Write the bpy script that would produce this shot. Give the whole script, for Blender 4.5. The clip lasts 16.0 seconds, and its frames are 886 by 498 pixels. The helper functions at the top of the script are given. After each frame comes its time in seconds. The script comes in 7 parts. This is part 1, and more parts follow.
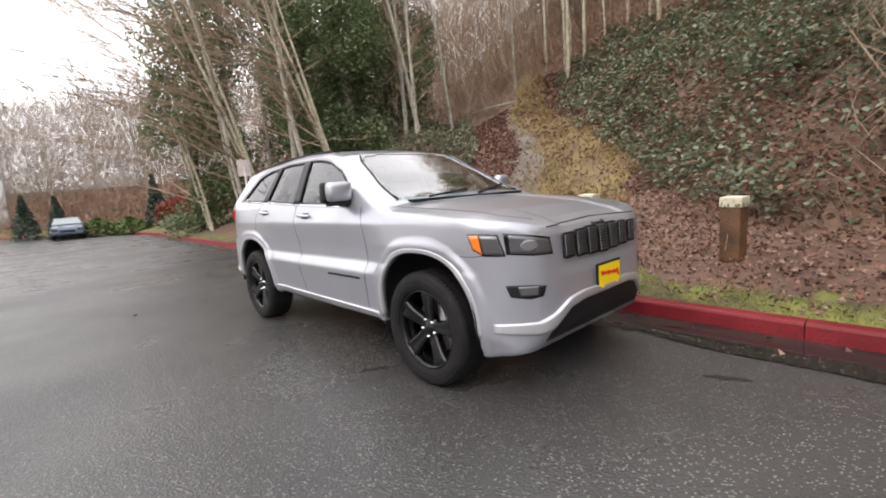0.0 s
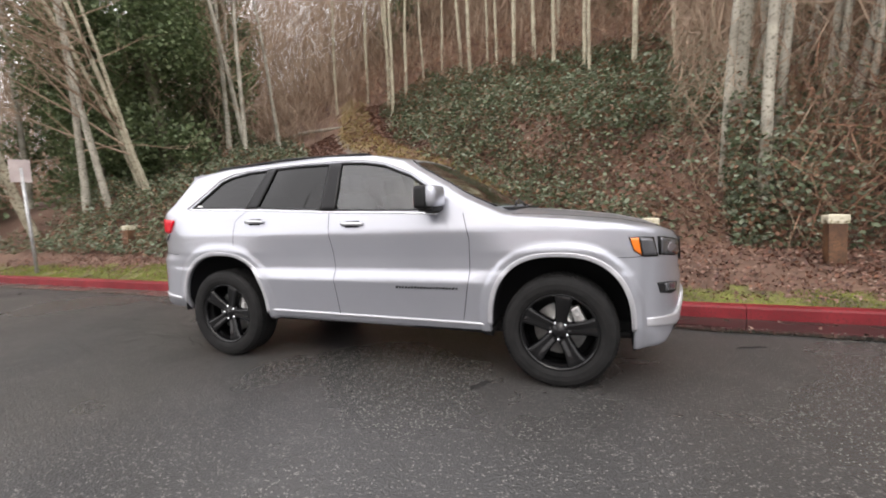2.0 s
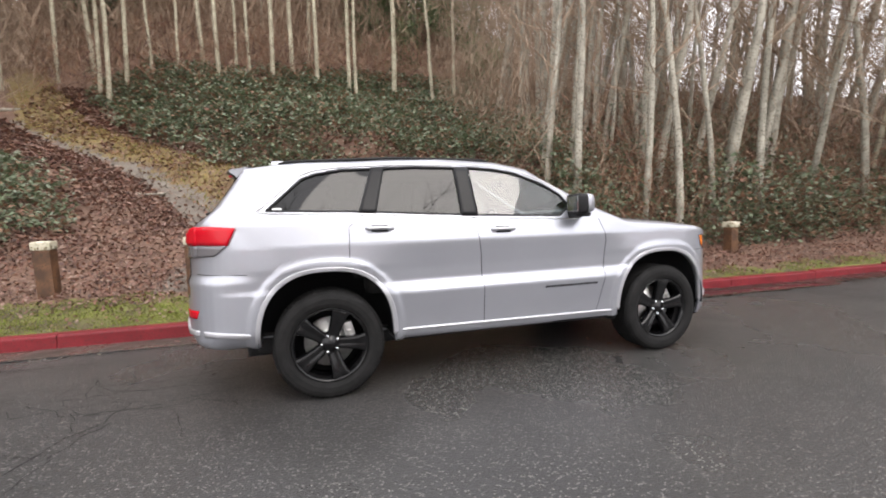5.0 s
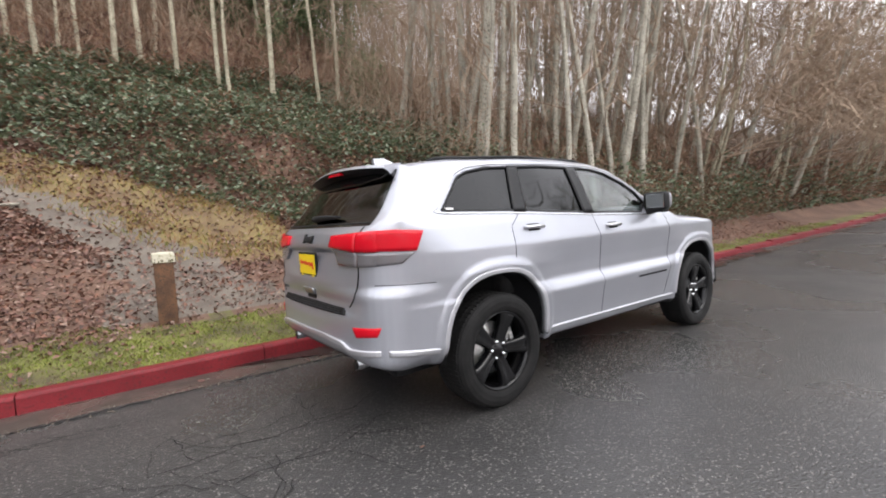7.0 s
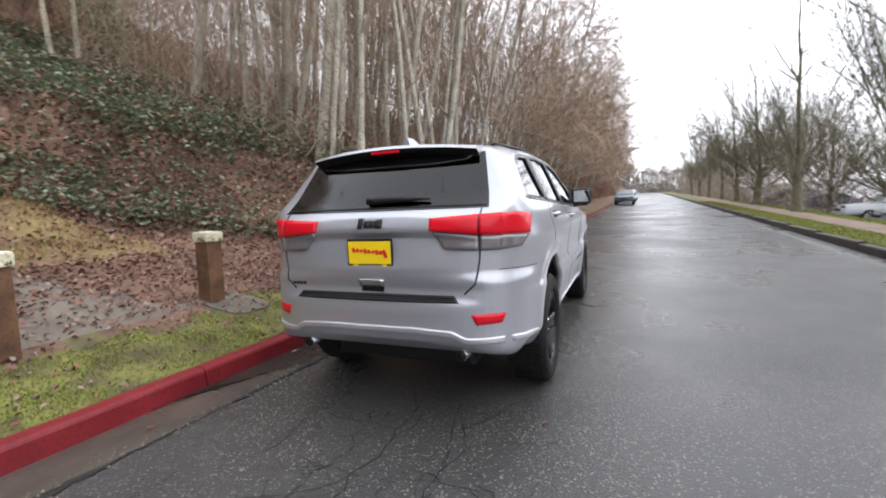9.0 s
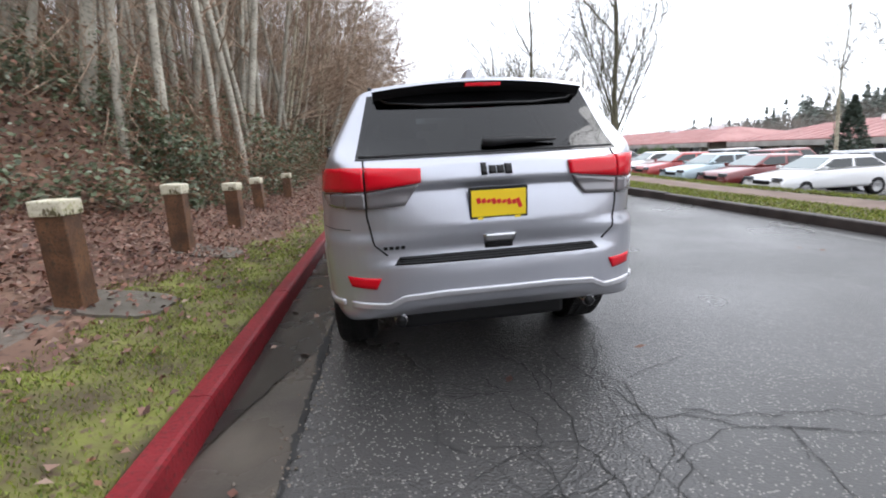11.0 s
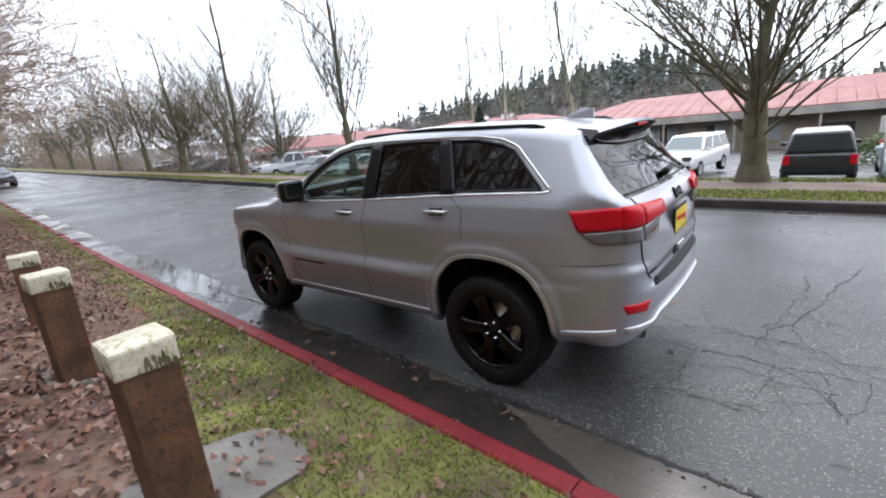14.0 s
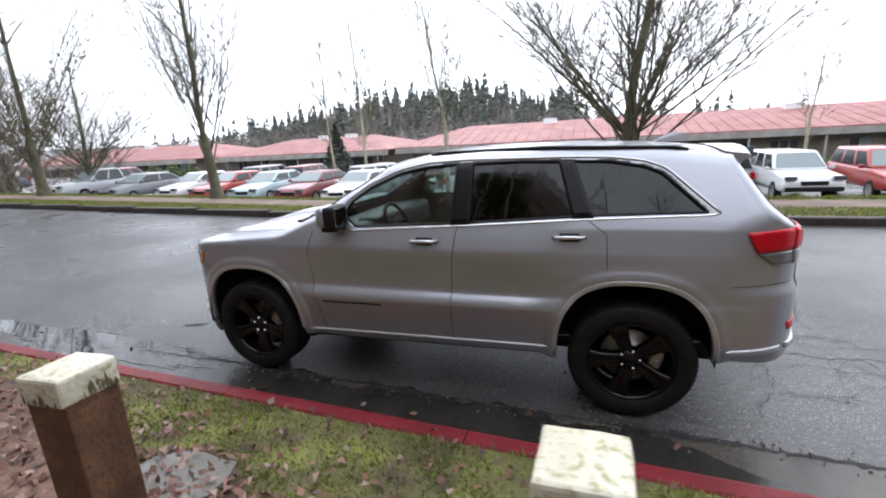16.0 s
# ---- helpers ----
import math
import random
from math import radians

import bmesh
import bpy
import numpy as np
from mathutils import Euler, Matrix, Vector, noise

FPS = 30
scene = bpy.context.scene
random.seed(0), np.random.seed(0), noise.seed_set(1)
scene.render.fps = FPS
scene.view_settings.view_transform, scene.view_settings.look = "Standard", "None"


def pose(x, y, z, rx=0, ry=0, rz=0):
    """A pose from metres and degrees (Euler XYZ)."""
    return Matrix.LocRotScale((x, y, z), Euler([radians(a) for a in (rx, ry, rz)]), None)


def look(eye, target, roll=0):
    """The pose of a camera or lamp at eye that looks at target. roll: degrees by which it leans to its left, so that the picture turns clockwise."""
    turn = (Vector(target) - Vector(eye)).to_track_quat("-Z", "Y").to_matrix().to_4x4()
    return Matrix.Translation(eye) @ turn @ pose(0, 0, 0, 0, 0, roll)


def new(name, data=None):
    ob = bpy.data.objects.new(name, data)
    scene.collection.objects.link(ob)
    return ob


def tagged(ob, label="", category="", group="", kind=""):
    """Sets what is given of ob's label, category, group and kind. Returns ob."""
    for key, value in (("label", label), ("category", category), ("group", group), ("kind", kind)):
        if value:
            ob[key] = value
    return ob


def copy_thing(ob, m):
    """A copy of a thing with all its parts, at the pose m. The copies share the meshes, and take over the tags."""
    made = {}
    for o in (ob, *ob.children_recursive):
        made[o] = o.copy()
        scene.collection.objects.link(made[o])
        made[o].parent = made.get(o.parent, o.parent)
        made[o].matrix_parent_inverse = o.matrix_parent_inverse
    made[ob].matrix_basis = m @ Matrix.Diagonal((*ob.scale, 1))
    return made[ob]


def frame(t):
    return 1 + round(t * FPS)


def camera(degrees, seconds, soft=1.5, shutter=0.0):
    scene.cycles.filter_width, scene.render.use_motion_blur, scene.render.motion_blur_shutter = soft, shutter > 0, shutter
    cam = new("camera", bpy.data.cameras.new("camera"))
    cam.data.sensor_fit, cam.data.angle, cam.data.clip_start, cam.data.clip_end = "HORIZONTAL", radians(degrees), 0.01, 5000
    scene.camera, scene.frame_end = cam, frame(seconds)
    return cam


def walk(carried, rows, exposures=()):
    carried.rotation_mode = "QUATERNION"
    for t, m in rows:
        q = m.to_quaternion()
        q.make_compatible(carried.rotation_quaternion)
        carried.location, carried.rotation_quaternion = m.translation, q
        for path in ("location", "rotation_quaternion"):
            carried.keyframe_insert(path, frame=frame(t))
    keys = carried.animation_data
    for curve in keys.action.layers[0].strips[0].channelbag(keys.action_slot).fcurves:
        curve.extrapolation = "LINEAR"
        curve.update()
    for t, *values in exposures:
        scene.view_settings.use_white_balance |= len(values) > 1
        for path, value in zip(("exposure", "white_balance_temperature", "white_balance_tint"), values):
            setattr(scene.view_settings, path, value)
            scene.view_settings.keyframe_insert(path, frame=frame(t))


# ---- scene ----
cam = camera(90.0, 16.0, 1.9, 0.3)
PATH = [
    (0, (3.674, -2.746, 1.285), (2.213, -1.404, 1.031), -4.2),
    (0.5, (3.269, -3.13, 1.294), (1.948, -1.645, 1.066), -3.2),
    (1, (2.8, -3.478, 1.288), (1.696, -1.825, 1.072), -3.0),
    (1.5, (2.276, -3.723, 1.267), (1.327, -1.979, 1.026), -2.2),
    (2, (1.747, -3.952, 1.252), (1.065, -2.081, 1.073), -2.2),
    (2.5, (1.197, -4.108, 1.243), (0.689, -2.178, 1.114), -3.1),
    (3, (0.604, -4.227, 1.244), (0.259, -2.263, 1.092), -2.7),
    (3.5, (0.034, -4.291, 1.243), (-0.082, -2.299, 1.113), -2.6),
    (4, (-0.508, -4.295, 1.248), (-0.348, -2.305, 1.124), -0.5),
    (4.5, (-1.083, -4.245, 1.264), (-0.681, -2.289, 1.148), -1.1),
    (5, (-1.61, -4.116, 1.272), (-1.008, -2.215, 1.127), -1.8),
    (5.2, (-1.824, -4.05, 1.269), (-1.15, -2.173, 1.124), -2.2),
    (7.5, (-3.932, -2.717, 1.306), (-2.547, -1.284, 1.142), -3.8),
    (8, (-4.313, -2.363, 1.289), (-2.735, -1.151, 1.089), -3.5),
    (8.5, (-4.547, -1.919, 1.291), (-2.827, -0.916, 1.102), -1.2),
    (9, (-4.704, -1.423, 1.305), (-2.862, -0.668, 1.109), -2.4),
    (9.5, (-4.733, -0.912, 1.282), (-2.801, -0.465, 1.023), -2.4),
    (10, (-4.755, -0.38, 1.276), (-2.777, -0.251, 1.012), -2.0),
    (10.2, (-4.756, -0.168, 1.276), (-2.781, -0.113, 0.97), -2.0),
    (12.3, (-4.093, 1.914, 1.548), (-2.403, 0.942, 1.105), -4.1),
    (12.5, (-3.997, 2.101, 1.601), (-2.354, 1.048, 1.163), -4.0),
    (13, (-3.714, 2.52, 1.67), (-2.178, 1.335, 1.181), -5.0),
    (13.5, (-3.4, 2.93, 1.73), (-2.011, 1.581, 1.23), -4.8),
    (14, (-3.042, 3.19, 1.748), (-1.791, 1.72, 1.225), -5.6),
    (14.5, (-2.592, 3.392, 1.768), (-1.488, 1.791, 1.297), -3.0),
    (15, (-2.127, 3.549, 1.8), (-1.174, 1.87, 1.276), -1.9),
    (15.5, (-1.66, 3.638, 1.838), (-0.868, 1.87, 1.341), -1.0),
    (16, (-1.19, 3.713, 1.861), (-0.563, 1.879, 1.366), -3.3),
]
walk(cam, [(t, look(eye, target, roll)) for t, eye, target, roll in PATH],
     [(0, 0.30, 6800, 12.5), (5, 0.42, 6700, 12), (7.5, 0.36, 6500, 11.5), (9, 0.29, 6350, 11), (12.5, 0.24, 6100, 10.5), (16, 0.23, 6050, 10.5)])

# ---- world and light ----
world = bpy.data.worlds.new("overcast_sky")
scene.world = world
world.use_nodes = True
wn, wl = world.node_tree.nodes, world.node_tree.links
sky = wn.new("ShaderNodeTexSky")
sky.sky_type, sky.sun_disc = "NISHITA", False
sky.sun_elevation, sky.sun_rotation = radians(38), radians(200)
sky.dust_density, sky.air_density, sky.ozone_density = 4.0, 1.0, 1.0
sky_dim = wn.new("ShaderNodeVectorMath")
sky_dim.operation = "SCALE"
sky_dim.inputs["Scale"].default_value = 0.10
cloud = wn.new("ShaderNodeMixRGB")
cloud.inputs[0].default_value = 0.88
cloud.inputs[2].default_value = (2.15, 2.19, 2.30, 1)
wl.new(sky.outputs[0], sky_dim.inputs[0])
wl.new(sky_dim.outputs[0], cloud.inputs[1])
wl.new(cloud.outputs[0], wn["Background"].inputs["Color"])
wn["Background"].inputs["Strength"].default_value = 1.0
sun_data = bpy.data.lights.new("sun", "SUN")
sun_data.energy, sun_data.angle, sun_data.color = 0.9, radians(30), (1, 0.96, 0.90)
sun = new("sun", sun_data)
sun.matrix_world = look((0, 0, 30), (-6, 17, 9))


# ---- materials ----
def material(name, a, b, scale=5.0, rough=0.7, metal=0.0, bump=0.0, bump_scale=None, c=None, coat=0.0, per="position", rough2=None, spec=0.5, detail=6.0):
    """Two or three colours mixed by noise at two scales, with a bump."""
    m = bpy.data.materials.new(name)
    m.use_nodes = True
    n, l = m.node_tree.nodes, m.node_tree.links
    p = n["Principled BSDF"]
    geo = n.new("ShaderNodeNewGeometry")
    co = geo.outputs["Position"]
    if per == "object":
        co = n.new("ShaderNodeTexCoord").outputs["Object"]
    big = n.new("ShaderNodeTexNoise")
    big.inputs["Scale"].default_value, big.inputs["Detail"].default_value = scale, detail
    l.new(co, big.inputs["Vector"])
    ramp = n.new("ShaderNodeValToRGB")
    ramp.color_ramp.elements[0].position, ramp.color_ramp.elements[1].position = 0.36, 0.64
    ramp.color_ramp.elements[0].color, ramp.color_ramp.elements[1].color = (*a, 1), (*b, 1)
    l.new(big.outputs["Fac"], ramp.inputs[0])
    colour = ramp.outputs[0]
    fine = n.new("ShaderNodeTexNoise")
    fine.inputs["Scale"].default_value, fine.inputs["Detail"].default_value = bump_scale or scale * 8, 4
    l.new(co, fine.inputs["Vector"])
    if c:
        mix = n.new("ShaderNodeMixRGB")
        step = n.new("ShaderNodeValToRGB")
        step.color_ramp.elements[0].position, step.color_ramp.elements[1].position = 0.52, 0.68
        l.new(fine.outputs["Fac"], step.inputs[0])
        l.new(step.outputs[0], mix.inputs[0])
        l.new(colour, mix.inputs[1])
        mix.inputs[2].default_value = (*c, 1)
        colour = mix.outputs[0]
    l.new(colour, p.inputs["Base Color"])
    p.inputs["Roughness"].default_value, p.inputs["Metallic"].default_value = rough, metal
    p.inputs["Coat Weight"].default_value, p.inputs["Coat Roughness"].default_value = coat, 0.06
    p.inputs["Specular IOR Level"].default_value = spec
    if rough2 is not None:
        rr = n.new("ShaderNodeMapRange")
        rr.inputs[1].default_value, rr.inputs[2].default_value = 0.38, 0.62
        rr.inputs[3].default_value, rr.inputs[4].default_value = rough, rough2
        l.new(big.outputs["Fac"], rr.inputs[0])
        l.new(rr.outputs[0], p.inputs["Roughness"])
    if bump:
        bp = n.new("ShaderNodeBump")
        bp.inputs["Strength"].default_value, bp.inputs["Distance"].default_value = bump, 0.01
        l.new(fine.outputs["Fac"], bp.inputs["Height"])
        l.new(bp.outputs[0], p.inputs["Normal"])
    return m


def leafy(name, colours, rough=0.55, thin=0.25):
    """One colour per leaf, some light passing through."""
    m = bpy.data.materials.new(name)
    m.use_nodes = True
    n, l = m.node_tree.nodes, m.node_tree.links
    p = n["Principled BSDF"]
    geo = n.new("ShaderNodeNewGeometry")
    ramp = n.new("ShaderNodeValToRGB")
    ramp.color_ramp.interpolation = "CONSTANT"
    while len(ramp.color_ramp.elements) < len(colours):
        ramp.color_ramp.elements.new(0.5)
    for k, col in enumerate(colours):
        ramp.color_ramp.elements[k].position = k / len(colours)
        ramp.color_ramp.elements[k].color = (*col, 1)
    l.new(geo.outputs["Random Per Island"], ramp.inputs[0])
    l.new(ramp.outputs[0], p.inputs["Base Color"])
    p.inputs["Roughness"].default_value = rough
    trans = n.new("ShaderNodeBsdfTranslucent")
    l.new(ramp.outputs[0], trans.inputs[0])
    mix = n.new("ShaderNodeMixShader")
    mix.inputs[0].default_value = thin
    l.new(p.outputs[0], mix.inputs[1])
    l.new(trans.outputs[0], mix.inputs[2])
    l.new(mix.outputs[0], n["Material Output"].inputs[0])
    return m


def plain(name, col, rough=0.5, metal=0.0, coat=0.0, spec=0.5):
    m = bpy.data.materials.new(name)
    m.use_nodes = True
    p = m.node_tree.nodes["Principled BSDF"]
    p.inputs["Base Color"].default_value = (*col, 1)
    p.inputs["Roughness"].default_value, p.inputs["Metallic"].default_value = rough, metal
    p.inputs["Coat Weight"].default_value, p.inputs["Coat Roughness"].default_value = coat, 0.05
    p.inputs["Specular IOR Level"].default_value = spec
    return m


def glass(name, tint, gloss=0.08):
    """A thin pane: tinted see-through with a mirror-like sheen by Fresnel."""
    m = bpy.data.materials.new(name)
    m.use_nodes = True
    n, l = m.node_tree.nodes, m.node_tree.links
    n.remove(n["Principled BSDF"])
    t, g = n.new("ShaderNodeBsdfTransparent"), n.new("ShaderNodeBsdfGlossy")
    t.inputs[0].default_value = (*tint, 1)
    g.inputs["Roughness"].default_value = 0.015
    f = n.new("ShaderNodeLayerWeight")
    f.inputs["Blend"].default_value = 0.5
    power = n.new("ShaderNodeMath")
    power.operation, power.inputs[1].default_value = "POWER", 4.0
    mix = n.new("ShaderNodeMixShader")
    add = n.new("ShaderNodeMath")
    add.operation, add.inputs[1].default_value, add.use_clamp = "ADD", gloss, True
    l.new(f.outputs["Facing"], power.inputs[0])
    l.new(power.outputs[0], add.inputs[0])
    l.new(add.outputs[0], mix.inputs[0])
    l.new(t.outputs[0], mix.inputs[1])
    l.new(g.outputs[0], mix.inputs[2])
    l.new(mix.outputs[0], n["Material Output"].inputs[0])
    return m


def flake_paint(name, col, rough=0.42):
    """Metallic car paint: flakes under a clear coat."""
    m = material(name, tuple(0.97 * v for v in col), col, 3.0, rough, 0.62, 0.0, coat=0.7, per="object")
    n, l = m.node_tree.nodes, m.node_tree.links
    co = n.new("ShaderNodeTexCoord")
    vor = n.new("ShaderNodeTexVoronoi")
    vor.inputs["Scale"].default_value = 900
    l.new(co.outputs["Object"], vor.inputs["Vector"])
    bp = n.new("ShaderNodeBump")
    bp.inputs["Strength"].default_value, bp.inputs["Distance"].default_value = 0.06, 0.001
    l.new(vor.outputs["Color"], bp.inputs["Height"])
    l.new(bp.outputs[0], n["Principled BSDF"].inputs["Normal"])
    return m


def asphalt_mat():
    """Dark worn asphalt with pale chips of stone, damp patches and a bump."""
    m = material("asphalt", (0.037, 0.036, 0.036), (0.060, 0.058, 0.056), 0.4, 0.40, rough2=0.24, spec=0.5)
    n, l = m.node_tree.nodes, m.node_tree.links
    p = n["Principled BSDF"]
    geo = n.new("ShaderNodeNewGeometry")
    vor = n.new("ShaderNodeTexVoronoi")
    vor.inputs["Scale"].default_value = 78
    l.new(geo.outputs["Position"], vor.inputs["Vector"])
    pick = n.new("ShaderNodeSeparateColor")
    l.new(vor.outputs["Color"], pick.inputs[0])
    chip = n.new("ShaderNodeMath")
    chip.operation, chip.inputs[1].default_value = "GREATER_THAN", 0.80
    l.new(pick.outputs[0], chip.inputs[0])
    near = n.new("ShaderNodeMath")
    near.operation, near.inputs[1].default_value = "LESS_THAN", 0.42
    l.new(vor.outputs["Distance"], near.inputs[0])
    both = n.new("ShaderNodeMath")
    both.operation = "MULTIPLY"
    l.new(chip.outputs[0], both.inputs[0])
    l.new(near.outputs[0], both.inputs[1])
    soft = n.new("ShaderNodeMath")
    soft.operation, soft.inputs[1].default_value = "MULTIPLY", 0.72
    l.new(both.outputs[0], soft.inputs[0])
    mix = n.new("ShaderNodeMixRGB")
    l.new(soft.outputs[0], mix.inputs[0])
    l.new(p.inputs["Base Color"].links[0].from_socket, mix.inputs[1])
    mix.inputs[2].default_value = (0.25, 0.235, 0.22, 1)
    l.new(mix.outputs[0], p.inputs["Base Color"])
    bp = n.new("ShaderNodeBump")
    bp.inputs["Strength"].default_value, bp.inputs["Distance"].default_value = 0.42, 0.007
    l.new(vor.outputs["Distance"], bp.inputs["Height"])
    l.new(bp.outputs[0], p.inputs["Normal"])
    return m


M_ASPHALT = asphalt_mat()
M_SEAM = material("cracked_seam", (0.008, 0.008, 0.008), (0.02, 0.019, 0.018), 9, 0.7)
M_GUTTER = material("damp_concrete_gutter", (0.048, 0.041, 0.034), (0.105, 0.092, 0.077), 1.6, 0.45, bump=0.2, bump_scale=60, rough2=0.10)
M_WET = material("wet_asphalt_film", (0.016, 0.015, 0.013), (0.038, 0.034, 0.030), 2.2, 0.34, bump=0.12, bump_scale=70, rough2=0.10)
M_WATER = plain("puddle_water", (0.02, 0.019, 0.018), 0.03)
M_KERB = material("worn_red_kerb_paint", (0.15, 0.009, 0.014), (0.21, 0.016, 0.022), 3.0, 0.5, bump=0.35, bump_scale=45, c=(0.10, 0.014, 0.015), spec=0.3)
M_KERB_FAR = material("dark_damp_kerb", (0.030, 0.022, 0.020), (0.06, 0.045, 0.04), 3, 0.6, bump=0.3, bump_scale=40)
M_GROUND = material("leafy_soil", (0.11, 0.062, 0.043), (0.19, 0.112, 0.076), 0.9, 0.9, bump=0.9, bump_scale=18, c=(0.075, 0.044, 0.032))
M_DRYSOIL = material("yellowed_turf", (0.13, 0.085, 0.045), (0.21, 0.16, 0.062), 1.3, 0.9, bump=0.9, bump_scale=25, c=(0.17, 0.09, 0.05))
M_GRASS_SOIL = material("mossy_turf", (0.075, 0.060, 0.030), (0.17, 0.18, 0.038), 2.6, 0.9, bump=1.0, bump_scale=30, c=(0.10, 0.065, 0.045))
M_GRAVEL = material("gravel_path", (0.12, 0.10, 0.082), (0.19, 0.165, 0.135), 2.0, 0.85, bump=0.8, bump_scale=60, c=(0.12, 0.08, 0.055))
M_POST = material("damp_brown_timber", (0.065, 0.030, 0.015), (0.155, 0.074, 0.034), 6, 0.62, bump=0.5, bump_scale=50, c=(0.045, 0.028, 0.016))
M_CAP = material("peeling_cream_paint", (0.52, 0.48, 0.36), (0.66, 0.62, 0.50), 5, 0.6, bump=0.5, bump_scale=40, c=(0.34, 0.32, 0.17))
M_CAP_WORN = material("mossy_bare_wood", (0.09, 0.085, 0.03), (0.17, 0.14, 0.09), 12, 0.9, bump=0.4)
M_SLAB = material("wet_concrete_pad", (0.095, 0.085, 0.07), (0.15, 0.135, 0.115), 3, 0.45, bump=0.3, rough2=0.25)
M_BARK = material("pale_alder_bark", (0.27, 0.25, 0.205), (0.44, 0.41, 0.34), 2.6, 0.85, bump=0.5, bump_scale=22, c=(0.13, 0.12, 0.09))
M_BARK_BACK = material("grey_alder_bark", (0.32, 0.285, 0.21), (0.48, 0.44, 0.33), 2.0, 0.9, bump=0.4, bump_scale=15, c=(0.13, 0.11, 0.07))
M_BARK_DARK = material("dark_mossy_bark", (0.085, 0.075, 0.052), (0.16, 0.145, 0.10), 3, 0.9, bump=0.6, bump_scale=20, c=(0.09, 0.10, 0.035))
M_TWIG = material("brown_twigs", (0.24, 0.163, 0.112), (0.38, 0.287, 0.208), 1.0, 0.9)
M_TWIG_FAR = material("grey_brown_twigs", (0.17, 0.13, 0.10), (0.29, 0.235, 0.185), 0.25, 0.9)
M_WOODS_DISTANT = material("distant_bare_wood", (0.15, 0.128, 0.11), (0.21, 0.185, 0.16), 0.1, 0.9)
M_BRAMBLE = leafy("bramble_canes", [(0.24, 0.122, 0.075), (0.16, 0.085, 0.057), (0.27, 0.155, 0.097), (0.095, 0.055, 0.040), (0.30, 0.215, 0.15)], 0.85, 0.0)
M_IVY = leafy("ivy_leaves", [(0.10, 0.135, 0.07), (0.165, 0.20, 0.125), (0.22, 0.255, 0.175), (0.12, 0.155, 0.08), (0.26, 0.295, 0.22), (0.26, 0.155, 0.095), (0.18, 0.215, 0.13), (0.07, 0.085, 0.05), (0.22, 0.11, 0.07)], 0.6, 0.25)
M_IVY_DARK = leafy("dark_ivy_leaves", [(0.10, 0.14, 0.06), (0.14, 0.185, 0.085), (0.19, 0.235, 0.12), (0.11, 0.15, 0.065)], 0.5, 0.25)
M_LITTER = leafy("fallen_leaves", [(0.16, 0.078, 0.056), (0.23, 0.125, 0.092), (0.095, 0.046, 0.036), (0.27, 0.17, 0.13), (0.06, 0.032, 0.025), (0.20, 0.092, 0.064), (0.29, 0.20, 0.155), (0.13, 0.055, 0.040), (0.22, 0.10, 0.06)], 0.6, 0.1)
M_GRASS = leafy("grass_blades", [(0.15, 0.20, 0.025), (0.23, 0.27, 0.035), (0.09, 0.12, 0.022), (0.27, 0.25, 0.08), (0.19, 0.24, 0.030), (0.12, 0.10, 0.04)], 0.6, 0.3)
M_DRY = leafy("dry_grass", [(0.34, 0.25, 0.085), (0.25, 0.22, 0.06), (0.19, 0.20, 0.05), (0.34, 0.20, 0.09), (0.22, 0.11, 0.06)], 0.7, 0.2)
M_CONIFER = leafy("conifer_needles", [(0.040, 0.058, 0.042), (0.055, 0.075, 0.052), (0.07, 0.09, 0.066)], 0.7, 0.1)
# needle greens paled towards grey: distance haze painted into the base colour
M_CONIFER_FAR = leafy("haze_tinted_conifers", [(0.16, 0.185, 0.16), (0.20, 0.225, 0.195), (0.25, 0.27, 0.24)], 0.9, 0.3)
M_PAINT = flake_paint("silver_car_paint", (0.43, 0.44, 0.485), 0.32)
M_LIP = flake_paint("silver_trim_paint", (0.58, 0.58, 0.61), 0.38)
M_BLACK = plain("black_plastic", (0.010, 0.010, 0.011), 0.55, spec=0.3)
M_GLOSS_BLACK = plain("gloss_black", (0.004, 0.004, 0.0045), 0.2, 0.0, 0.15, 0.3)
M_RUBBER = material("tyre_rubber", (0.007, 0.007, 0.007), (0.013, 0.0125, 0.0125), 14, 0.7, spec=0.25, bump=0.25, bump_scale=120, per="object")
M_MESH = plain("grille_mesh", (0.22, 0.22, 0.23), 0.35, 0.8)
M_CHROME = plain("chrome", (0.85, 0.86, 0.88), 0.10, 1.0)
M_EXHAUST = plain("dulled_chrome", (0.30, 0.30, 0.31), 0.25, 1.0)
M_MIRROR = plain("dark_mirror_glass", (0.42, 0.44, 0.45), 0.03, 1.0)
M_SATIN = plain("satin_silver", (0.62, 0.62, 0.64), 0.30, 1.0)
M_DISC = material("brake_steel", (0.50, 0.49, 0.48), (0.68, 0.67, 0.66), 20, 0.42, 0.9, per="object")
M_RED_LENS = plain("red_lens", (0.58, 0.004, 0.016), 0.2, 0.0, 0.15, 0.25)
M_SMOKE_LENS = plain("smoked_lens", (0.16, 0.15, 0.16), 0.12, 0.2, 1.0)
M_CLEAR_LENS = plain("clear_lens", (0.13, 0.13, 0.14), 0.14, 0.5, 0.6)
M_PILLAR = plain("black_pillar_trim", (0.006, 0.006, 0.007), 0.35, 0.0, 0.0, 0.25)
M_AMBER = plain("amber_lens", (0.85, 0.20, 0.015), 0.2, 0.0, 1.0)
M_DARK_IN = material("dark_cabin_trim", (0.010, 0.010, 0.011), (0.022, 0.021, 0.021), 8, 0.7, per="object")
M_SEAT = material("black_seat_cloth", (0.012, 0.012, 0.013), (0.026, 0.025, 0.025), 20, 0.85, bump=0.3, per="object")
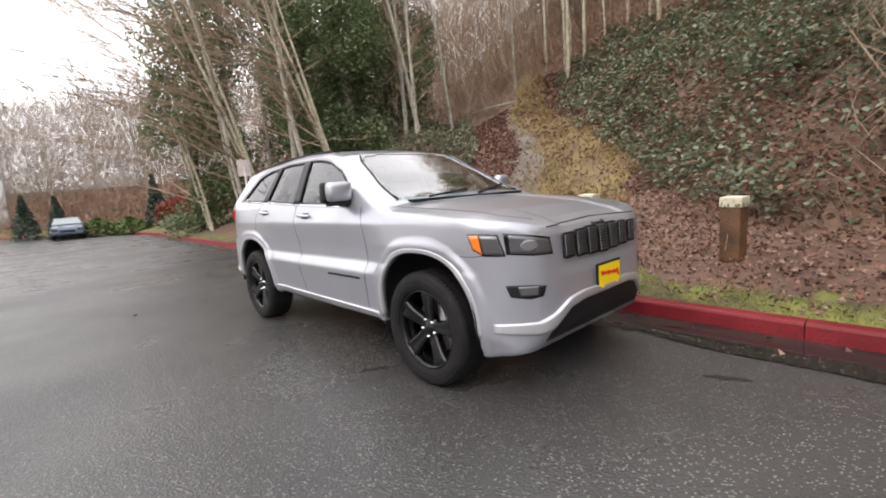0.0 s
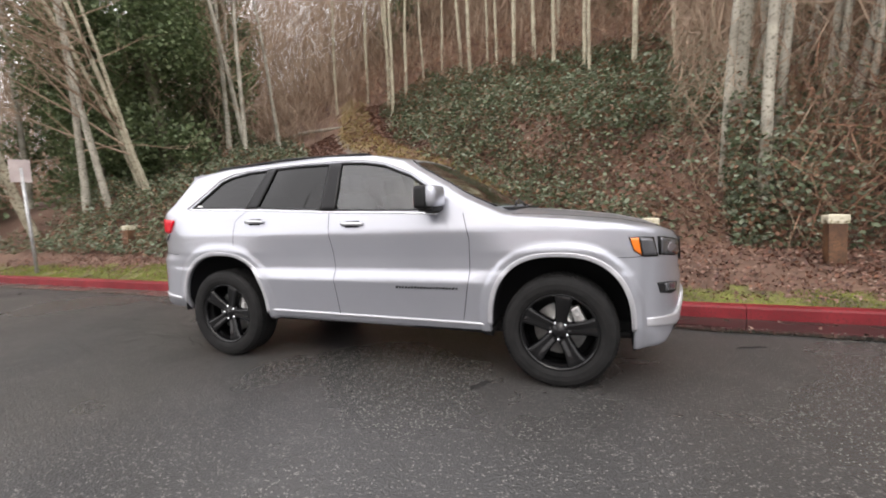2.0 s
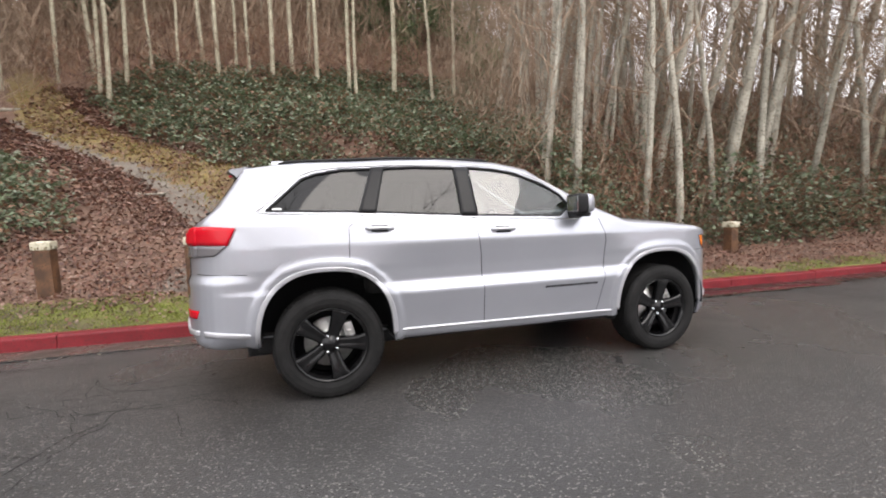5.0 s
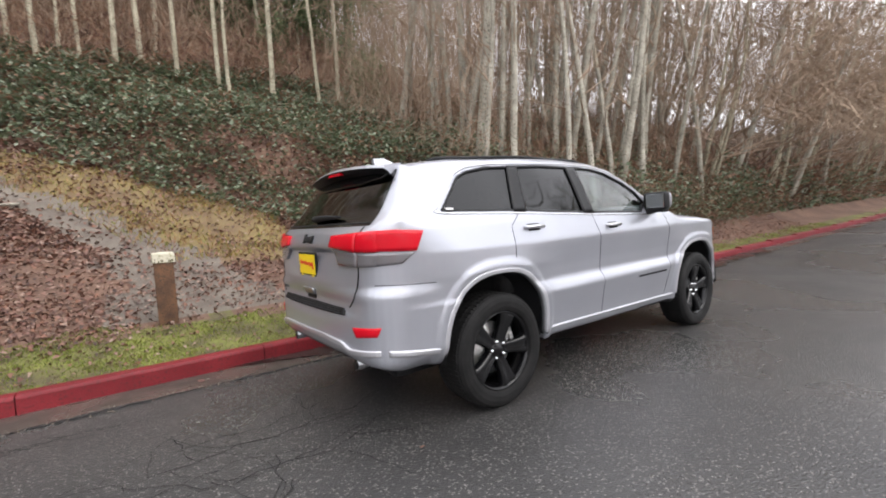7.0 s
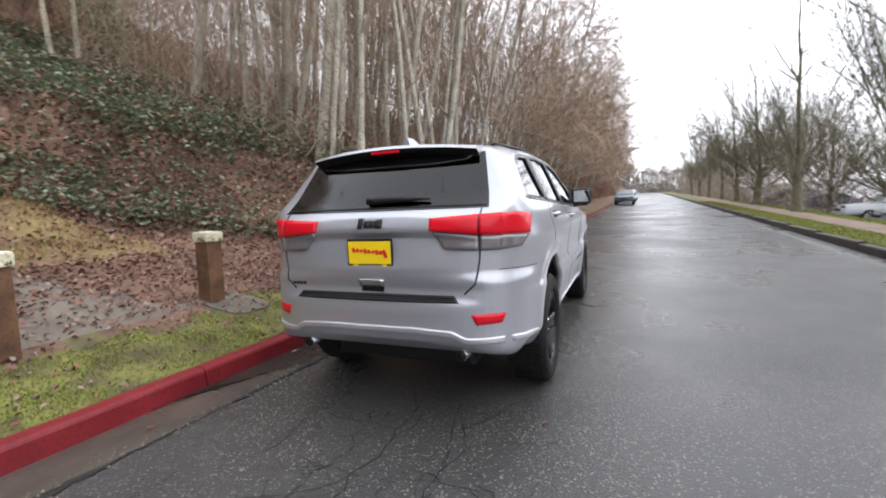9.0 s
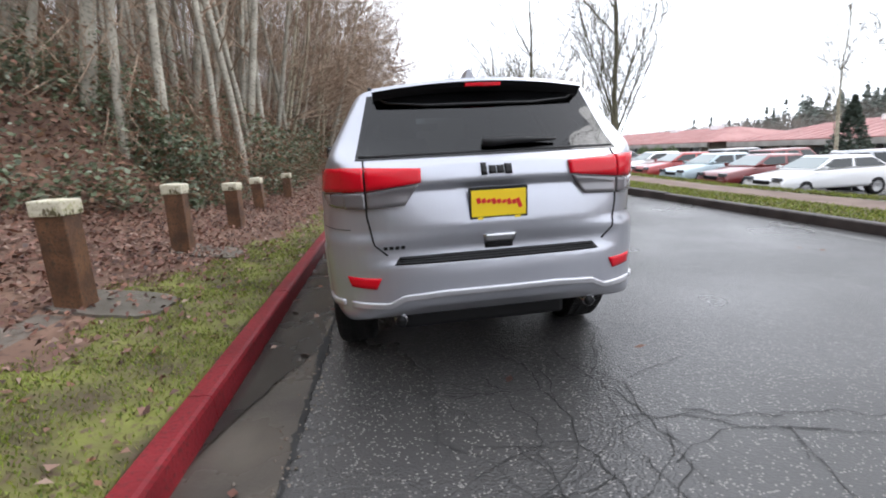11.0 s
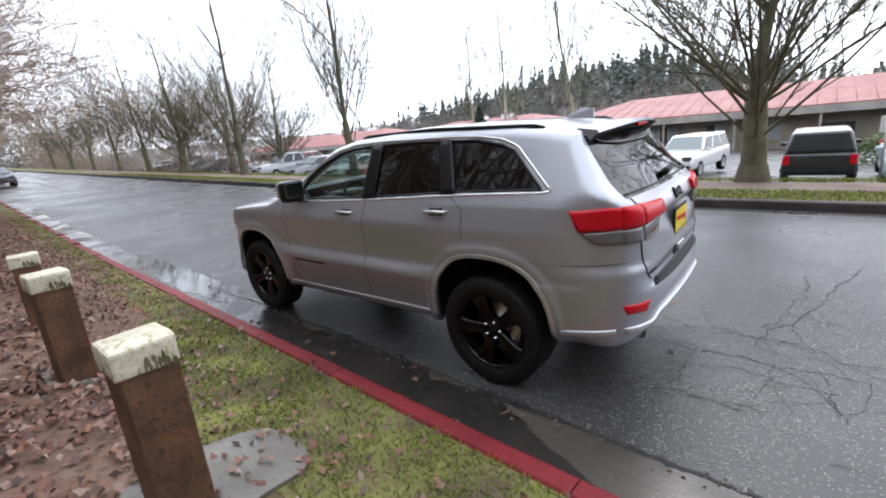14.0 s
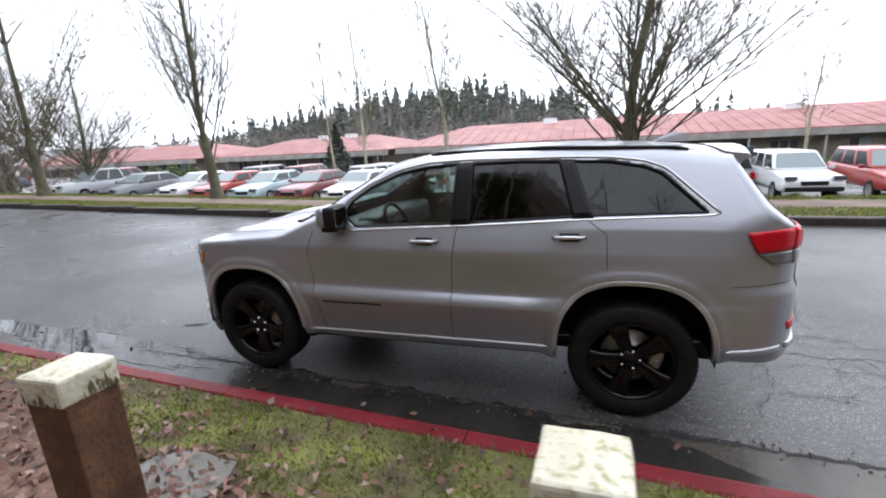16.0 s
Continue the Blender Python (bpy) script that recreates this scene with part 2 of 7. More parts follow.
M_DASH = material("grey_dash", (0.045, 0.05, 0.052), (0.075, 0.08, 0.082), 6, 0.55, per="object")
M_YELLOW = plain("yellow_plate", (0.86, 0.62, 0.010), 0.4)
M_RED_INK = plain("red_ink", (0.62, 0.02, 0.015), 0.5)
M_TINT = glass("dark_tinted_glass", (0.03, 0.03, 0.032), 0.045)
M_PANE = glass("lightly_tinted_glass", (0.60, 0.72, 0.69), 0.11)
M_SCREEN = glass("windscreen_glass", (0.62, 0.74, 0.72), 0.26)
M_SIGN = material("weathered_sign_back", (0.40, 0.33, 0.32), (0.50, 0.43, 0.41), 4, 0.6, bump=0.1)
M_STEEL = material("galvanised_steel", (0.33, 0.33, 0.33), (0.48, 0.48, 0.48), 8, 0.5, 0.6)
M_ROOF = material("weathered_red_roof", (0.23, 0.072, 0.064), (0.32, 0.132, 0.12), 0.5, 0.6, bump=0.2, c=(0.30, 0.15, 0.135), bump_scale=2.5)
M_FASCIA = material("grey_fascia", (0.24, 0.225, 0.205), (0.34, 0.32, 0.29), 1.0, 0.7)
M_WALL = material("brown_stucco_wall", (0.17, 0.15, 0.115), (0.24, 0.21, 0.165), 0.9, 0.85, bump=0.2)
M_DARKGLASS = plain("dark_window_glass", (0.03, 0.035, 0.035), 0.08)
M_PALEGLASS = plain("bright_window_glass", (0.22, 0.26, 0.26), 0.1)
M_WHITE = material("white_paint", (0.70, 0.70, 0.70), (0.80, 0.80, 0.80), 4, 0.5)
M_PATHBROWN = material("brown_footpath", (0.13, 0.085, 0.065), (0.20, 0.14, 0.11), 1.5, 0.85, bump=0.3)
M_MARK = material("worn_white_line", (0.16, 0.16, 0.155), (0.26, 0.26, 0.25), 6, 0.6, bump=0.3)
M_HEDGE = leafy("hedge_leaves", [(0.05, 0.085, 0.02), (0.08, 0.13, 0.03), (0.11, 0.15, 0.04)], 0.6, 0.15)
M_REDBUSH = leafy("red_shrub", [(0.22, 0.05, 0.03), (0.30, 0.08, 0.05), (0.16, 0.04, 0.03)], 0.7, 0.15)


# ---- mesh helpers ----
def mesh_from(name, verts, faces, mats, smooth=False, index=None):
    me = bpy.data.meshes.new(name)
    me.from_pydata([tuple(v) for v in verts], [], [tuple(f) for f in faces])
    for m in (mats if isinstance(mats, (list, tuple)) else [mats]):
        me.materials.append(m)
    if index is not None:
        me.polygons.foreach_set("material_index", np.asarray(index, dtype=np.int32))
    if smooth:
        me.polygons.foreach_set("use_smooth", np.ones(len(me.polygons), dtype=bool))
    me.update()
    return me


def part(name, bm, mat, parent=None, label="", smooth=False):
    me = bpy.data.meshes.new(name)
    bm.to_mesh(me)
    bm.free()
    me.materials.append(mat)
    if smooth:
        me.polygons.foreach_set("use_smooth", np.ones(len(me.polygons), dtype=bool))
    ob = new(name, me)
    if parent:
        ob.parent = parent
    if label:
        ob["label"] = label
    return ob


def part_me(name, me, parent=None, label=""):
    ob = new(name, me)
    if parent:
        ob.parent = parent
    if label:
        ob["label"] = label
    return ob


def box(bm, cx, cy, cz, sx, sy, sz, bevel=0.0, rot=None, taper=1.0):
    """A bevelled box about its centre; taper narrows its top."""
    made = bmesh.ops.create_cube(bm, size=1)["verts"]
    for v in made:
        k = taper if v.co.z > 0 else 1.0
        v.co = Vector((v.co.x * sx * k, v.co.y * sy * k, v.co.z * sz))
    if bevel:
        edges = list({e for v in made for e in v.link_edges})
        made = bmesh.ops.bevel(bm, geom=edges, offset=bevel, segments=2, affect="EDGES", profile=0.6)["verts"] + [v for v in made if v.is_valid]
    m = Matrix.Translation((cx, cy, cz)) @ (rot.to_matrix().to_4x4() if rot else Matrix())
    bmesh.ops.transform(bm, matrix=m, verts=list({v for v in made if v.is_valid}))


def tube_data(points, radii, sides=6, cap=True):
    """Vertices and faces of a tapered tube along points."""
    pts = [Vector(p) for p in points]
    verts, faces = [], []
    up = Vector((0.31, 0.17, 0.93))
    for i, p in enumerate(pts):
        d = (pts[min(i + 1, len(pts) - 1)] - pts[max(i - 1, 0)])
        if d.length < 1e-6:
            d = Vector((0, 0, 1))
        d.normalize()
        a = d.cross(up if abs(d.dot(up)) < 0.95 else Vector((1, 0, 0))).normalized()
        b = d.cross(a)
        r = radii[i] if hasattr(radii, "__len__") else radii
        for k in range(sides):
            th = 2 * math.pi * k / sides
            verts.append(p + a * (r * math.cos(th)) + b * (r * math.sin(th)))
    for i in range(len(pts) - 1):
        for k in range(sides):
            k2 = (k + 1) % sides
            faces.append((i * sides + k, i * sides + k2, (i + 1) * sides + k2, (i + 1) * sides + k))
    if cap and sides > 2:
        faces.append(tuple(range(sides))[::-1])
        faces.append(tuple((len(pts) - 1) * sides + k for k in range(sides)))
    return verts, faces


def tube(name, points, radii, mat, parent=None, sides=6, label="", smooth=True):
    v, f = tube_data(points, radii, sides)
    return part_me(name, mesh_from(name, v, f, mat, smooth), parent, label)


class Pile:
    """Gathers many small pieces into one mesh."""

    def __init__(self):
        self.v, self.f, self.n = [], [], 0

    def add(self, verts, faces):
        self.v.extend(verts)
        n = self.n
        self.f.extend([tuple(i + n for i in f) for f in faces])
        self.n += len(verts)

    def mesh(self, name, mat, smooth=False):
        return mesh_from(name, self.v, self.f, mat, smooth)


def quads_mesh(name, centres, a, b, mat, fold=None):
    """Many leaf quads: centre, half-axis a (length) and b (width), pointed ends."""
    n = len(centres)
    v = np.empty((n, 4, 3))
    lift = fold if fold is not None else 0
    v[:, 0], v[:, 2] = centres - a, centres + a
    v[:, 1], v[:, 3] = centres + b + lift, centres - b + lift
    f = np.arange(n * 4).reshape(n, 4)
    me = bpy.data.meshes.new(name)
    me.vertices.add(n * 4)
    me.vertices.foreach_set("co", v.reshape(-1))
    me.loops.add(n * 4)
    me.loops.foreach_set("vertex_index", f.reshape(-1).astype(np.int32))
    me.polygons.add(n)
    me.polygons.foreach_set("loop_start", np.arange(0, n * 4, 4, dtype=np.int32))
    me.polygons.foreach_set("loop_total", np.full(n, 4, dtype=np.int32))
    me.materials.append(mat)
    me.update(calc_edges=True)
    me.validate()
    return me


def random_axes(rng, n, length, width, flat=0.5):
    """Random leaf axes; flat 1 lies level, 0 points anywhere."""
    nrm = rng.normal(size=(n, 3))
    nrm[:, 2] = np.abs(nrm[:, 2]) + flat * 3
    nrm /= np.linalg.norm(nrm, axis=1)[:, None]
    t = rng.normal(size=(n, 3))
    a = np.cross(nrm, t)
    a /= np.linalg.norm(a, axis=1)[:, None]
    b = np.cross(nrm, a)
    ln = length * rng.uniform(0.6, 1.3, n)[:, None]
    wd = width * rng.uniform(0.6, 1.3, n)[:, None]
    return a * ln, b * wd, nrm


# ---- plan: the road runs slightly across the car's own axis ----
ROAD_TURN = radians(-2.4)
RC, RS = math.cos(ROAD_TURN), math.sin(ROAD_TURN)
KERB_V, FAR_V = 1.44, -5.60
GUTTER_V = 1.00


def to_road(x, y):
    return x * RC + y * RS, -x * RS + y * RC


def from_road(u, v):
    return u * RC - v * RS, u * RS + v * RC


def sstep(a, b, x):
    t = np.clip((x - a) / (b - a), 0, 1)
    return t * t * (3 - 2 * t)


def bend(u):
    """Sideways shift of the road where it curves away behind the car."""
    k = np.maximum(0, -26 - u)
    return -0.015 * k * k


def rise(u):
    """The road climbs gently ahead."""
    return 0.017 * np.maximum(0, u - 6)


def wobble(x, y, s, seed=0.0):
    return (np.sin(x * s + seed) * np.cos(y * s * 1.13 + seed * 2.1) + 0.5 * np.sin(x * s * 2.3 + y * s * 1.7 + seed)) / 1.5


def path_mid(v):
    return np.interp(v, [2.8, 5.5, 8.5, 10.5, 12.5, 16, 20, 30], [-2.6, -3.1, -4.8, -6.7, -8.8, -12.0, -14.5, -20.0])


def bank_side(u, v):
    """How far inside the ivy banks beside the path a place lies: right bank, left bank (0..1)."""
    edge_r = np.interp(v, [3.2, 4.0, 5.5, 7.0, 8.5, 10.5, 13.5, 17, 22], [7.5, 2.4, 0.8, -0.5, -1.8, -3.6, -6.4, -8.6, -12.0])
    edge_l = np.interp(v, [3.0, 4.0, 6.0, 9.0, 12, 16, 20], [-7.6, -6.6, -6.4, -7.6, -11.0, -15.0, -18.0])
    jag = 0.45 * wobble(u, v, 1.3, 2.2)
    return sstep(0.0, 2.6, u - edge_r + jag), sstep(0.0, 3.6, edge_l - u + jag)


def ground_z(x, y):
    u, v = to_road(x, y)
    v = v - bend(u)
    verge = 0.135 + (v - 1.6) * 0.19
    base = np.interp(v, [1.6, 2.8, 4.0, 6.1, 8.5, 10.5, 20, 45, 70, 200], [0.135, 0.365, 0.58, 1.15, 2.1, 3.0, 6.7, 15.5, 19, 21])
    r, l = bank_side(u, v)
    fade = sstep(3.0, 5.0, v)
    bank = (1.30 * r * np.interp(v, [0, 3, 5.5, 9, 16, 25], [0.3, 0.5, 1.0, 1.05, 0.85, 0.3]) + 0.95 * l * np.interp(v, [0, 3, 5, 11, 18], [0.25, 0.5, 1.0, 0.95, 0.1])) * np.maximum(fade, 0.25 * sstep(2.6, 3.2, v))
    rough = (0.10 * wobble(x, y, 1.1, 1.0) + 0.05 * wobble(x, y, 2.9, 4.0)) * sstep(2.6, 5.0, v) * (0.35 + r + l)
    hill_up = sstep(19, 3, u) * np.interp(v, [0, 17, 24, 34, 48, 75, 200], [0, 0, 2.2, 7.0, 12.5, 17, 18])
    # behind the bend the hill flattens to a garden slope
    behind = sstep(-16, -34, u)
    hill = np.where(v > 2.8, base + bank + rough + hill_up, verge)
    hill = hill * (1 - behind) + behind * (0.14 + np.clip(v - 1.6, 0, 60) * 0.10 + 0.15 * wobble(x, y, 0.4, 2.0))
    far = np.interp(v, [-400, -52, -14, -10.6, -8.7, -5.6], [-3.2, -3.2, -0.95, -0.72, 0.06, 0.12]) + 10 * sstep(-75, -135, v) * np.exp(-((u - 52) / 45) ** 2) + 4 * sstep(-80, -150, v)
    z = np.where(v > 1.59, hill, np.where(v < FAR_V - 0.13, far, -0.45))
    return z + rise(u)


print("materials ready")

# ---- ground, road, kerbs ----
def lines(*spans):
    out = []
    for a, b, step in spans:
        out.extend(np.arange(a, b, step))
    return np.array(sorted(set(np.round(out, 3))))


def u_dry(u, v):
    """Above zero inside the strip of yellowed turf beside the path."""
    off = u - path_mid(v) + 0.3 * wobble(u, v, 2.1, 1.1)
    return np.minimum(off - 0.15, np.interp(v, [5, 8, 14, 21], [2.6, 3.2, 2.4, 1.6]) - off)


def turf_edge(u):
    """Where the moss beside the kerb gives way to fallen leaves."""
    return np.interp(u, [-14, -8, -6, -4, -1, 0.6, 2.0, 3.5, 16], [2.1, 2.35, 2.6, 2.5, 2.55, 2.4, 2.05, 1.92, 1.95])


def make_ground():
    us = lines((-600, -120, 60), (-120, -40, 6), (-40, -16, 1.5), (-16, 14, 0.25), (14, 40, 1.2), (40, 130, 6), (130, 601, 60))
    vs = np.array(sorted(set(np.concatenate([
        lines((-600, -200, 65), (-200, -80, 10), (-80, -20, 5), (-20, -8, 1.0), (-8, -5.74, 0.25)), [-5.74, -5.72, 1.58, 1.60],
        lines((1.62, 9, 0.18), (9, 24, 0.5), (24, 60, 3), (60, 601, 60))]).round(3))))
    uu, vv = np.meshgrid(us, vs, indexing="ij")
    vw = vv + bend(uu)
    xx, yy = from_road(uu, vw)
    zz = ground_z(xx, yy)
    n, k = uu.shape
    ids = np.arange(n * k).reshape(n, k)
    faces = np.stack([ids[:-1, :-1], ids[1:, :-1], ids[1:, 1:], ids[:-1, 1:]], -1).reshape(-1, 4)
    uc, vc = (uu[:-1, :-1] + uu[1:, 1:]) / 2, (vv[:-1, :-1] + vv[1:, 1:]) / 2
    r, l = bank_side(uc, vc)
    jag = 0.25 * wobble(uc, vc, 3.1, 0.7)
    idx = np.zeros(uc.shape, int)
    idx[(vc < turf_edge(uc) + jag) | (vc < -5)] = 1
    mid = path_mid(vc)
    idx[(vc > 2.7) & (vc < 17) & (np.abs(uc - mid + jag) < np.interp(vc, [2.7, 5, 9, 17], [1.0, 0.75, 0.45, 0.2]))] = 2
    dry = (u_dry(uc, vc) > 0) & (np.maximum(r, l) < 0.5) & (vc > 4.6) & (vc < 22) & (idx == 0)
    idx[dry] = 5
    idx[(vc < -5.74 - 1.15 + jag * 0.2) & (vc > -5.74 - 2.35 + jag * 0.2) & (uc < 60)] = 3
    idx[(vc < -10.2)] = 4
    idx[(uc < -30) & (vc > 1.5) & (vc < 9)] = 1
    me = mesh_from("ground", np.stack([xx, yy, zz], -1).reshape(-1, 3), faces, [M_GROUND, M_GRASS_SOIL, M_GRAVEL, M_PATHBROWN, M_ASPHALT, M_DRYSOIL], True, idx.reshape(-1))
    return tagged(new("ground", me), "sloping ground with moss, soil, gravel path and leaf litter", "ground", kind="structure")


ground = make_ground()


def strip(name, v0, v1, z0, z1, us, mat, label, category):
    """A band along the road between two offsets."""
    verts, faces = [], []
    for u in us:
        for v, z in ((v0, z0), (v1, z1)):
            x, y = from_road(u, v + bend(u))
            verts.append((x, y, z + rise(u)))
    for i in range(len(us) - 1):
        faces.append((2 * i, 2 * i + 2, 2 * i + 3, 2 * i + 1))
    return tagged(new(name, mesh_from(name, verts, faces, mat, True)), label, category, kind="structure")


U_LONG = np.concatenate([np.arange(-75, -20, 2.0), np.arange(-20, 60, 2.0), np.arange(60, 400, 20.0)])
road = strip("road", FAR_V + 0.02, GUTTER_V, 0.0, 0.0, U_LONG, M_ASPHALT, "damp dark asphalt road with pale stone chips and cracks", "road")
gutter = strip("gutter", GUTTER_V, KERB_V + 0.02, 0.004, -0.012, U_LONG, M_GUTTER, "damp concrete gutter pan beside the red kerb", "gutter")


def kerb_piece_mesh(length, width, height, mat, rnd=0.025):
    """One kerb stone: rounded top edges, slightly battered face."""
    prof = [(0.0, -0.06), (0.012, height - rnd), (0.012 + rnd * 0.4, height - rnd * 0.3), (0.012 + rnd * 1.2, height), (width - 0.02, height + 0.004), (width, height - 0.015), (width, -0.06)]
    verts, faces = [], []
    for u in (0.004, length - 0.004):
        verts += [(u, v, z) for v, z in prof]
    k = len(prof)
    for i in range(k - 1):
        faces.append((i, i + k, i + k + 1, i + 1))
    faces.append(tuple(range(k)))
    faces.append(tuple(range(2 * k - 1, k - 1, -1)))
    return mesh_from("kerb_stone", verts, faces, mat)


def lay_kerb(name, v0, mat, label, height, flip, u0, u1, length):
    root = tagged(new(name), label, "kerb", kind="structure")
    me = kerb_piece_mesh(length, 0.155, height, mat)
    u = u0
    while u < u1:
        a, b = from_road(u, v0 + bend(u)), from_road(u + length, v0 + bend(u + length))
        ob = new("kerb_stone", me)
        ob.parent = root
        turn = math.atan2(b[1] - a[1], b[0] - a[0])
        if flip:
            ob.matrix_basis = Matrix.Translation((b[0], b[1], rise(u + length))) @ Matrix.Rotation(turn + math.pi, 4, "Z")
        else:
            ob.matrix_basis = Matrix.Translation((a[0], a[1], rise(u))) @ Matrix.Rotation(turn, 4, "Z")
        u += length
    return root


lay_kerb("kerb", KERB_V, M_KERB, "worn red-painted concrete kerb along the mossy verge", 0.135, False, -50, 62, 1.83)
lay_kerb("far_kerb", FAR_V, M_KERB_FAR, "dark damp concrete kerb across the road", 0.14, True, -50, 110, 2.6)


def cracks():
    """Branching cracks in the asphalt behind the car and along the gutter."""
    rng = np.random.default_rng(5)
    pile = Pile()

    def crawl(x, y, head, n, width, depth=0):
        pts, ws = [(x, y)], [width]
        for _ in range(n):
            head += rng.normal() * 0.30
            step = rng.uniform(0.05, 0.13)
            x, y = x + step * math.cos(head), y + step * math.sin(head)
            if y > 0.98 or y < -5.3:
                break
            pts.append((x, y))
            ws.append(width * rng.uniform(0.4, 1.2))
            if depth < 2 and rng.random() < 0.16:
                crawl(x, y, head + rng.choice((-1, 1)) * rng.uniform(0.6, 1.3), int(n * 0.45), width * 0.75, depth + 1)
        ribbon(pts, ws)

    def ribbon(pts, ws):
        v, f = [], []
        for i, (p, w) in enumerate(zip(pts, ws)):
            q, o = pts[min(i + 1, len(pts) - 1)], pts[max(i - 1, 0)]
            dx, dy = q[0] - o[0], q[1] - o[1]
            ln = math.hypot(dx, dy) or 1
            nx, ny = -dy / ln * w, dx / ln * w
            v += [(p[0] + nx, p[1] + ny, 0.0042), (p[0] - nx, p[1] - ny, 0.0042)]
        f = [(2 * i, 2 * i + 1, 2 * i + 3, 2 * i + 2) for i in range(len(pts) - 1)]
        pile.add(v, f)

    def trace(a, b, width, depth=1):
        """A jagged crack from one place towards another, with a few short side cracks."""
        (ax, ay), (bx, by) = a, b
        ln = math.hypot(bx - ax, by - ay)
        n = max(3, int(ln / 0.045))
        off, pts, ws = 0.0, [], []
        for i in range(n + 1):
            t = i / n
            off = off * 0.8 + rng.normal() * 0.013
            pts.append((ax + (bx - ax) * t - (by - ay) / ln * off, ay + (by - ay) * t + (bx - ax) / ln * off))
            ws.append(width * rng.uniform(0.35, 1.3))
            if depth and rng.random() < 0.05:
                crawl(*pts[-1], rng.uniform(0, 6.28), 5, width * 0.5, 2)
        ribbon(pts, ws)

    main, side = 0.0045, 0.0028
    for a, b, w in (((-2.2, -0.19), (-2.75, -0.22), main), ((-2.75, -0.22), (-3.1, -0.2), main), ((-3.1, -0.2), (-3.45, -0.19), main), ((-2.83, -0.47), (-3.06, -0.95), main),
                    ((-3.06, -0.95), (-3.25, -1.65), main), ((-3.25, -1.65), (-3.5, -2.6), main), ((-3.07, -0.94), (-3.16, -0.5), side), ((-2.07, -0.43), (-2.85, -0.6), side),
                    ((-3.02, -0.35), (-3.57, -0.44), side), ((-2.92, 0.1), (-3.15, 0.05), side), ((-2.41, 0.44), (-2.97, 0.42), side), ((-3.57, -0.44), (-3.9, -0.1), side)):
        trace(a, b, w)
    for a, b in (((-2.85, -0.78), (-3.0, -1.2)), ((-3.0, -1.2), (-3.14, -1.6)), ((-3.14, -1.6), (-3.1, -2.2)), ((-2.2, -0.45), (-2.6, -0.62)), ((-2.6, -0.62), (-3.11, -0.6)),
                 ((-2.3, 0.1), (-2.8, -0.05)), ((-2.8, -0.05), (-3.3, -0.02)), ((-2.2, 0.83), (-2.5, 0.3)), ((-2.5, 0.3), (-2.46, -0.2)), ((-2.52, 0.45), (-2.9, 0.5)), ((-3.2, -0.25), (-3.3, 0.3)), ((-3.09, -1.14), (-3.6, -1.0))):
        trace(a, b, 0.0030)
    for _ in range(8):
        crawl(rng.uniform(-3.8, -2.1), rng.uniform(-0.9, 0.75), rng.uniform(0, 6.28), 6, 0.0024, 2)
    for _ in range(5):
        crawl(rng.uniform(-3.7, -2.5), rng.uniform(-0.6, 0.5), rng.uniform(0, 6.28), 7, 0.0018, 2)
    for _ in range(4):
        crawl(rng.uniform(-4.6, -3.2), rng.uniform(0.5, 0.9), rng.uniform(2.9, 3.4), 14, 0.003)
    crawl(2.2, 0.9, 0.1, 20, 0.003)
    return tagged(new("asphalt_cracks", pile.mesh("asphalt_cracks", M_SEAM)), "fine branching dark cracks in the asphalt", "cracks", kind="stuff")


cracks()


def puddle(name, u, v, a, b, seed, label):
    rng = np.random.default_rng(seed)
    n = 300
    x0, y0 = from_road(u, v)
    verts = [(x0, y0, 0.0085)]
    for k in range(n):
        th = 2 * math.pi * k / n
        r = 1 + 0.18 * math.sin(3 * th + seed) + 0.10 * math.sin(7 * th + seed * 2) + 0.08 * math.sin(19 * th + seed * 3) + 0.05 * math.sin(41 * th + seed)
        p = from_road(u + a * r * math.cos(th), v + b * r * math.sin(th))
        verts.append((p[0], p[1], 0.0085 + 0.0004))
    faces = [(0, 1 + k, 1 + (k + 1) % n) for k in range(n)]
    tagged(new(name, mesh_from(name, verts, faces, M_WATER)), label, "puddle", kind="structure")


def wet_film(u0, u1, v0, v1, label):
    """A thin ragged film of rain water over the low edge of the road."""
    us = np.arange(u0, u1, 0.05)
    taper = sstep(u0, u0 + 1.8, us) * sstep(u1, u1 - 1.5, us)
    inner = v1 - (v1 - v0) * taper * (0.80 + 0.22 * wobble(us, us * 0.3, 2.6, 0.8) + 0.08 * wobble(us, us, 9.0, 0.2))
    verts, faces = [], []
    for u, vi in zip(us, inner):
        for v in (vi, v1):
            x, y = from_road(u, v)
            verts.append((x, y, 0.0052 + rise(u)))
    for i in range(len(us) - 1):
        faces.append((2 * i, 2 * i + 2, 2 * i + 3, 2 * i + 1))
    tagged(new("wet_film", mesh_from("wet_film", verts, faces, M_WET)), label, "water", kind="structure")


wet_film(-2.9, 10.0, 0.86, 1.43, "dark wet film of rain water along the gutter")
puddle("puddle", 5.2, 1.0, 3.4, 0.13, 2, "long thin puddle of rain water by the gutter")
puddle("puddle", 3.4, 1.18, 1.2, 0.13, 4, "shallow puddle in the gutter ahead of the car")
puddle("puddle", 9.5, 0.5, 2.2, 0.10, 8, "thin streak of rain water on the asphalt")

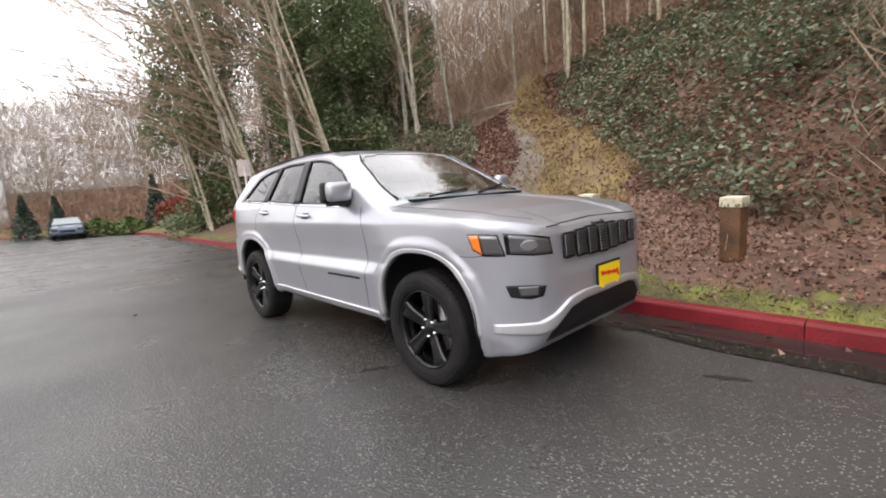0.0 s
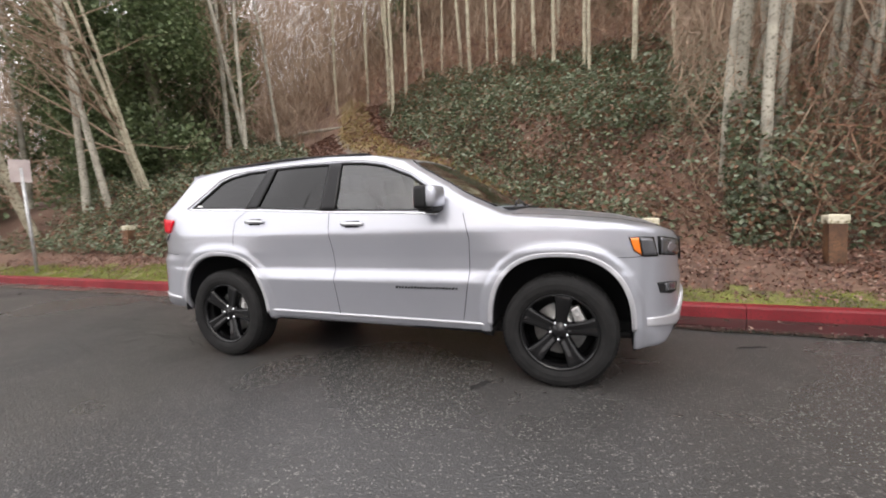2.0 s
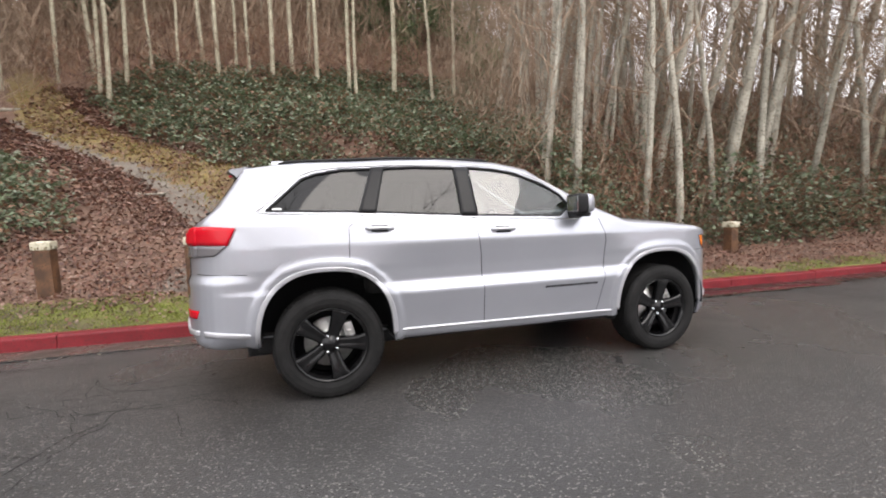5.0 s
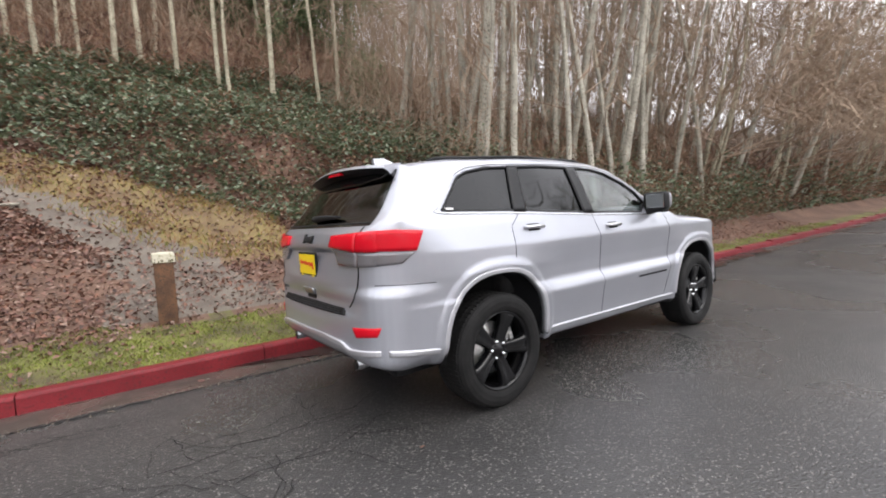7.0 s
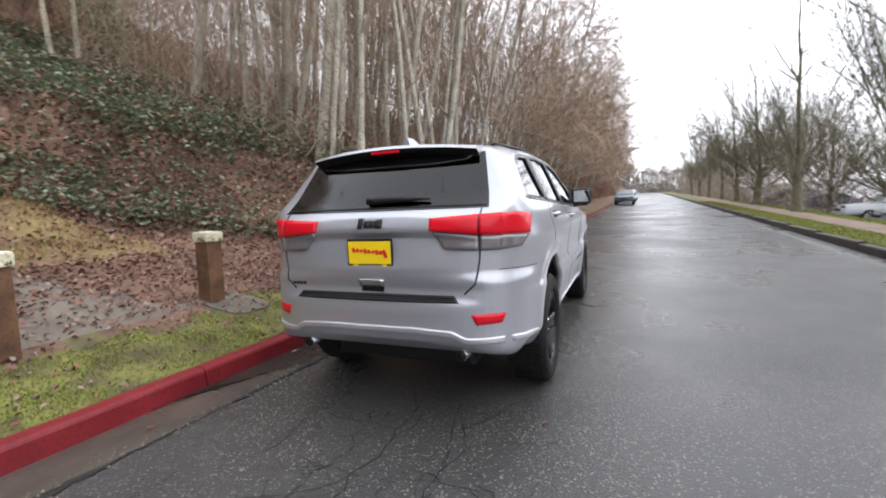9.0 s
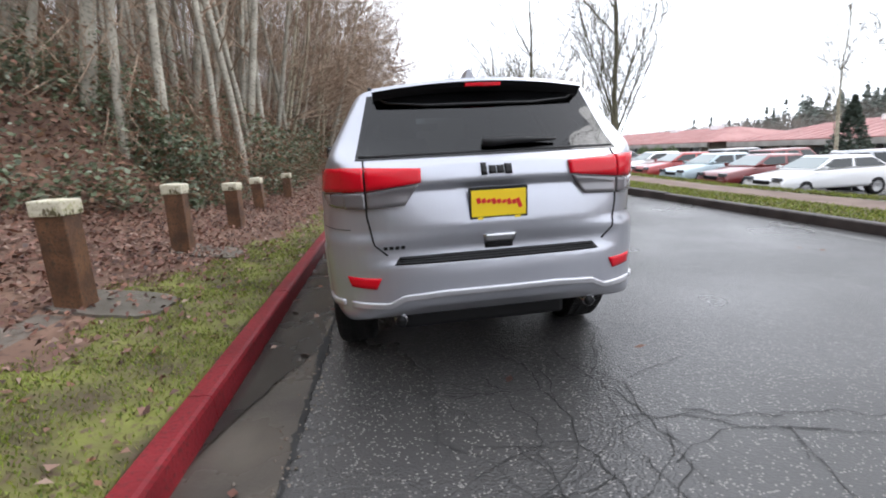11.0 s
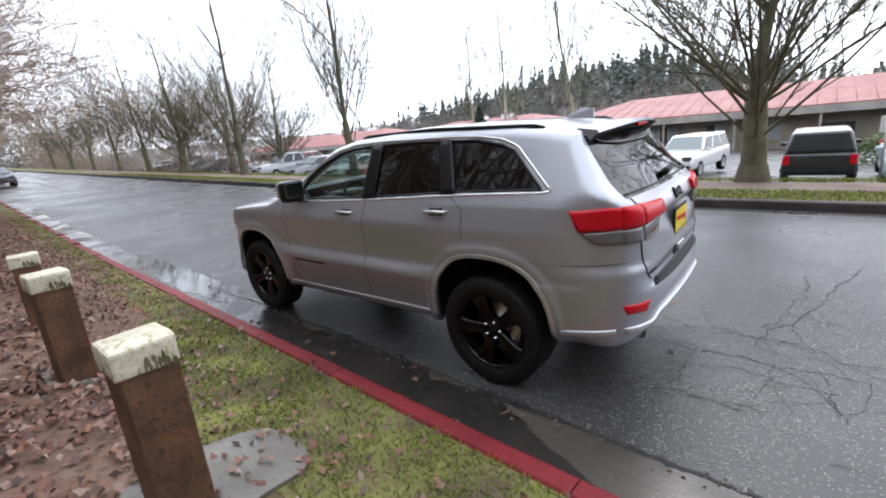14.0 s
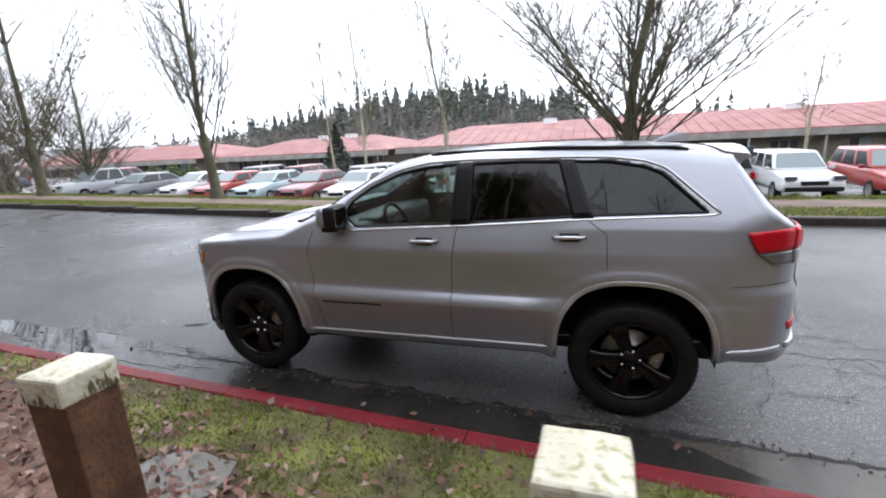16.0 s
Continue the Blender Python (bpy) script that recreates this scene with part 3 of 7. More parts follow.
def tar_patch(name, x, y, a, b, turn, seed, label):
    """A thin ragged blot of old tar on the asphalt."""
    n, c, sn = 40, math.cos(turn), math.sin(turn)
    verts = [(x, y, 0.007)]
    for k in range(n):
        th = 2 * math.pi * k / n
        r = 1 + 0.28 * math.sin(2 * th + seed) + 0.18 * math.sin(5 * th + seed * 2) + 0.10 * math.sin(11 * th + seed)
        px, py = a * r * math.cos(th), b * r * math.sin(th)
        verts.append((x + px * c - py * sn, y + px * sn + py * c, 0.0055))
    tagged(new(name, mesh_from(name, verts, [(0, 1 + k, 1 + (k + 1) % n) for k in range(n)], M_SEAM)), label, "stain", kind="structure")


tar_patch("tar_blot", 0.92, -1.02, 0.085, 0.035, 1.0, 1.3, "small dark blot of tar on the asphalt beside the car")
tar_patch("tar_blot", 2.9, 0.30, 0.10, 0.03, 0.4, 2.1, "small dark blot of tar near the gutter")

# worn road marking by the far kerb
strip("road_line", FAR_V + 0.36, FAR_V + 0.42, 0.0045, 0.0045, np.arange(-50, 60, 2.0), M_MARK, "thin worn pale line along the far kerb", "line")


def gutter_seam():
    """The broken asphalt edge along the gutter: a ragged dark joint with loose chips."""
    rng = np.random.default_rng(15)
    us = np.arange(-9, 12, 0.035)
    verts, faces = [], []
    wide = 0.010 + 0.030 * np.clip(wobble(us, us * 0, 2.9, 0.5) + 0.25, 0, 1)
    for u, w in zip(us, wide):
        mid = GUTTER_V - 0.012 + rng.normal() * 0.007
        for s in (-1, 1):
            x, y = from_road(u, mid + s * w * rng.uniform(0.5, 1.4))
            verts.append((x, y, 0.0065))
    for i in range(len(us) - 1):
        faces.append((2 * i, 2 * i + 2, 2 * i + 3, 2 * i + 1))
    tagged(new("gutter_seam", mesh_from("gutter_seam", verts, faces, M_SEAM)), "ragged dark joint between asphalt and gutter", "joint", kind="structure")
    pile = Pile()
    for _ in range(900):
        u, v = rng.uniform(-9, 12), GUTTER_V + rng.normal() * 0.055
        x, y = from_road(u, v)
        r = rng.uniform(0.004, 0.013)
        t = rng.uniform(0, 6.28)
        ring = [(x + r * math.cos(t + k * 1.57) * rng.uniform(0.7, 1.3), y + r * math.sin(t + k * 1.57) * rng.uniform(0.7, 1.3), 0.005) for k in range(4)]
        pile.add([Vector(p) for p in ring] + [Vector((x, y, 0.006 + r * 0.8))], [(0, 1, 4), (1, 2, 4), (2, 3, 4), (3, 0, 4)])
    tagged(new("loose_chips", pile.mesh("loose_chips", M_GRAVEL)), "loose stone chips along the broken asphalt edge", "gravel", kind="stuff")


gutter_seam()

# ---- the silver car ----
def smax(a, b, k):
    h = np.clip(0.5 + 0.5 * (a - b) / k, 0, 1)
    return b + (a - b) * h + k * h * (1 - h)


def poly_sdf(px, pz, poly):
    """Signed distance to a closed outline, negative inside."""
    d = np.full(px.shape, 1e9)
    s = np.zeros(px.shape, bool)
    n = len(poly)
    for i in range(n):
        ax, az = poly[i]
        bx, bz = poly[(i + 1) % n]
        ex, ez = bx - ax, bz - az
        wx, wz = px - ax, pz - az
        t = np.clip((wx * ex + wz * ez) / (ex * ex + ez * ez), 0, 1)
        dx, dz = wx - ex * t, wz - ez * t
        d = np.minimum(d, dx * dx + dz * dz)
        c = ((az <= pz) & (bz > pz)) | ((bz <= pz) & (az > pz))
        if abs(ez) > 1e-9:
            s ^= c & (px < ax + ex * (pz - az) / ez)
    return np.where(s, -1, 1) * np.sqrt(d)


PROFILE = [(-2.17, 0.40), (-2.33, 0.445), (-2.42, 0.52), (-2.455, 0.585), (-2.455, 0.70), (-2.435, 0.755), (-2.395, 0.775), (-2.385, 0.82), (-2.425, 0.935), (-2.405, 0.99),
           (-2.360, 1.125), (-2.398, 1.165), (-2.362, 1.25), (-2.315, 1.30), (-2.07, 1.62), (-2.02, 1.685), (-1.6, 1.735), (-1.0, 1.765), (-0.5, 1.77), (-0.05, 1.745), (0.28, 1.685),
           (0.72, 1.465), (1.08, 1.25), (1.16, 1.228), (1.5, 1.195), (1.85, 1.145), (2.12, 1.085), (2.26, 1.035), (2.315, 0.99), (2.325, 0.86), (2.335, 0.80),
           (2.37, 0.74), (2.375, 0.60), (2.345, 0.52), (2.31, 0.42), (2.20, 0.30), (1.95, 0.27), (0.95, 0.33), (-0.95, 0.36), (-1.95, 0.40)]
def cut_corners(pts, times=2):
    """Rounds an open outline by cutting its corners."""
    for _ in range(times):
        out = [pts[0]]
        for (ax, ay), (bx, by) in zip(pts[:-1], pts[1:]):
            out += [(0.75 * ax + 0.25 * bx, 0.75 * ay + 0.25 * by), (0.25 * ax + 0.75 * bx, 0.25 * ay + 0.75 * by)]
        pts = out + [pts[-1]]
    return pts


# half of the outline from above; the rest mirrors it
PLAN = [(2.385, -1), (2.385, 0.10), (2.36, 0.42), (2.28, 0.64), (2.12, 0.815), (1.92, 0.92), (1.66, 0.985), (1.40, 1.03), (0.9, 1.04), (-1.45, 1.04), (-1.80, 0.995), (-2.07, 0.935),
        (-2.275, 0.845), (-2.385, 0.69), (-2.435, 0.42), (-2.455, 0.10), (-2.455, -1)]
PLAN = cut_corners(PLAN, 2)


def blunt(pts):
    """A shorter nose ahead of the front axle."""
    return [(x if x < 1.9 else 1.9 + (x - 1.9) * 0.81, w) for x, w in pts]


PLAN, PROFILE = blunt(PLAN), blunt(PROFILE)
SEC_Z = [0.25, 0.33, 0.42, 0.52, 0.69, 0.725, 0.765, 0.80, 0.90, 1.02, 1.055, 1.10, 1.18, 1.25, 1.30, 1.45, 1.62, 1.70, 1.80]
SEC_Y = [0.85, 0.880, 0.905, 0.923, 0.958, 0.967, 0.944, 0.915, 0.924, 0.945, 0.952, 0.957, 0.926, 0.896, 0.875, 0.812, 0.735, 0.69, 0.60]
# the same section, with softened creases
SEC_FINE = np.arange(0.20, 1.86, 0.006)
SEC_SOFT = np.convolve(np.pad(np.interp(SEC_FINE, SEC_Z, SEC_Y), 4, "edge"), np.array([1, 3, 6, 9, 10, 9, 6, 3, 1]) / 48.0, "valid")
ARCH = ((1.4575, 0.47, 0.515), (-1.4575, 0.47, 0.525))
WIN_FRONT = [(-0.30, 1.275), (0.44, 1.25), (0.55, 1.33), (0.485, 1.425), (0.34, 1.52), (0.10, 1.615), (-0.10, 1.65), (-0.31, 1.66)]
WIN_REAR = [(-1.10, 1.32), (-0.40, 1.28), (-0.415, 1.66), (-0.75, 1.665), (-1.00, 1.655)]
WIN_QUARTER = [(-1.84, 1.345), (-1.19, 1.325), (-1.06, 1.655), (-1.30, 1.645), (-1.50, 1.61), (-1.60, 1.57)]


def arch_level(x, z, grow=0.0):
    best = np.full(x.shape, 9.0)
    for cx, a, b in ARCH:
        q = (np.abs(x - cx) / (a + grow)) ** 2.5 + (np.maximum(z - 0.40, 0) / (b + grow)) ** 2.5
        best = np.minimum(best, (np.power(q, 0.4) - 1) * 0.46)
    return best


def with_arches(f, x, y, z):
    """Flared lips, then the wheel wells."""
    a = arch_level(x, z)
    f = f - 0.014 * sstep(0.085, 0.045, a) * sstep(-0.04, 0.0, a) * sstep(0.80, 0.88, y)
    return np.maximum(f, -np.maximum(a, 0.57 - y))


def body_sdf(x, y, z, arches=True):
    y = np.abs(y)
    high = sstep(1.20, 1.40, z)
    front = sstep(0.0, 0.4, x)
    back = sstep(-1.7, -2.1, x)
    xs = x + high * (front * 0.14) * y * y - back * 0.11 * y * y * high
    crown = 0.055 * y * y + 0.03 * y ** 4
    hood = sstep(1.0, 1.25, x) * sstep(0.95, 1.05, z)
    zs = z + crown * sstep(1.0, 1.3, z) - hood * 0.012 * (sstep(0.40, 0.46, y) - sstep(0.75, 0.9, y))
    s = poly_sdf(xs, zs, PROFILE)
    p = poly_sdf(x, y, PLAN)
    # the bumper corner stands proud of the wing above it
    p = p + 0.022 * back * sstep(0.86, 0.93, z)
    half = np.interp(z, SEC_FINE, SEC_SOFT)
    # the lower door bulge and shoulder crease fade out over the wheel arches
    mid = sstep(-1.25, -0.75, x) * sstep(1.15, 0.75, x)
    smoothed = np.interp(z, [0.25, 0.42, 0.9, 1.10, 1.25, 1.30, 1.80], [0.87, 0.925, 0.953, 0.945, 0.900, 0.875, 0.60])
    half = half * mid + np.minimum(smoothed, half + 0.02) * (1 - mid)
    half = half - 0.09 * back * sstep(0.54, 0.38, z) - 0.07 * sstep(1.85, 2.1, x) * sstep(0.46, 0.34, z)
    t = (y - half) * 0.96
    f = smax(smax(s, p, 0.05), t, 0.06)
    return with_arches(f, x, y, z) if arches else f


def shell_sdf(x, y, z):
    outer = body_sdf(x, y, z, False)
    ya = np.abs(y)
    # hollow inside, with flared arch lips, wheel wells and openings for glass
    shell = np.maximum(with_arches(outer, x, ya, z), -(outer + 0.045))
    for w in (WIN_FRONT, WIN_REAR, WIN_QUARTER):
        shell = np.maximum(shell, -np.maximum(poly_sdf(x, z, w), 0.45 - ya))
    screen = poly_sdf(ya, z, [(-1, 1.285), (0.0, 1.285), (0.58, 1.28), (0.68, 1.275), (0.635, 1.42), (0.555, 1.60), (0.50, 1.64), (0.3, 1.665), (-1, 1.68)])
    shell = np.maximum(shell, -np.maximum(screen, np.maximum(0.12 - x, x - 1.3)))
    rear = poly_sdf(ya, z, [(-1, 1.315), (0.66, 1.305), (0.69, 1.33), (0.60, 1.58), (0.55, 1.60), (-1, 1.60)])
    shell = np.maximum(shell, -np.maximum(rear, x + 1.95))
    return shell


def surface_nets(fn, lo, hi, h):
    ax = [np.linspace(lo[i], hi[i], int(round((hi[i] - lo[i]) / h)) + 1) for i in range(3)]
    h = ax[0][1] - ax[0][0]
    gx, gy, gz = np.meshgrid(*ax, indexing="ij")
    # the two halves are alike
    mid = len(ax[1]) // 2
    half = fn(gx[:, mid:], gy[:, mid:], gz[:, mid:])
    val = np.concatenate([half[:, :0:-1] if len(ax[1]) % 2 else half[:, ::-1], half], 1)
    ins = val < 0
    n = [len(a) for a in ax]
    cs = np.zeros((n[0] - 1, n[1] - 1, n[2] - 1), int)
    corner = [(i, j, k) for i in (0, 1) for j in (0, 1) for k in (0, 1)]

    def cut(arr, o):
        return arr[o[0]:n[0] - 1 + o[0], o[1]:n[1] - 1 + o[1], o[2]:n[2] - 1 + o[2]]

    for o in corner:
        cs += cut(ins, o)
    live = (cs > 0) & (cs < 8)
    ids = np.full(cs.shape, -1)
    ids[live] = np.arange(live.sum())
    acc, cnt = np.zeros((live.sum(), 3)), np.zeros(live.sum())
    base = np.stack(np.nonzero(live), -1)
    for a in corner:
        for d in range(3):
            if a[d]:
                continue
            b = list(a)
            b[d] = 1
            va, vb = cut(val, a)[live], cut(val, b)[live]
            hit = (va < 0) != (vb < 0)
            t = np.where(hit, va / np.where(hit, va - vb, 1), 0)
            p = base + np.array(a)
            p = p.astype(float)
            p[:, d] += t
            acc[hit] += p[hit]
            cnt[hit] += 1
    pts = np.array([ax[0][0], ax[1][0], ax[2][0]]) + acc / cnt[:, None] * h
    faces = []
    for d in range(3):
        e, g = [(1, 2), (2, 0), (0, 1)][d]
        sl0, sl1 = [slice(1, -1)] * 3, [slice(1, -1)] * 3
        sl0[d], sl1[d] = slice(0, -1), slice(1, None)
        i0, i1 = ins[tuple(sl0)], ins[tuple(sl1)]
        for flip, where in ((False, i0 & ~i1), (True, ~i0 & i1)):
            q = np.stack(np.nonzero(where), -1)
            q[:, e] += 1
            q[:, g] += 1

            def cell(de, dg):
                c = q.copy()
                c[:, e] += de
                c[:, g] += dg
                return ids[c[:, 0], c[:, 1], c[:, 2]]

            quad = np.stack([cell(-1, -1), cell(0, -1), cell(0, 0), cell(-1, 0)], -1)
            faces.append(quad[:, ::-1] if flip else quad)
    faces = np.concatenate(faces)
    for _ in range(2):
        e = 0.003
        f0 = fn(*pts.T)
        gr = np.stack([fn(pts[:, 0] + e, pts[:, 1], pts[:, 2]) - fn(pts[:, 0] - e, pts[:, 1], pts[:, 2]),
                       fn(pts[:, 0], pts[:, 1] + e, pts[:, 2]) - fn(pts[:, 0], pts[:, 1] - e, pts[:, 2]),
                       fn(pts[:, 0], pts[:, 1], pts[:, 2] + e) - fn(pts[:, 0], pts[:, 1], pts[:, 2] - e)], -1) / (2 * e)
        step = -f0[:, None] * gr / np.maximum((gr * gr).sum(1), 0.25)[:, None]
        pts = pts + np.clip(step, -h * 0.4, h * 0.4)
    return pts, faces


def onto(axis, sign, pts2, offset=0.0):
    """Points of a side, front or top view laid on the body along an axis."""
    pts2 = np.asarray(pts2, float)
    n = len(pts2)

    def at(d):
        if axis == "y":
            return pts2[:, 0], sign * d, pts2[:, 1]
        if axis == "x":
            return sign * d, pts2[:, 0], pts2[:, 1]
        return pts2[:, 0], pts2[:, 1], d

    # walk in from outside to the first crossing, then halve
    start = {"y": 1.15, "x": 2.6, "z": 1.95}[axis]
    d = np.full(n, start)
    for _ in range(16):
        d = d - np.clip(body_sdf(*at(d), False) * 0.85, -0.05, 0.4)
    d = d + offset
    out = at(d)
    return np.stack([np.broadcast_to(o, (n,)) for o in out], -1)


def resample(poly, n):
    poly = np.asarray(poly, float)
    seg = np.linalg.norm(np.diff(poly, axis=0), axis=1)
    s = np.concatenate([[0], np.cumsum(seg)])
    t = np.linspace(0, s[-1], n)
    return np.stack([np.interp(t, s, poly[:, 0]), np.interp(t, s, poly[:, 1])], -1)


def patch(name, axis, sign, low, high, mat, parent, offset=0.004, thick=0.012, nu=24, nv=10, label="", smooth=True):
    """A curved panel between two outlines of a view, laid on the body with an edge of its own."""
    a, b = resample(low, nu), resample(high, nu)
    grid = np.array([[a[i] + (b[i] - a[i]) * j / (nv - 1) for j in range(nv)] for i in range(nu)]).reshape(-1, 2)
    top = onto(axis, sign, grid, offset)
    back = onto(axis, sign, grid, offset - thick)
    v = np.concatenate([top, back])
    ids = np.arange(nu * nv).reshape(nu, nv)
    f = []
    m = nu * nv
    for i in range(nu - 1):
        for j in range(nv - 1):
            q = (ids[i, j], ids[i + 1, j], ids[i + 1, j + 1], ids[i, j + 1])
            f.append(q)
            f.append(tuple(k + m for k in q[::-1]))
    rim = [ids[i, 0] for i in range(nu)] + [ids[nu - 1, j] for j in range(1, nv)] + [ids[i, nv - 1] for i in range(nu - 2, -1, -1)] + [ids[0, j] for j in range(nv - 2, 0, -1)]
    for k in range(len(rim)):
        p, q = rim[k], rim[(k + 1) % len(rim)]
        f.append((p, p + m, q + m, q))
    if thick == 0:
        v, f = top, [q for q in f if max(q) < m]
    me = mesh_from(name, v, f, mat, smooth)
    bm = bmesh.new()
    bm.from_mesh(me)
    bmesh.ops.recalc_face_normals(bm, faces=bm.faces)
    bm.to_mesh(me)
    bm.free()
    return part_me(name, me, parent, label)


def line_on(name, axis, sign, pts, r, mat, parent, offset=0.0, n=40, label="", sides=6):
    p = onto(axis, sign, resample(pts, n), offset)
    return tube(name, p, r, mat, parent, sides, label)


def lathe(profile, n=48):
    """Turn (radius, y) pairs round the y axis."""
    verts, faces = [], []
    k = len(profile)
    for i in range(n):
        th = 2 * math.pi * i / n
        for r, y in profile:
            verts.append((r * math.cos(th), y, r * math.sin(th)))
    for i in range(n):
        j = (i + 1) % n
        for q in range(k - 1):
            faces.append((i * k + q, j * k + q, j * k + q + 1, i * k + q + 1))
    return verts, faces


def make_wheel(parent):
    """One 20-inch wheel, its outer face towards -y: tyre, five-spoke black rim, disc and nuts."""
    wheel = new("wheel")
    wheel.parent = parent
    v, f = lathe([(0.262, -0.105), (0.275, -0.128), (0.30, -0.137), (0.334, -0.138), (0.362, -0.131), (0.379, -0.112), (0.386, -0.085), (0.387, 0.0), (0.386, 0.08), (0.377, 0.11), (0.35, 0.13), (0.27, 0.12)], 72)
    pile = Pile()
    pile.add(v, f)
    for i in range(72):
        th = 2 * math.pi * i / 72
        for y0 in (-0.085, -0.03, 0.03, 0.085):
            th2 = th + 0.02 * math.copysign(1, y0)
            c = Vector((0.3835 * math.cos(th2), y0, 0.3835 * math.sin(th2)))
            t = Vector((-math.sin(th2), 0, math.cos(th2))) * 0.012
            w = Vector((0, 0.021, 0))
            o = Vector((math.cos(th2), 0, math.sin(th2))) * 0.006
            pile.add([c - t - w, c + t - w, c + t + w, c - t + w, c - t * .8 - w * .8 + o, c + t * .8 - w * .8 + o, c + t * .8 + w * .8 + o, c - t * .8 + w * .8 + o],
                     [(4, 5, 6, 7), (0, 1, 5, 4), (1, 2, 6, 5), (2, 3, 7, 6), (3, 0, 4, 7)])
    part_me("tyre", pile.mesh("tyre", M_RUBBER, False), wheel, "black rubber tyre with block tread")
    v, f = lathe([(0.262, -0.100), (0.270, -0.118), (0.258, -0.120), (0.247, -0.098), (0.238, -0.02), (0.236, 0.10), (0.262, 0.12)], 64)
    part_me("rim", mesh_from("rim", v, f, M_GLOSS_BLACK, True), wheel, "gloss black alloy rim")
    for k in range(5):
        th = math.radians(90 + 72 * k)
        radial, side = Vector((math.cos(th), 0, math.sin(th))), Vector((-math.sin(th), 0, math.cos(th)))
        rows = [(0.035, 0.032, -0.078), (0.075, 0.043, -0.086), (0.12, 0.045, -0.094), (0.17, 0.051, -0.104), (0.215, 0.060, -0.111), (0.245, 0.072, -0.112), (0.257, 0.080, -0.108)]
        cut = ((-1.0, 0.055), (-0.98, 0.016), (-0.80, 0.003), (-0.55, 0.0), (-0.18, 0.007), (0.18, 0.007), (0.55, 0.0), (0.80, 0.003), (0.98, 0.016), (1.0, 0.055))
        v, f = [], []
        for r, w, y in rows:
            for sw, dy in cut:
                v.append(radial * r + side * (w * sw) + Vector((0, y + dy, 0)))
        m = len(cut)
        for i in range(len(rows) - 1):
            for j in range(m - 1):
                f.append((i * m + j, i * m + j + 1, (i + 1) * m + j + 1, (i + 1) * m + j))
        f.append(tuple(range(m)))
        part_me("spoke", mesh_from("spoke", v, f, M_GLOSS_BLACK, True), wheel)
        a2 = th + math.radians(36)
        v, f = lathe([(0.001, -0.012), (0.009, -0.010), (0.012, 0.02)], 8)
        nut = part_me("wheel_nut", mesh_from("wheel_nut", v, f, M_CHROME, True), wheel, "chrome wheel nut")
        nut.location = (0.060 * math.cos(a2), -0.079, 0.060 * math.sin(a2))
    v, f = lathe([(0.001, -0.096), (0.026, -0.094), (0.036, -0.086), (0.075, -0.070), (0.085, -0.03)], 32)
    part_me("hub_cap", mesh_from("hub_cap", v, f, M_GLOSS_BLACK, True), wheel)
    v, f = lathe([(0.06, -0.012), (0.095, -0.014), (0.098, -0.004), (0.178, -0.004), (0.180, 0.0), (0.180, 0.026), (0.05, 0.026)], 48)
    part_me("brake_disc", mesh_from("brake_disc", v, f, M_DISC, True), wheel, "bare steel brake disc")
    bm = bmesh.new()
    box(bm, 0.125, -0.012, 0.09, 0.072, 0.07, 0.20, 0.018, Euler((0, -0.6, 0)))
    box(bm, 0.128, -0.052, 0.092, 0.03, 0.02, 0.09, 0.006, Euler((0, -0.6, 0)))
    part("brake_caliper", bm, M_DISC, wheel)
    v, f = lathe([(0.02, 0.05), (0.236, 0.06), (0.236, 0.075)], 32)
    part_me("wheel_back", mesh_from("wheel_back", v, f, M_BLACK, True), wheel)
    return wheel


def bars_of(parent, axis, sign, x0, x1, z0, z1, mat, name, count, offset=0.006, lean=0.0):
    """A row of small raised bars standing for lettering."""
    rng = random.Random(3)
    w = (x1 - x0) / count
    for k in range(count):
        a = x0 + w * k
        top = z1 - rng.uniform(0, 0.25) * (z1 - z0)
        patch(name, axis, sign, [(a, z0), (a + w * 0.7, z0)], [(a + lean, top), (a + w * 0.7 + lean, top)], mat, parent, offset, 0.008, 3, 3, smooth=False)


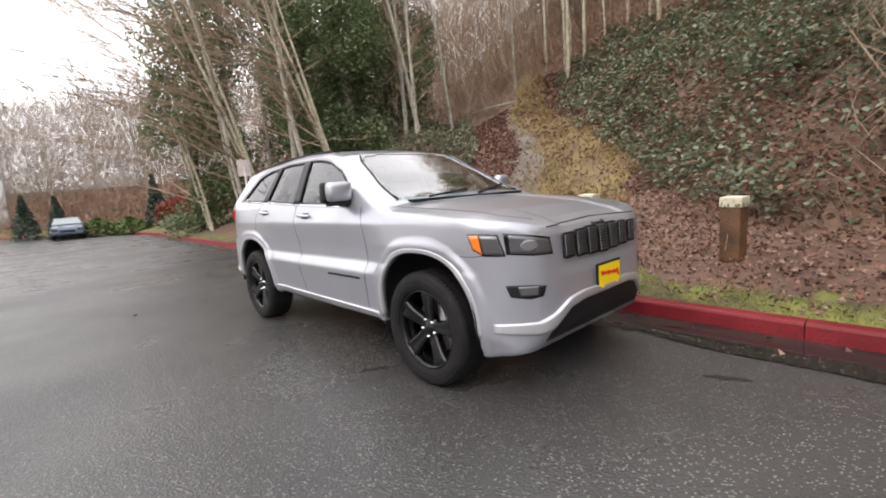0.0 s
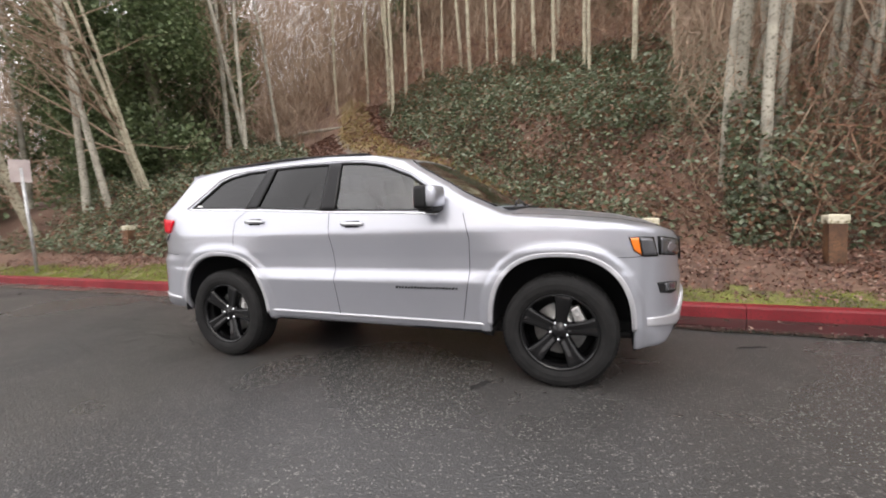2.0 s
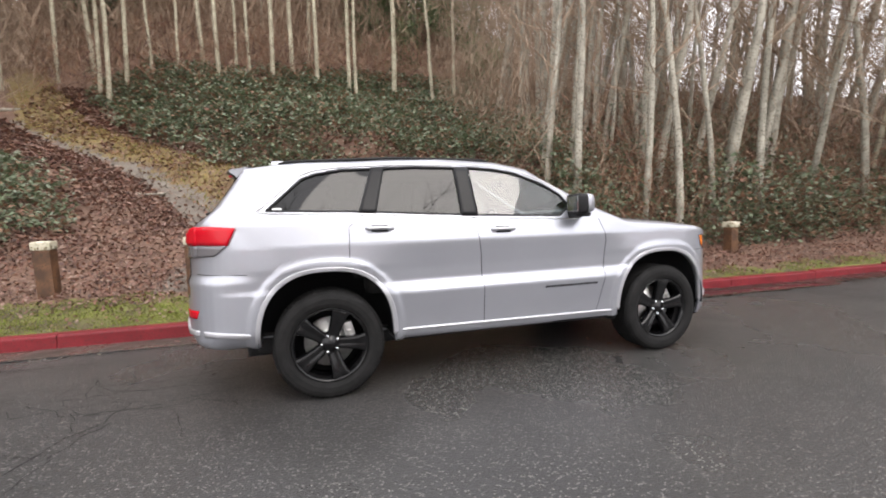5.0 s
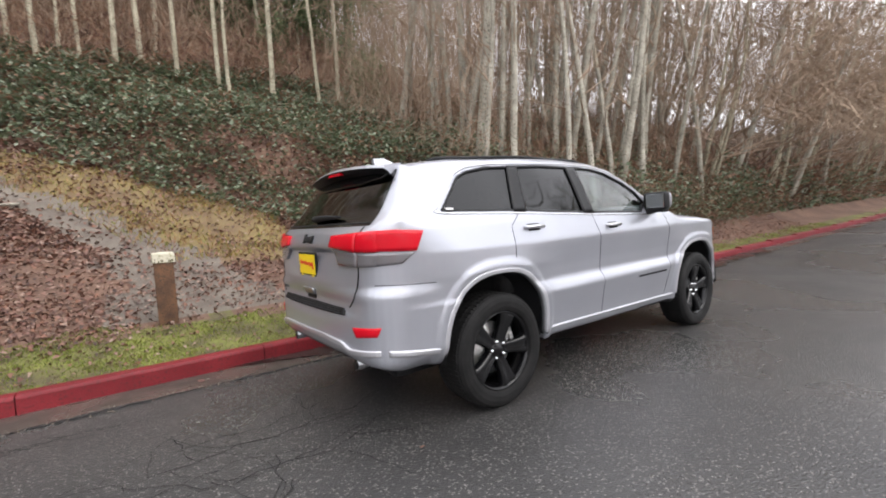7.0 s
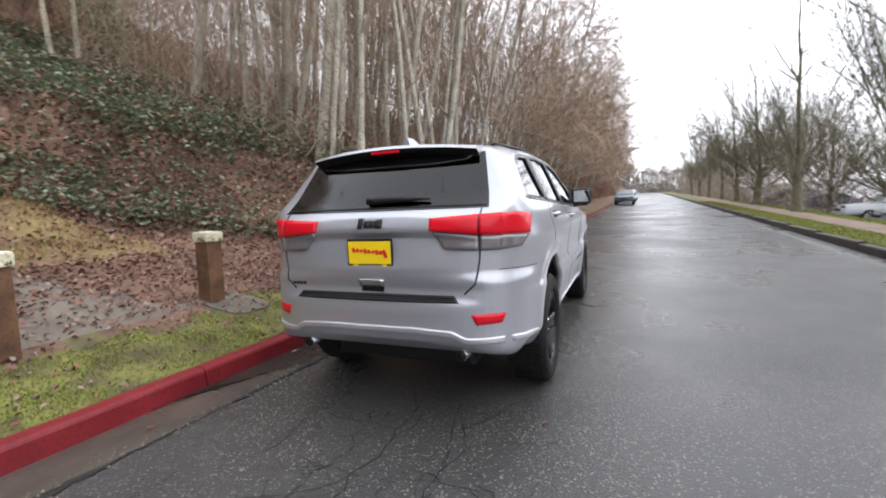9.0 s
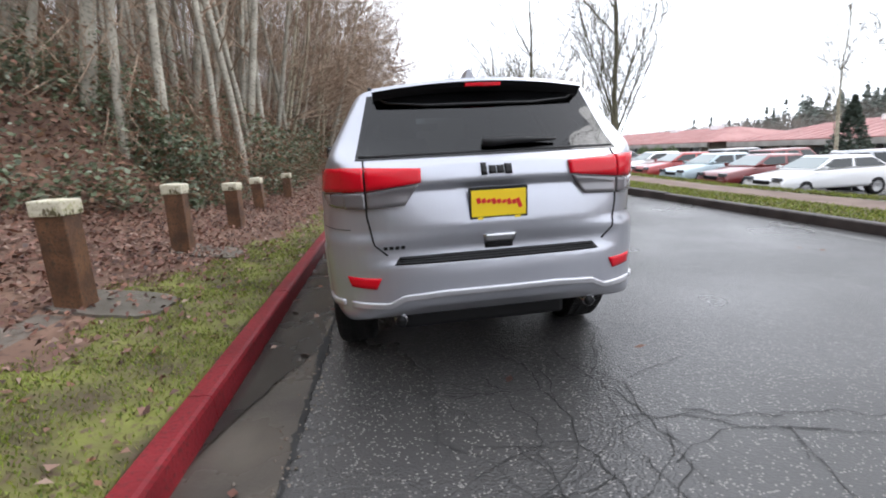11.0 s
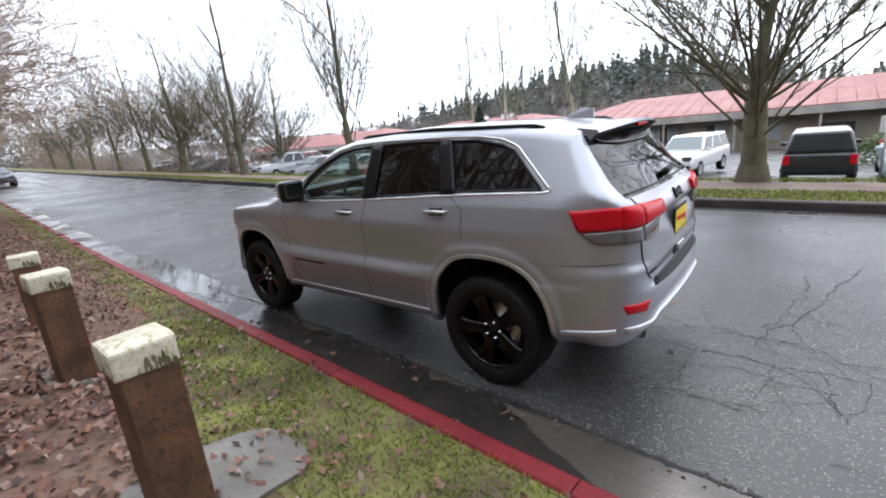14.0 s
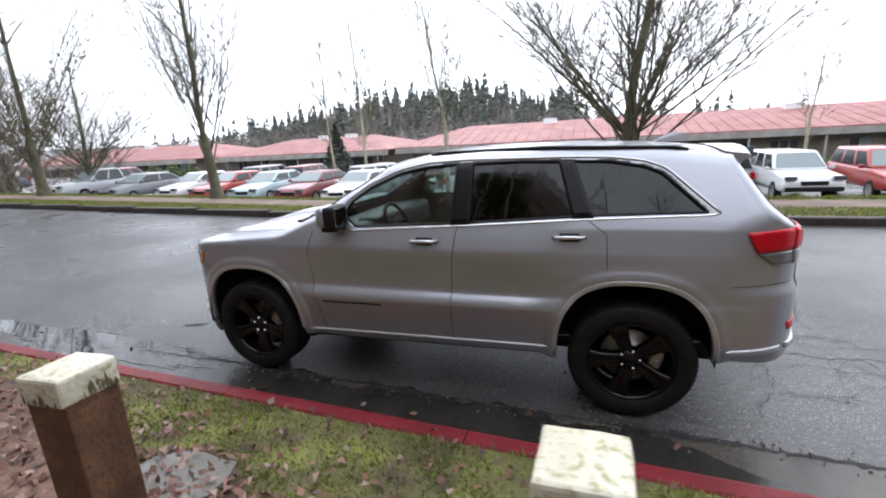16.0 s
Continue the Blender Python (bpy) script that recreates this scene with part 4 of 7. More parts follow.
def make_suv():
    car = tagged(new("suv_car"), "silver mid-size SUV with black wheels, parked by the kerb", "car")
    pts, faces = surface_nets(shell_sdf, (-2.52, -1.02, 0.22), (2.48, 1.02, 1.84), 0.0155)
    cen = pts[faces].mean(1)
    inner = body_sdf(*cen.T, False) < -0.02
    low = cen[:, 2] < np.where(np.abs(cen[:, 0]) < 1.0, 0.365, 0.29)
    idx = np.where(inner, 1, np.where(low & (np.abs(cen[:, 0]) < 2.2), 2, 0))
    body = part_me("body", mesh_from("body", pts, faces, [M_PAINT, M_DARK_IN, M_BLACK], True, idx), car, "metallic silver painted body shell")

    # wheels
    wheel = make_wheel(car)
    wheel.matrix_basis = Matrix.Translation((1.4575, -0.812, 0.389)) @ Matrix.Rotation(radians(8), 4, "Y")
    for x, y, turn, spin in ((-1.4575, -0.812, 0, 20), (1.4575, 0.812, 180, 33), (-1.4575, 0.812, 180, 52)):
        copy_thing(wheel, Matrix.Translation((x, y, 0.389)) @ Matrix.Rotation(radians(turn), 4, "Z") @ Matrix.Rotation(radians(spin), 4, "Y"))

    for side in (-1, 1):
        # glass
        n = "window_pane"
        patch(n, "y", side, [(-0.32, 1.26), (0.46, 1.235), (0.57, 1.32)], [(-0.33, 1.675), (-0.10, 1.665), (0.12, 1.627), (0.355, 1.53), (0.50, 1.435), (0.575, 1.33)], M_PANE, car, -0.014, 0, 28, 12, "lightly tinted door glass").visible_shadow = False
        patch(n, "y", side, [(-1.12, 1.305), (-0.39, 1.265)], [(-1.01, 1.67), (-0.405, 1.675)], M_TINT, car, -0.014, 0, 20, 10, "dark privacy glass").visible_shadow = False
        patch(n, "y", side, [(-1.87, 1.335), (-1.17, 1.312)], [(-1.84, 1.355), (-1.60, 1.585), (-1.50, 1.625), (-1.30, 1.66), (-1.05, 1.668)], M_TINT, car, -0.014, 0, 28, 10, "dark privacy glass").visible_shadow = False
        # black rubber round the openings
        for w in (WIN_FRONT, WIN_REAR, WIN_QUARTER):
            line_on("window_rubber", "y", side, w + w[:1], 0.012, M_PILLAR, car, -0.010, 90, sides=6)
        # black pillars between the panes
        patch("window_pillar", "y", side, [(-0.425, 1.272), (-0.285, 1.266)], [(-0.425, 1.672), (-0.30, 1.672)], M_PILLAR, car, 0.002, 0.012, 6, 10)
        patch("window_pillar", "y", side, [(-1.215, 1.315), (-1.085, 1.308)], [(-1.085, 1.668), (-0.985, 1.67)], M_PILLAR, car, 0.002, 0.012, 6, 10)
        # bright trim under and over the windows
        line_on("window_trim", "y", side, [(-1.90, 1.345), (-1.85, 1.332), (-1.15, 1.306), (-0.35, 1.262), (0.60, 1.222)], 0.008, M_CHROME, car, 0.0, 60, "bright metal window strip")
        line_on("window_trim", "y", side, [(-1.90, 1.345), (-1.62, 1.60), (-1.50, 1.645), (-1.30, 1.672), (-1.0, 1.684), (-0.4, 1.69), (-0.10, 1.68), (0.12, 1.640), (0.36, 1.542), (0.51, 1.445), (0.595, 1.33), (0.60, 1.24)], 0.009, M_SATIN, car, 0.0, 70, "satin silver window surround")
        # door and panel gaps
        for g in ([(-0.335, 1.27), (-0.29, 0.95), (-0.27, 0.44)], [(0.80, 1.22), (0.85, 1.05), (0.84, 0.75), (0.78, 0.44)],
                  [(-1.17, 1.31), (-1.29, 1.22), (-1.30, 0.95)], [(-1.02, 0.62), (-0.96, 0.50), (-0.92, 0.44)], [(-0.92, 0.445), (0.78, 0.425)],
                  [(-2.30, 0.935), (-2.15, 0.93), (-1.97, 0.925)], [(1.80, 0.90), (1.93, 0.90), (2.10, 0.92)]):
            line_on("panel_gap", "y", side, g, 0.0032, M_BLACK, car, -0.001, 30, sides=4)
        # sill strip and lips of the arches
        line_on("sill_strip", "y", side, [(-0.97, 0.445), (0.94, 0.415)], 0.011, M_LIP, car, 0.004, 50, "bright sill strip")
        for cx, a, b in ARCH:
            ring = []
            for k in range(49):
                th = math.pi * (k / 48)
                c, s = math.cos(th), math.sin(th)
                q = (abs(c) ** 2.5 + abs(s) ** 2.5) ** -0.4
                ring.append((cx + (a + 0.022) * c * q, 0.40 + (b + 0.022) * s * q))
            ring = [(ring[0][0], 0.42)] + ring[1:-1] + [(ring[-1][0], 0.42)]
            inner_r = [(cx + (x - cx) * 0.935, 0.40 + (z - 0.40) * 0.945) for x, z in ring]
            patch("wheel_arch_trim", "y", side, inner_r, ring, M_LIP, car, 0.016, 0.05, 60, 5, "bright silver wheel-arch lip")
            lin = []
            for k in range(25):
                th = math.pi * k / 24
                c, s = math.cos(th), math.sin(th)
                q = (abs(c) ** 2.5 + abs(s) ** 2.5) ** -0.4
                lin.append((cx + (a + 0.004) * c * q, max(0.28, 0.40 + (b + 0.004) * s * q)))
            lv = [(x, side * 0.93, z) for x, z in lin] + [(x, side * 0.56, z) for x, z in lin]
            lf = [(i, i + 1, i + 26, i + 25) for i in range(24)]
            lf.append(tuple(range(25, 50)))
            part_me("wheel_well", mesh_from("wheel_well", lv, lf, M_BLACK, True), car)
        # door handles
        for hx, hz in ((-0.10, 1.165), (-1.07, 1.205)):
            p = onto("y", side, [(hx - 0.10, hz), (hx - 0.075, hz), (hx, hz + 0.002), (hx + 0.075, hz - 0.002), (hx + 0.10, hz - 0.004)])
            off = np.array([0.0, 0.030, 0.036, 0.030, 0.0])
            p[:, 1] += side * off
            tube("door_handle", p, [0.010, 0.013, 0.014, 0.013, 0.010], M_SATIN, car, 8, "silver door handle")
            patch("handle_recess", "y", side, [(hx - 0.06, hz - 0.028), (hx + 0.06, hz - 0.028)], [(hx - 0.06, hz + 0.022), (hx + 0.06, hz + 0.022)], M_BLACK, car, 0.0015, 0.004, 8, 4)
        # mirror
        mirror = new("wing_mirror")
        mirror.parent = car
        mirror["label"] = "silver-capped wing mirror with black base"
        bm = bmesh.new()
        box(bm, 0.612, side * 0.982, 1.347, 0.10, 0.205, 0.155, 0.045, Euler((0, 0, side * 0.10)))
        cap = part("mirror_cap", bm, M_PAINT, mirror, "", True)
        bm = bmesh.new()
        box(bm, 0.575, side * 0.955, 1.258, 0.125, 0.20, 0.04, 0.018, Euler((0, 0, side * 0.10)))
        box(bm, 0.57, side * 0.895, 1.252, 0.11, 0.09, 0.05, 0.015)
        box(bm, 0.545, side * 0.984, 1.343, 0.10, 0.216, 0.164, 0.03, Euler((0, 0, side * 0.10)))
        part("mirror_base", bm, M_BLACK, mirror, "", True)
        bm = bmesh.new()
        box(bm, 0.497, side * 0.99, 1.345, 0.008, 0.175, 0.125, 0.003, Euler((0, 0, side * 0.10)))
        part("mirror_glass", bm, M_MIRROR, mirror)
        # roof rail
        rail = onto("z", 1, [(-1.75, side * 0.60), (-1.68, side * 0.605), (-0.9, side * 0.625), (-0.15, side * 0.60), (-0.08, side * 0.595)], 0)
        rail[1:4, 2] += 0.012
        tube("roof_rail", rail, 0.012, M_BLACK, car, 8, "black roof rail")
        # rear lamp: red upper lens, smoked lower lens, split at the tailgate
        lamp = new("tail_lamp")
        lamp.parent = car
        lamp["label"] = "red tail lamp with smoked lower lens"
        patch("red_lens", "x", -1, [(side * 0.40, 1.165), (side * 0.675, 1.135)], [(side * 0.395, 1.235), (side * 0.675, 1.25)], M_RED_LENS, lamp, 0.022, 0.03, 16, 6)
        patch("smoked_lens", "x", -1, [(side * 0.485, 1.055), (side * 0.675, 1.045)], [(side * 0.41, 1.155), (side * 0.675, 1.13)], M_SMOKE_LENS, lamp, 0.018, 0.03, 14, 5)
        patch("red_lens", "y", side, [(-2.345, 1.135), (-2.22, 1.13), (-2.085, 1.125)], [(-2.33, 1.25), (-2.2, 1.255), (-2.03, 1.24)], M_RED_LENS, lamp, 0.016, 0.05, 16, 6)
        patch("red_lens", "x", -1, [(side * 0.685, 1.135), (side * 0.80, 1.13)], [(side * 0.685, 1.25), (side * 0.80, 1.255)], M_RED_LENS, lamp, 0.022, 0.03, 10, 6)
        patch("smoked_lens", "y", side, [(-2.335, 1.045), (-2.17, 1.055)], [(-2.335, 1.13), (-2.09, 1.12)], M_SMOKE_LENS, lamp, 0.012, 0.05, 12, 5)
        patch("smoked_lens", "x", -1, [(side * 0.685, 1.045), (side * 0.79, 1.045)], [(side * 0.685, 1.13), (side * 0.80, 1.125)], M_SMOKE_LENS, lamp, 0.018, 0.03, 8, 5)
        # reflector and exhaust
        patch("reflector", "x", -1, [(side * 0.66, 0.625), (side * 0.79, 0.635)], [(side * 0.63, 0.685), (side * 0.81, 0.69)], M_RED_LENS, car, 0.006, 0.01, 10, 4, "red bumper reflector")
        tube("exhaust_tip", [(-2.16, side * 0.545, 0.425), (-2.345, side * 0.545, 0.425)], 0.036, M_EXHAUST, car, 20, "chrome exhaust tip")
        tube("exhaust_bore", [(-2.32, side * 0.545, 0.425), (-2.347, side * 0.545, 0.425)], 0.030, M_BLACK, car, 16)
        # head lamp with amber corner
        head = new("head_lamp")
        head.parent = car
        head["label"] = "clear head lamp with amber corner and dark bezel"
        patch("bezel", "x", 1, [(side * 0.55, 0.885), (side * 0.68, 0.888), (side * 0.80, 0.905)], [(side * 0.57, 0.985), (side * 0.68, 1.008), (side * 0.81, 1.028)], M_GLOSS_BLACK, head, 0.003, 0.03, 20, 7)
        patch("lens", "x", 1, [(side * 0.565, 0.895), (side * 0.69, 0.897), (side * 0.785, 0.912)], [(side * 0.582, 0.975), (side * 0.68, 0.997), (side * 0.79, 1.018)], M_CLEAR_LENS, head, 0.008, 0.012, 18, 6)
        patch("projector", "x", 1, [(side * (0.70 + 0.042 * math.cos(a)), 0.948 - 0.036 * math.sin(a)) for a in np.linspace(math.pi, 0, 9)], [(side * (0.70 + 0.042 * math.cos(a)), 0.948 + 0.036 * math.sin(a)) for a in np.linspace(math.pi, 0, 9)], M_SMOKE_LENS, head, 0.012, 0.012, 14, 6, "bright projector")
        patch("amber_lens", "y", side, [(1.93, 0.945), (1.975, 0.912)], [(1.905, 1.025), (1.955, 1.025)], M_AMBER, head, 0.007, 0.03, 8, 6, "orange side marker")
        patch("bezel", "y", side, [(1.925, 0.94), (1.985, 0.90), (2.08, 0.895)], [(1.895, 1.032), (1.97, 1.032), (2.05, 1.025)], M_GLOSS_BLACK, head, 0.003, 0.03, 12, 6)
        patch("lens", "y", side, [(1.985, 0.912), (2.075, 0.903)], [(1.965, 1.024), (2.045, 1.016)], M_CLEAR_LENS, head, 0.007, 0.02, 10, 6)
        # fog lamp pocket
        fog = new("fog_lamp")
        fog.parent = car
        patch("fog_pocket", "x", 1, [(side * 0.63, 0.645), (side * 0.70, 0.635), (side * 0.79, 0.655)], [(side * 0.61, 0.705), (side * 0.70, 0.72), (side * 0.81, 0.725)], M_BLACK, fog, 0.004, 0.03, 14, 6, "black fog-lamp pocket")
        patch("fog_lens", "x", 1, [(side * 0.66, 0.655), (side * 0.75, 0.66)], [(side * 0.655, 0.71), (side * 0.76, 0.715)], M_CLEAR_LENS, fog, 0.012, 0.012, 8, 6)
        # model lettering on the front door
        bars_of(car, "y", side, 0.26, 0.76, 0.668, 0.688, M_BLACK, "door_lettering", 20, 0.003, 0.006)
    # fuel flap on the left rear wing
    gap = [(-1.70, 1.06), (-1.47, 1.06), (-1.45, 1.08), (-1.45, 1.20), (-1.47, 1.22), (-1.70, 1.22), (-1.72, 1.20), (-1.72, 1.08), (-1.70, 1.06)]
    line_on("fuel_flap_gap", "y", 1, gap, 0.0022, M_BLACK, car, -0.002, 60, sides=4)
    # inspection label in the right quarter window
    patch("window_label", "y", -1, [(-1.80, 1.345), (-1.735, 1.343)], [(-1.80, 1.368), (-1.735, 1.366)], M_WHITE, car, -0.008, 0.003, 4, 3, "small white window label")

    # windscreen, rear window
    def lay_x(name, sign, low, high, mat, off, label, nu=28, nv=14):
        return patch(name, "x", sign, low, high, mat, car, off, 0, nu, nv, label)

    lay_x("windscreen", 1, [(-0.72, 1.258), (0.0, 1.275), (0.72, 1.258)], [(-0.53, 1.662), (0.0, 1.69), (0.53, 1.662)], M_SCREEN, -0.012, "tinted curved windscreen").visible_shadow = False
    lay_x("rear_window", -1, [(-0.72, 1.285), (0.72, 1.285)], [(-0.63, 1.63), (0.63, 1.63)], M_TINT, 0.003, "dark tinted rear window").visible_shadow = False
    for s in (-1, 1):
        line_on("screen_gasket", "x", 1, [(s * 0.715, 1.262), (s * 0.665, 1.42), (s * 0.58, 1.60), (s * 0.53, 1.655)], 0.010, M_BLACK, car, -0.004, 24)
    line_on("rear_gasket", "x", -1, [(-0.70, 1.30), (0.70, 1.30)], 0.008, M_BLACK, car, 0.0, 30)
    bm = bmesh.new()
    box(bm, 1.06, 0, 1.240, 0.13, 1.30, 0.02, 0.006)
    part("cowl", bm, M_BLACK, car, "black cowl under the windscreen")
    for a, b in (((1.05, 0.10), (0.93, 0.60)), ((1.07, -0.48), (1.02, 0.02))):
        tube("wiper", [(a[0] + 0.03, a[1], 1.262), (b[0], b[1], 1.325 if b[1] > 0.3 else 1.305)], 0.009, M_BLACK, car, 6, "black wiper")
    # bonnet and tailgate gaps
    for s in (-1, 1):
        line_on("bonnet_gap", "z", 1, [(1.12, s * 0.80), (1.5, s * 0.775), (1.95, s * 0.68), (2.10, s * 0.56)], 0.003, M_BLACK, car, -0.001, 30, sides=4)
        line_on("tailgate_gap", "x", -1, [(s * 0.68, 1.28), (s * 0.68, 1.0), (s * 0.655, 0.86), (s * 0.59, 0.80)], 0.006, M_BLACK, car, 0.0, 30, sides=4)
    line_on("bonnet_gap", "x", 1, [(-0.56, 1.04), (0, 1.055), (0.56, 1.04)], 0.005, M_BLACK, car, 0.0, 30, sides=4)
    # seven-slot grille with mesh
    for k in range(7):
        c = (k - 3) * 0.138
        w = 0.055 if abs(k - 3) < 3 else 0.048
        drop = 0.02 * abs(k - 3) / 3
        grille = patch("grille_slot", "x", 1, [(c - w, 0.825 + drop), (c + w, 0.825 + drop)], [(c - w * 1.05, 1.012 - drop), (c + w * 1.05, 1.012 - drop)], M_BLACK, car, 0.012, 0.02, 8, 8, "black mesh grille slot")
        line_on("grille_surround", "x", 1, [(c - w, 0.825 + drop), (c + w, 0.825 + drop), (c + w * 1.05, 1.012 - drop), (c - w * 1.05, 1.012 - drop), (c - w, 0.825 + drop)], 0.0055, M_GLOSS_BLACK, grille, 0.013, 40, sides=6)
        for j in range(9):
            z = 0.838 + drop + j * (0.155 - 2 * drop) / 8
            line_on("grille_wire", "x", 1, [(c - w * 0.9, z), (c - w * 0.54, z + 0.010), (c - w * 0.18, z), (c + w * 0.18, z + 0.010), (c + w * 0.54, z), (c + w * 0.9, z + 0.010)], 0.0036, M_MESH, grille, 0.016, 6, sides=4)
    # front plate, lower intake, skid strip
    def plate(x_sign, zc, wid, hei, yc=0.0):
        base = onto("x", x_sign, [(yc, zc)])[0]
        root = new("number_plate")
        root.parent = car
        root["label"] = "yellow dealer plate with red script in a black frame"
        root.location = (base[0] + x_sign * 0.012, yc, zc)
        bm = bmesh.new()
        box(bm, 0, 0, 0, 0.014, wid, hei, 0.005)
        part("plate_frame", bm, M_BLACK, root)
        bm = bmesh.new()
        box(bm, x_sign * 0.006, 0, 0.004, 0.006, wid * 0.93, hei * 0.78, 0.001)
        part("plate_face", bm, M_YELLOW, root)
        for k in range(9):
            bm = bmesh.new()
            h = 0.050 if k == 0 else 0.017 + 0.006 * ((k * 7) % 3)
            box(bm, x_sign * 0.0105, -x_sign * (-0.108 + k * 0.027), 0.002 + k * 0.0022 - (0 if k else 0.005), 0.0025, 0.021, h, 0, Euler((x_sign * 0.35, 0, 0)))
            part("script_bar", bm, M_RED_INK, root)
        for s in (-1, 1):
            bm = bmesh.new()
            box(bm, x_sign * 0.009, s * 0.10, -hei * 0.42, 0.005, 0.03, 0.012, 0.001)
            part("frame_tab", bm, M_YELLOW, root)

    plate(-1, 1.035, 0.315, 0.175)
    plate(1, 0.675, 0.31, 0.17)
    patch("lower_intake", "x", 1, [(-0.60, 0.36), (0.60, 0.36)], [(-0.57, 0.43), (-0.43, 0.54), (-0.30, 0.57), (0.30, 0.57), (0.43, 0.54), (0.57, 0.43)], M_BLACK, car, 0.008, 0.03, 40, 8, "black lower intake")
    patch("front_lip", "x", 1, [(-0.86, 0.445), (-0.66, 0.42), (-0.58, 0.435), (-0.44, 0.545), (-0.30, 0.572), (0.30, 0.572), (0.44, 0.545), (0.58, 0.435), (0.66, 0.42), (0.86, 0.445)],
          [(-0.86, 0.50), (-0.66, 0.495), (-0.56, 0.53), (-0.44, 0.605), (-0.30, 0.625), (0.30, 0.625), (0.44, 0.605), (0.56, 0.53), (0.66, 0.495), (0.86, 0.50)], M_LIP, car, 0.020, 0.04, 80, 6, "bright silver bumper strip")
    # rear: spoiler, brake lamp, wiper, badge blocks, handle, step, bumper strip
    sp_v, sp_f = [], []
    for k in range(21):
        y = -0.60 + 0.06 * k
        bow = 0.07 * (y / 0.6) ** 2
        drop = 0.022 * (y / 0.6) ** 2
        sp_v += [(-1.95, y, 1.70 - drop), (-2.145 + bow, y, 1.694 - drop * 1.6), (-2.16 + bow, y, 1.676 - drop * 1.6), (-2.125 + bow, y, 1.655 - drop * 1.6), (-2.04, y, 1.622 - drop)]
    for k in range(20):
        for j in range(4):
            sp_f.append((k * 5 + j, k * 5 + j + 1, k * 5 + 5 + j + 1, k * 5 + 5 + j))
    sp_f += [(0, 1, 2, 3, 4), (104, 103, 102, 101, 100)]
    me = mesh_from("spoiler", sp_v, sp_f, [M_PAINT, M_BLACK], False, [1 if (i % 4) in (2, 3) and i < 80 else 0 for i in range(82)])
    part_me("spoiler", me, car, "silver roof spoiler with black underside")
    patch("spoiler_shade", "x", -1, [(-0.53, 1.58), (-0.3, 1.555), (0.3, 1.555), (0.53, 1.58)], [(-0.60, 1.635), (0.60, 1.635)], M_GLOSS_BLACK, car, 0.012, 0.01, 30, 6, "gloss black panel under the spoiler")
    bm = bmesh.new()
    box(bm, -2.142, 0, 1.658, 0.03, 0.20, 0.020, 0.004)
    part("brake_lamp", bm, M_RED_LENS, car, "red high-level brake lamp")
    p = onto("x", -1, resample([(0.05, 1.345), (-0.12, 1.352), (-0.36, 1.348)], 8), 0.03)
    tube("rear_wiper", p, [0.022, 0.024, 0.022, 0.02, 0.017, 0.014, 0.011, 0.008], M_BLACK, car, 8, "black rear wiper")
    for k, (w, h, dz) in enumerate(((0.028, 0.062, -0.006), (0.034, 0.040, 0.0), (0.034, 0.040, 0.0), (0.036, 0.052, -0.006))):
        y0 = 0.082 - k * 0.042
        patch("rear_badge", "x", -1, [(y0 - w, 1.19 + dz), (y0, 1.19 + dz)], [(y0 - w, 1.19 + dz + h), (y0, 1.19 + dz + h)], M_BLACK, car, 0.012, 0.014, 4, 4)
        patch("front_badge", "x", 1, [(y0 - w * 0.8, 1.0 + dz * 0.5), (y0, 1.0 + dz * 0.5)], [(y0 - w * 0.8, 1.0 + dz * 0.5 + h * 0.5), (y0, 1.0 + dz * 0.5 + h * 0.5)], M_BLACK, car, 0.008, 0.012, 4, 4)
    bars_of(car, "x", -1, 0.50, 0.62, 0.83, 0.85, M_BLACK, "tailgate_badge", 4, 0.004)
    patch("tailgate_handle_pocket", "x", -1, [(-0.075, 0.80), (0.075, 0.80)], [(-0.085, 0.875), (0.085, 0.875)], M_BLACK, car, 0.004, 0.012, 8, 5)
    patch("tailgate_handle", "x", -1, [(-0.08, 0.832), (0.08, 0.832)], [(-0.088, 0.876), (0.088, 0.876)], M_SATIN, car, 0.014, 0.012, 8, 4, "silver tailgate handle")
    patch("loading_step", "x", -1, [(-0.56, 0.752), (0.56, 0.752)], [(-0.53, 0.790), (0.53, 0.790)], M_BLACK, car, 0.008, 0.03, 40, 5, "ribbed black bumper step")
    for k in range(3):
        line_on("step_rib", "x", -1, [(-0.53, 0.758 + 0.011 * k), (0.53, 0.758 + 0.011 * k)], 0.004, M_BLACK, car, 0.010, 40, sides=4)
    low_lip = [(-0.80, 0.520), (-0.60, 0.515), (-0.52, 0.555), (-0.30, 0.57), (0.30, 0.57), (0.52, 0.555), (0.60, 0.515), (0.80, 0.520)]
    patch("rear_lip", "x", -1, low_lip, [(y, z + 0.034) for y, z in low_lip], M_LIP, car, 0.016, 0.03, 80, 5, "bright silver bumper strip")
    for s in (-1, 1):
        patch("rear_lip", "y", s, [(-2.27, 0.519), (-2.12, 0.505), (-1.95, 0.485)], [(-2.27, 0.553), (-2.12, 0.540), (-1.95, 0.52)], M_LIP, car, 0.014, 0.03, 24, 4, "bright silver bumper strip")
    patch("rear_valance", "x", -1, [(-0.78, 0.42), (0.78, 0.42)], [(-0.70, 0.45), (0.70, 0.45)], M_BLACK, car, 0.004, 0.02, 24, 4, "black lower valance")
    # roof antenna fin
    fin_v = [(-1.62, -0.035, 1.735), (-1.62, 0.035, 1.735), (-1.83, 0.03, 1.725), (-1.83, -0.03, 1.725), (-1.74, -0.008, 1.795), (-1.74, 0.008, 1.795), (-1.83, 0.01, 1.79), (-1.83, -0.01, 1.79)]
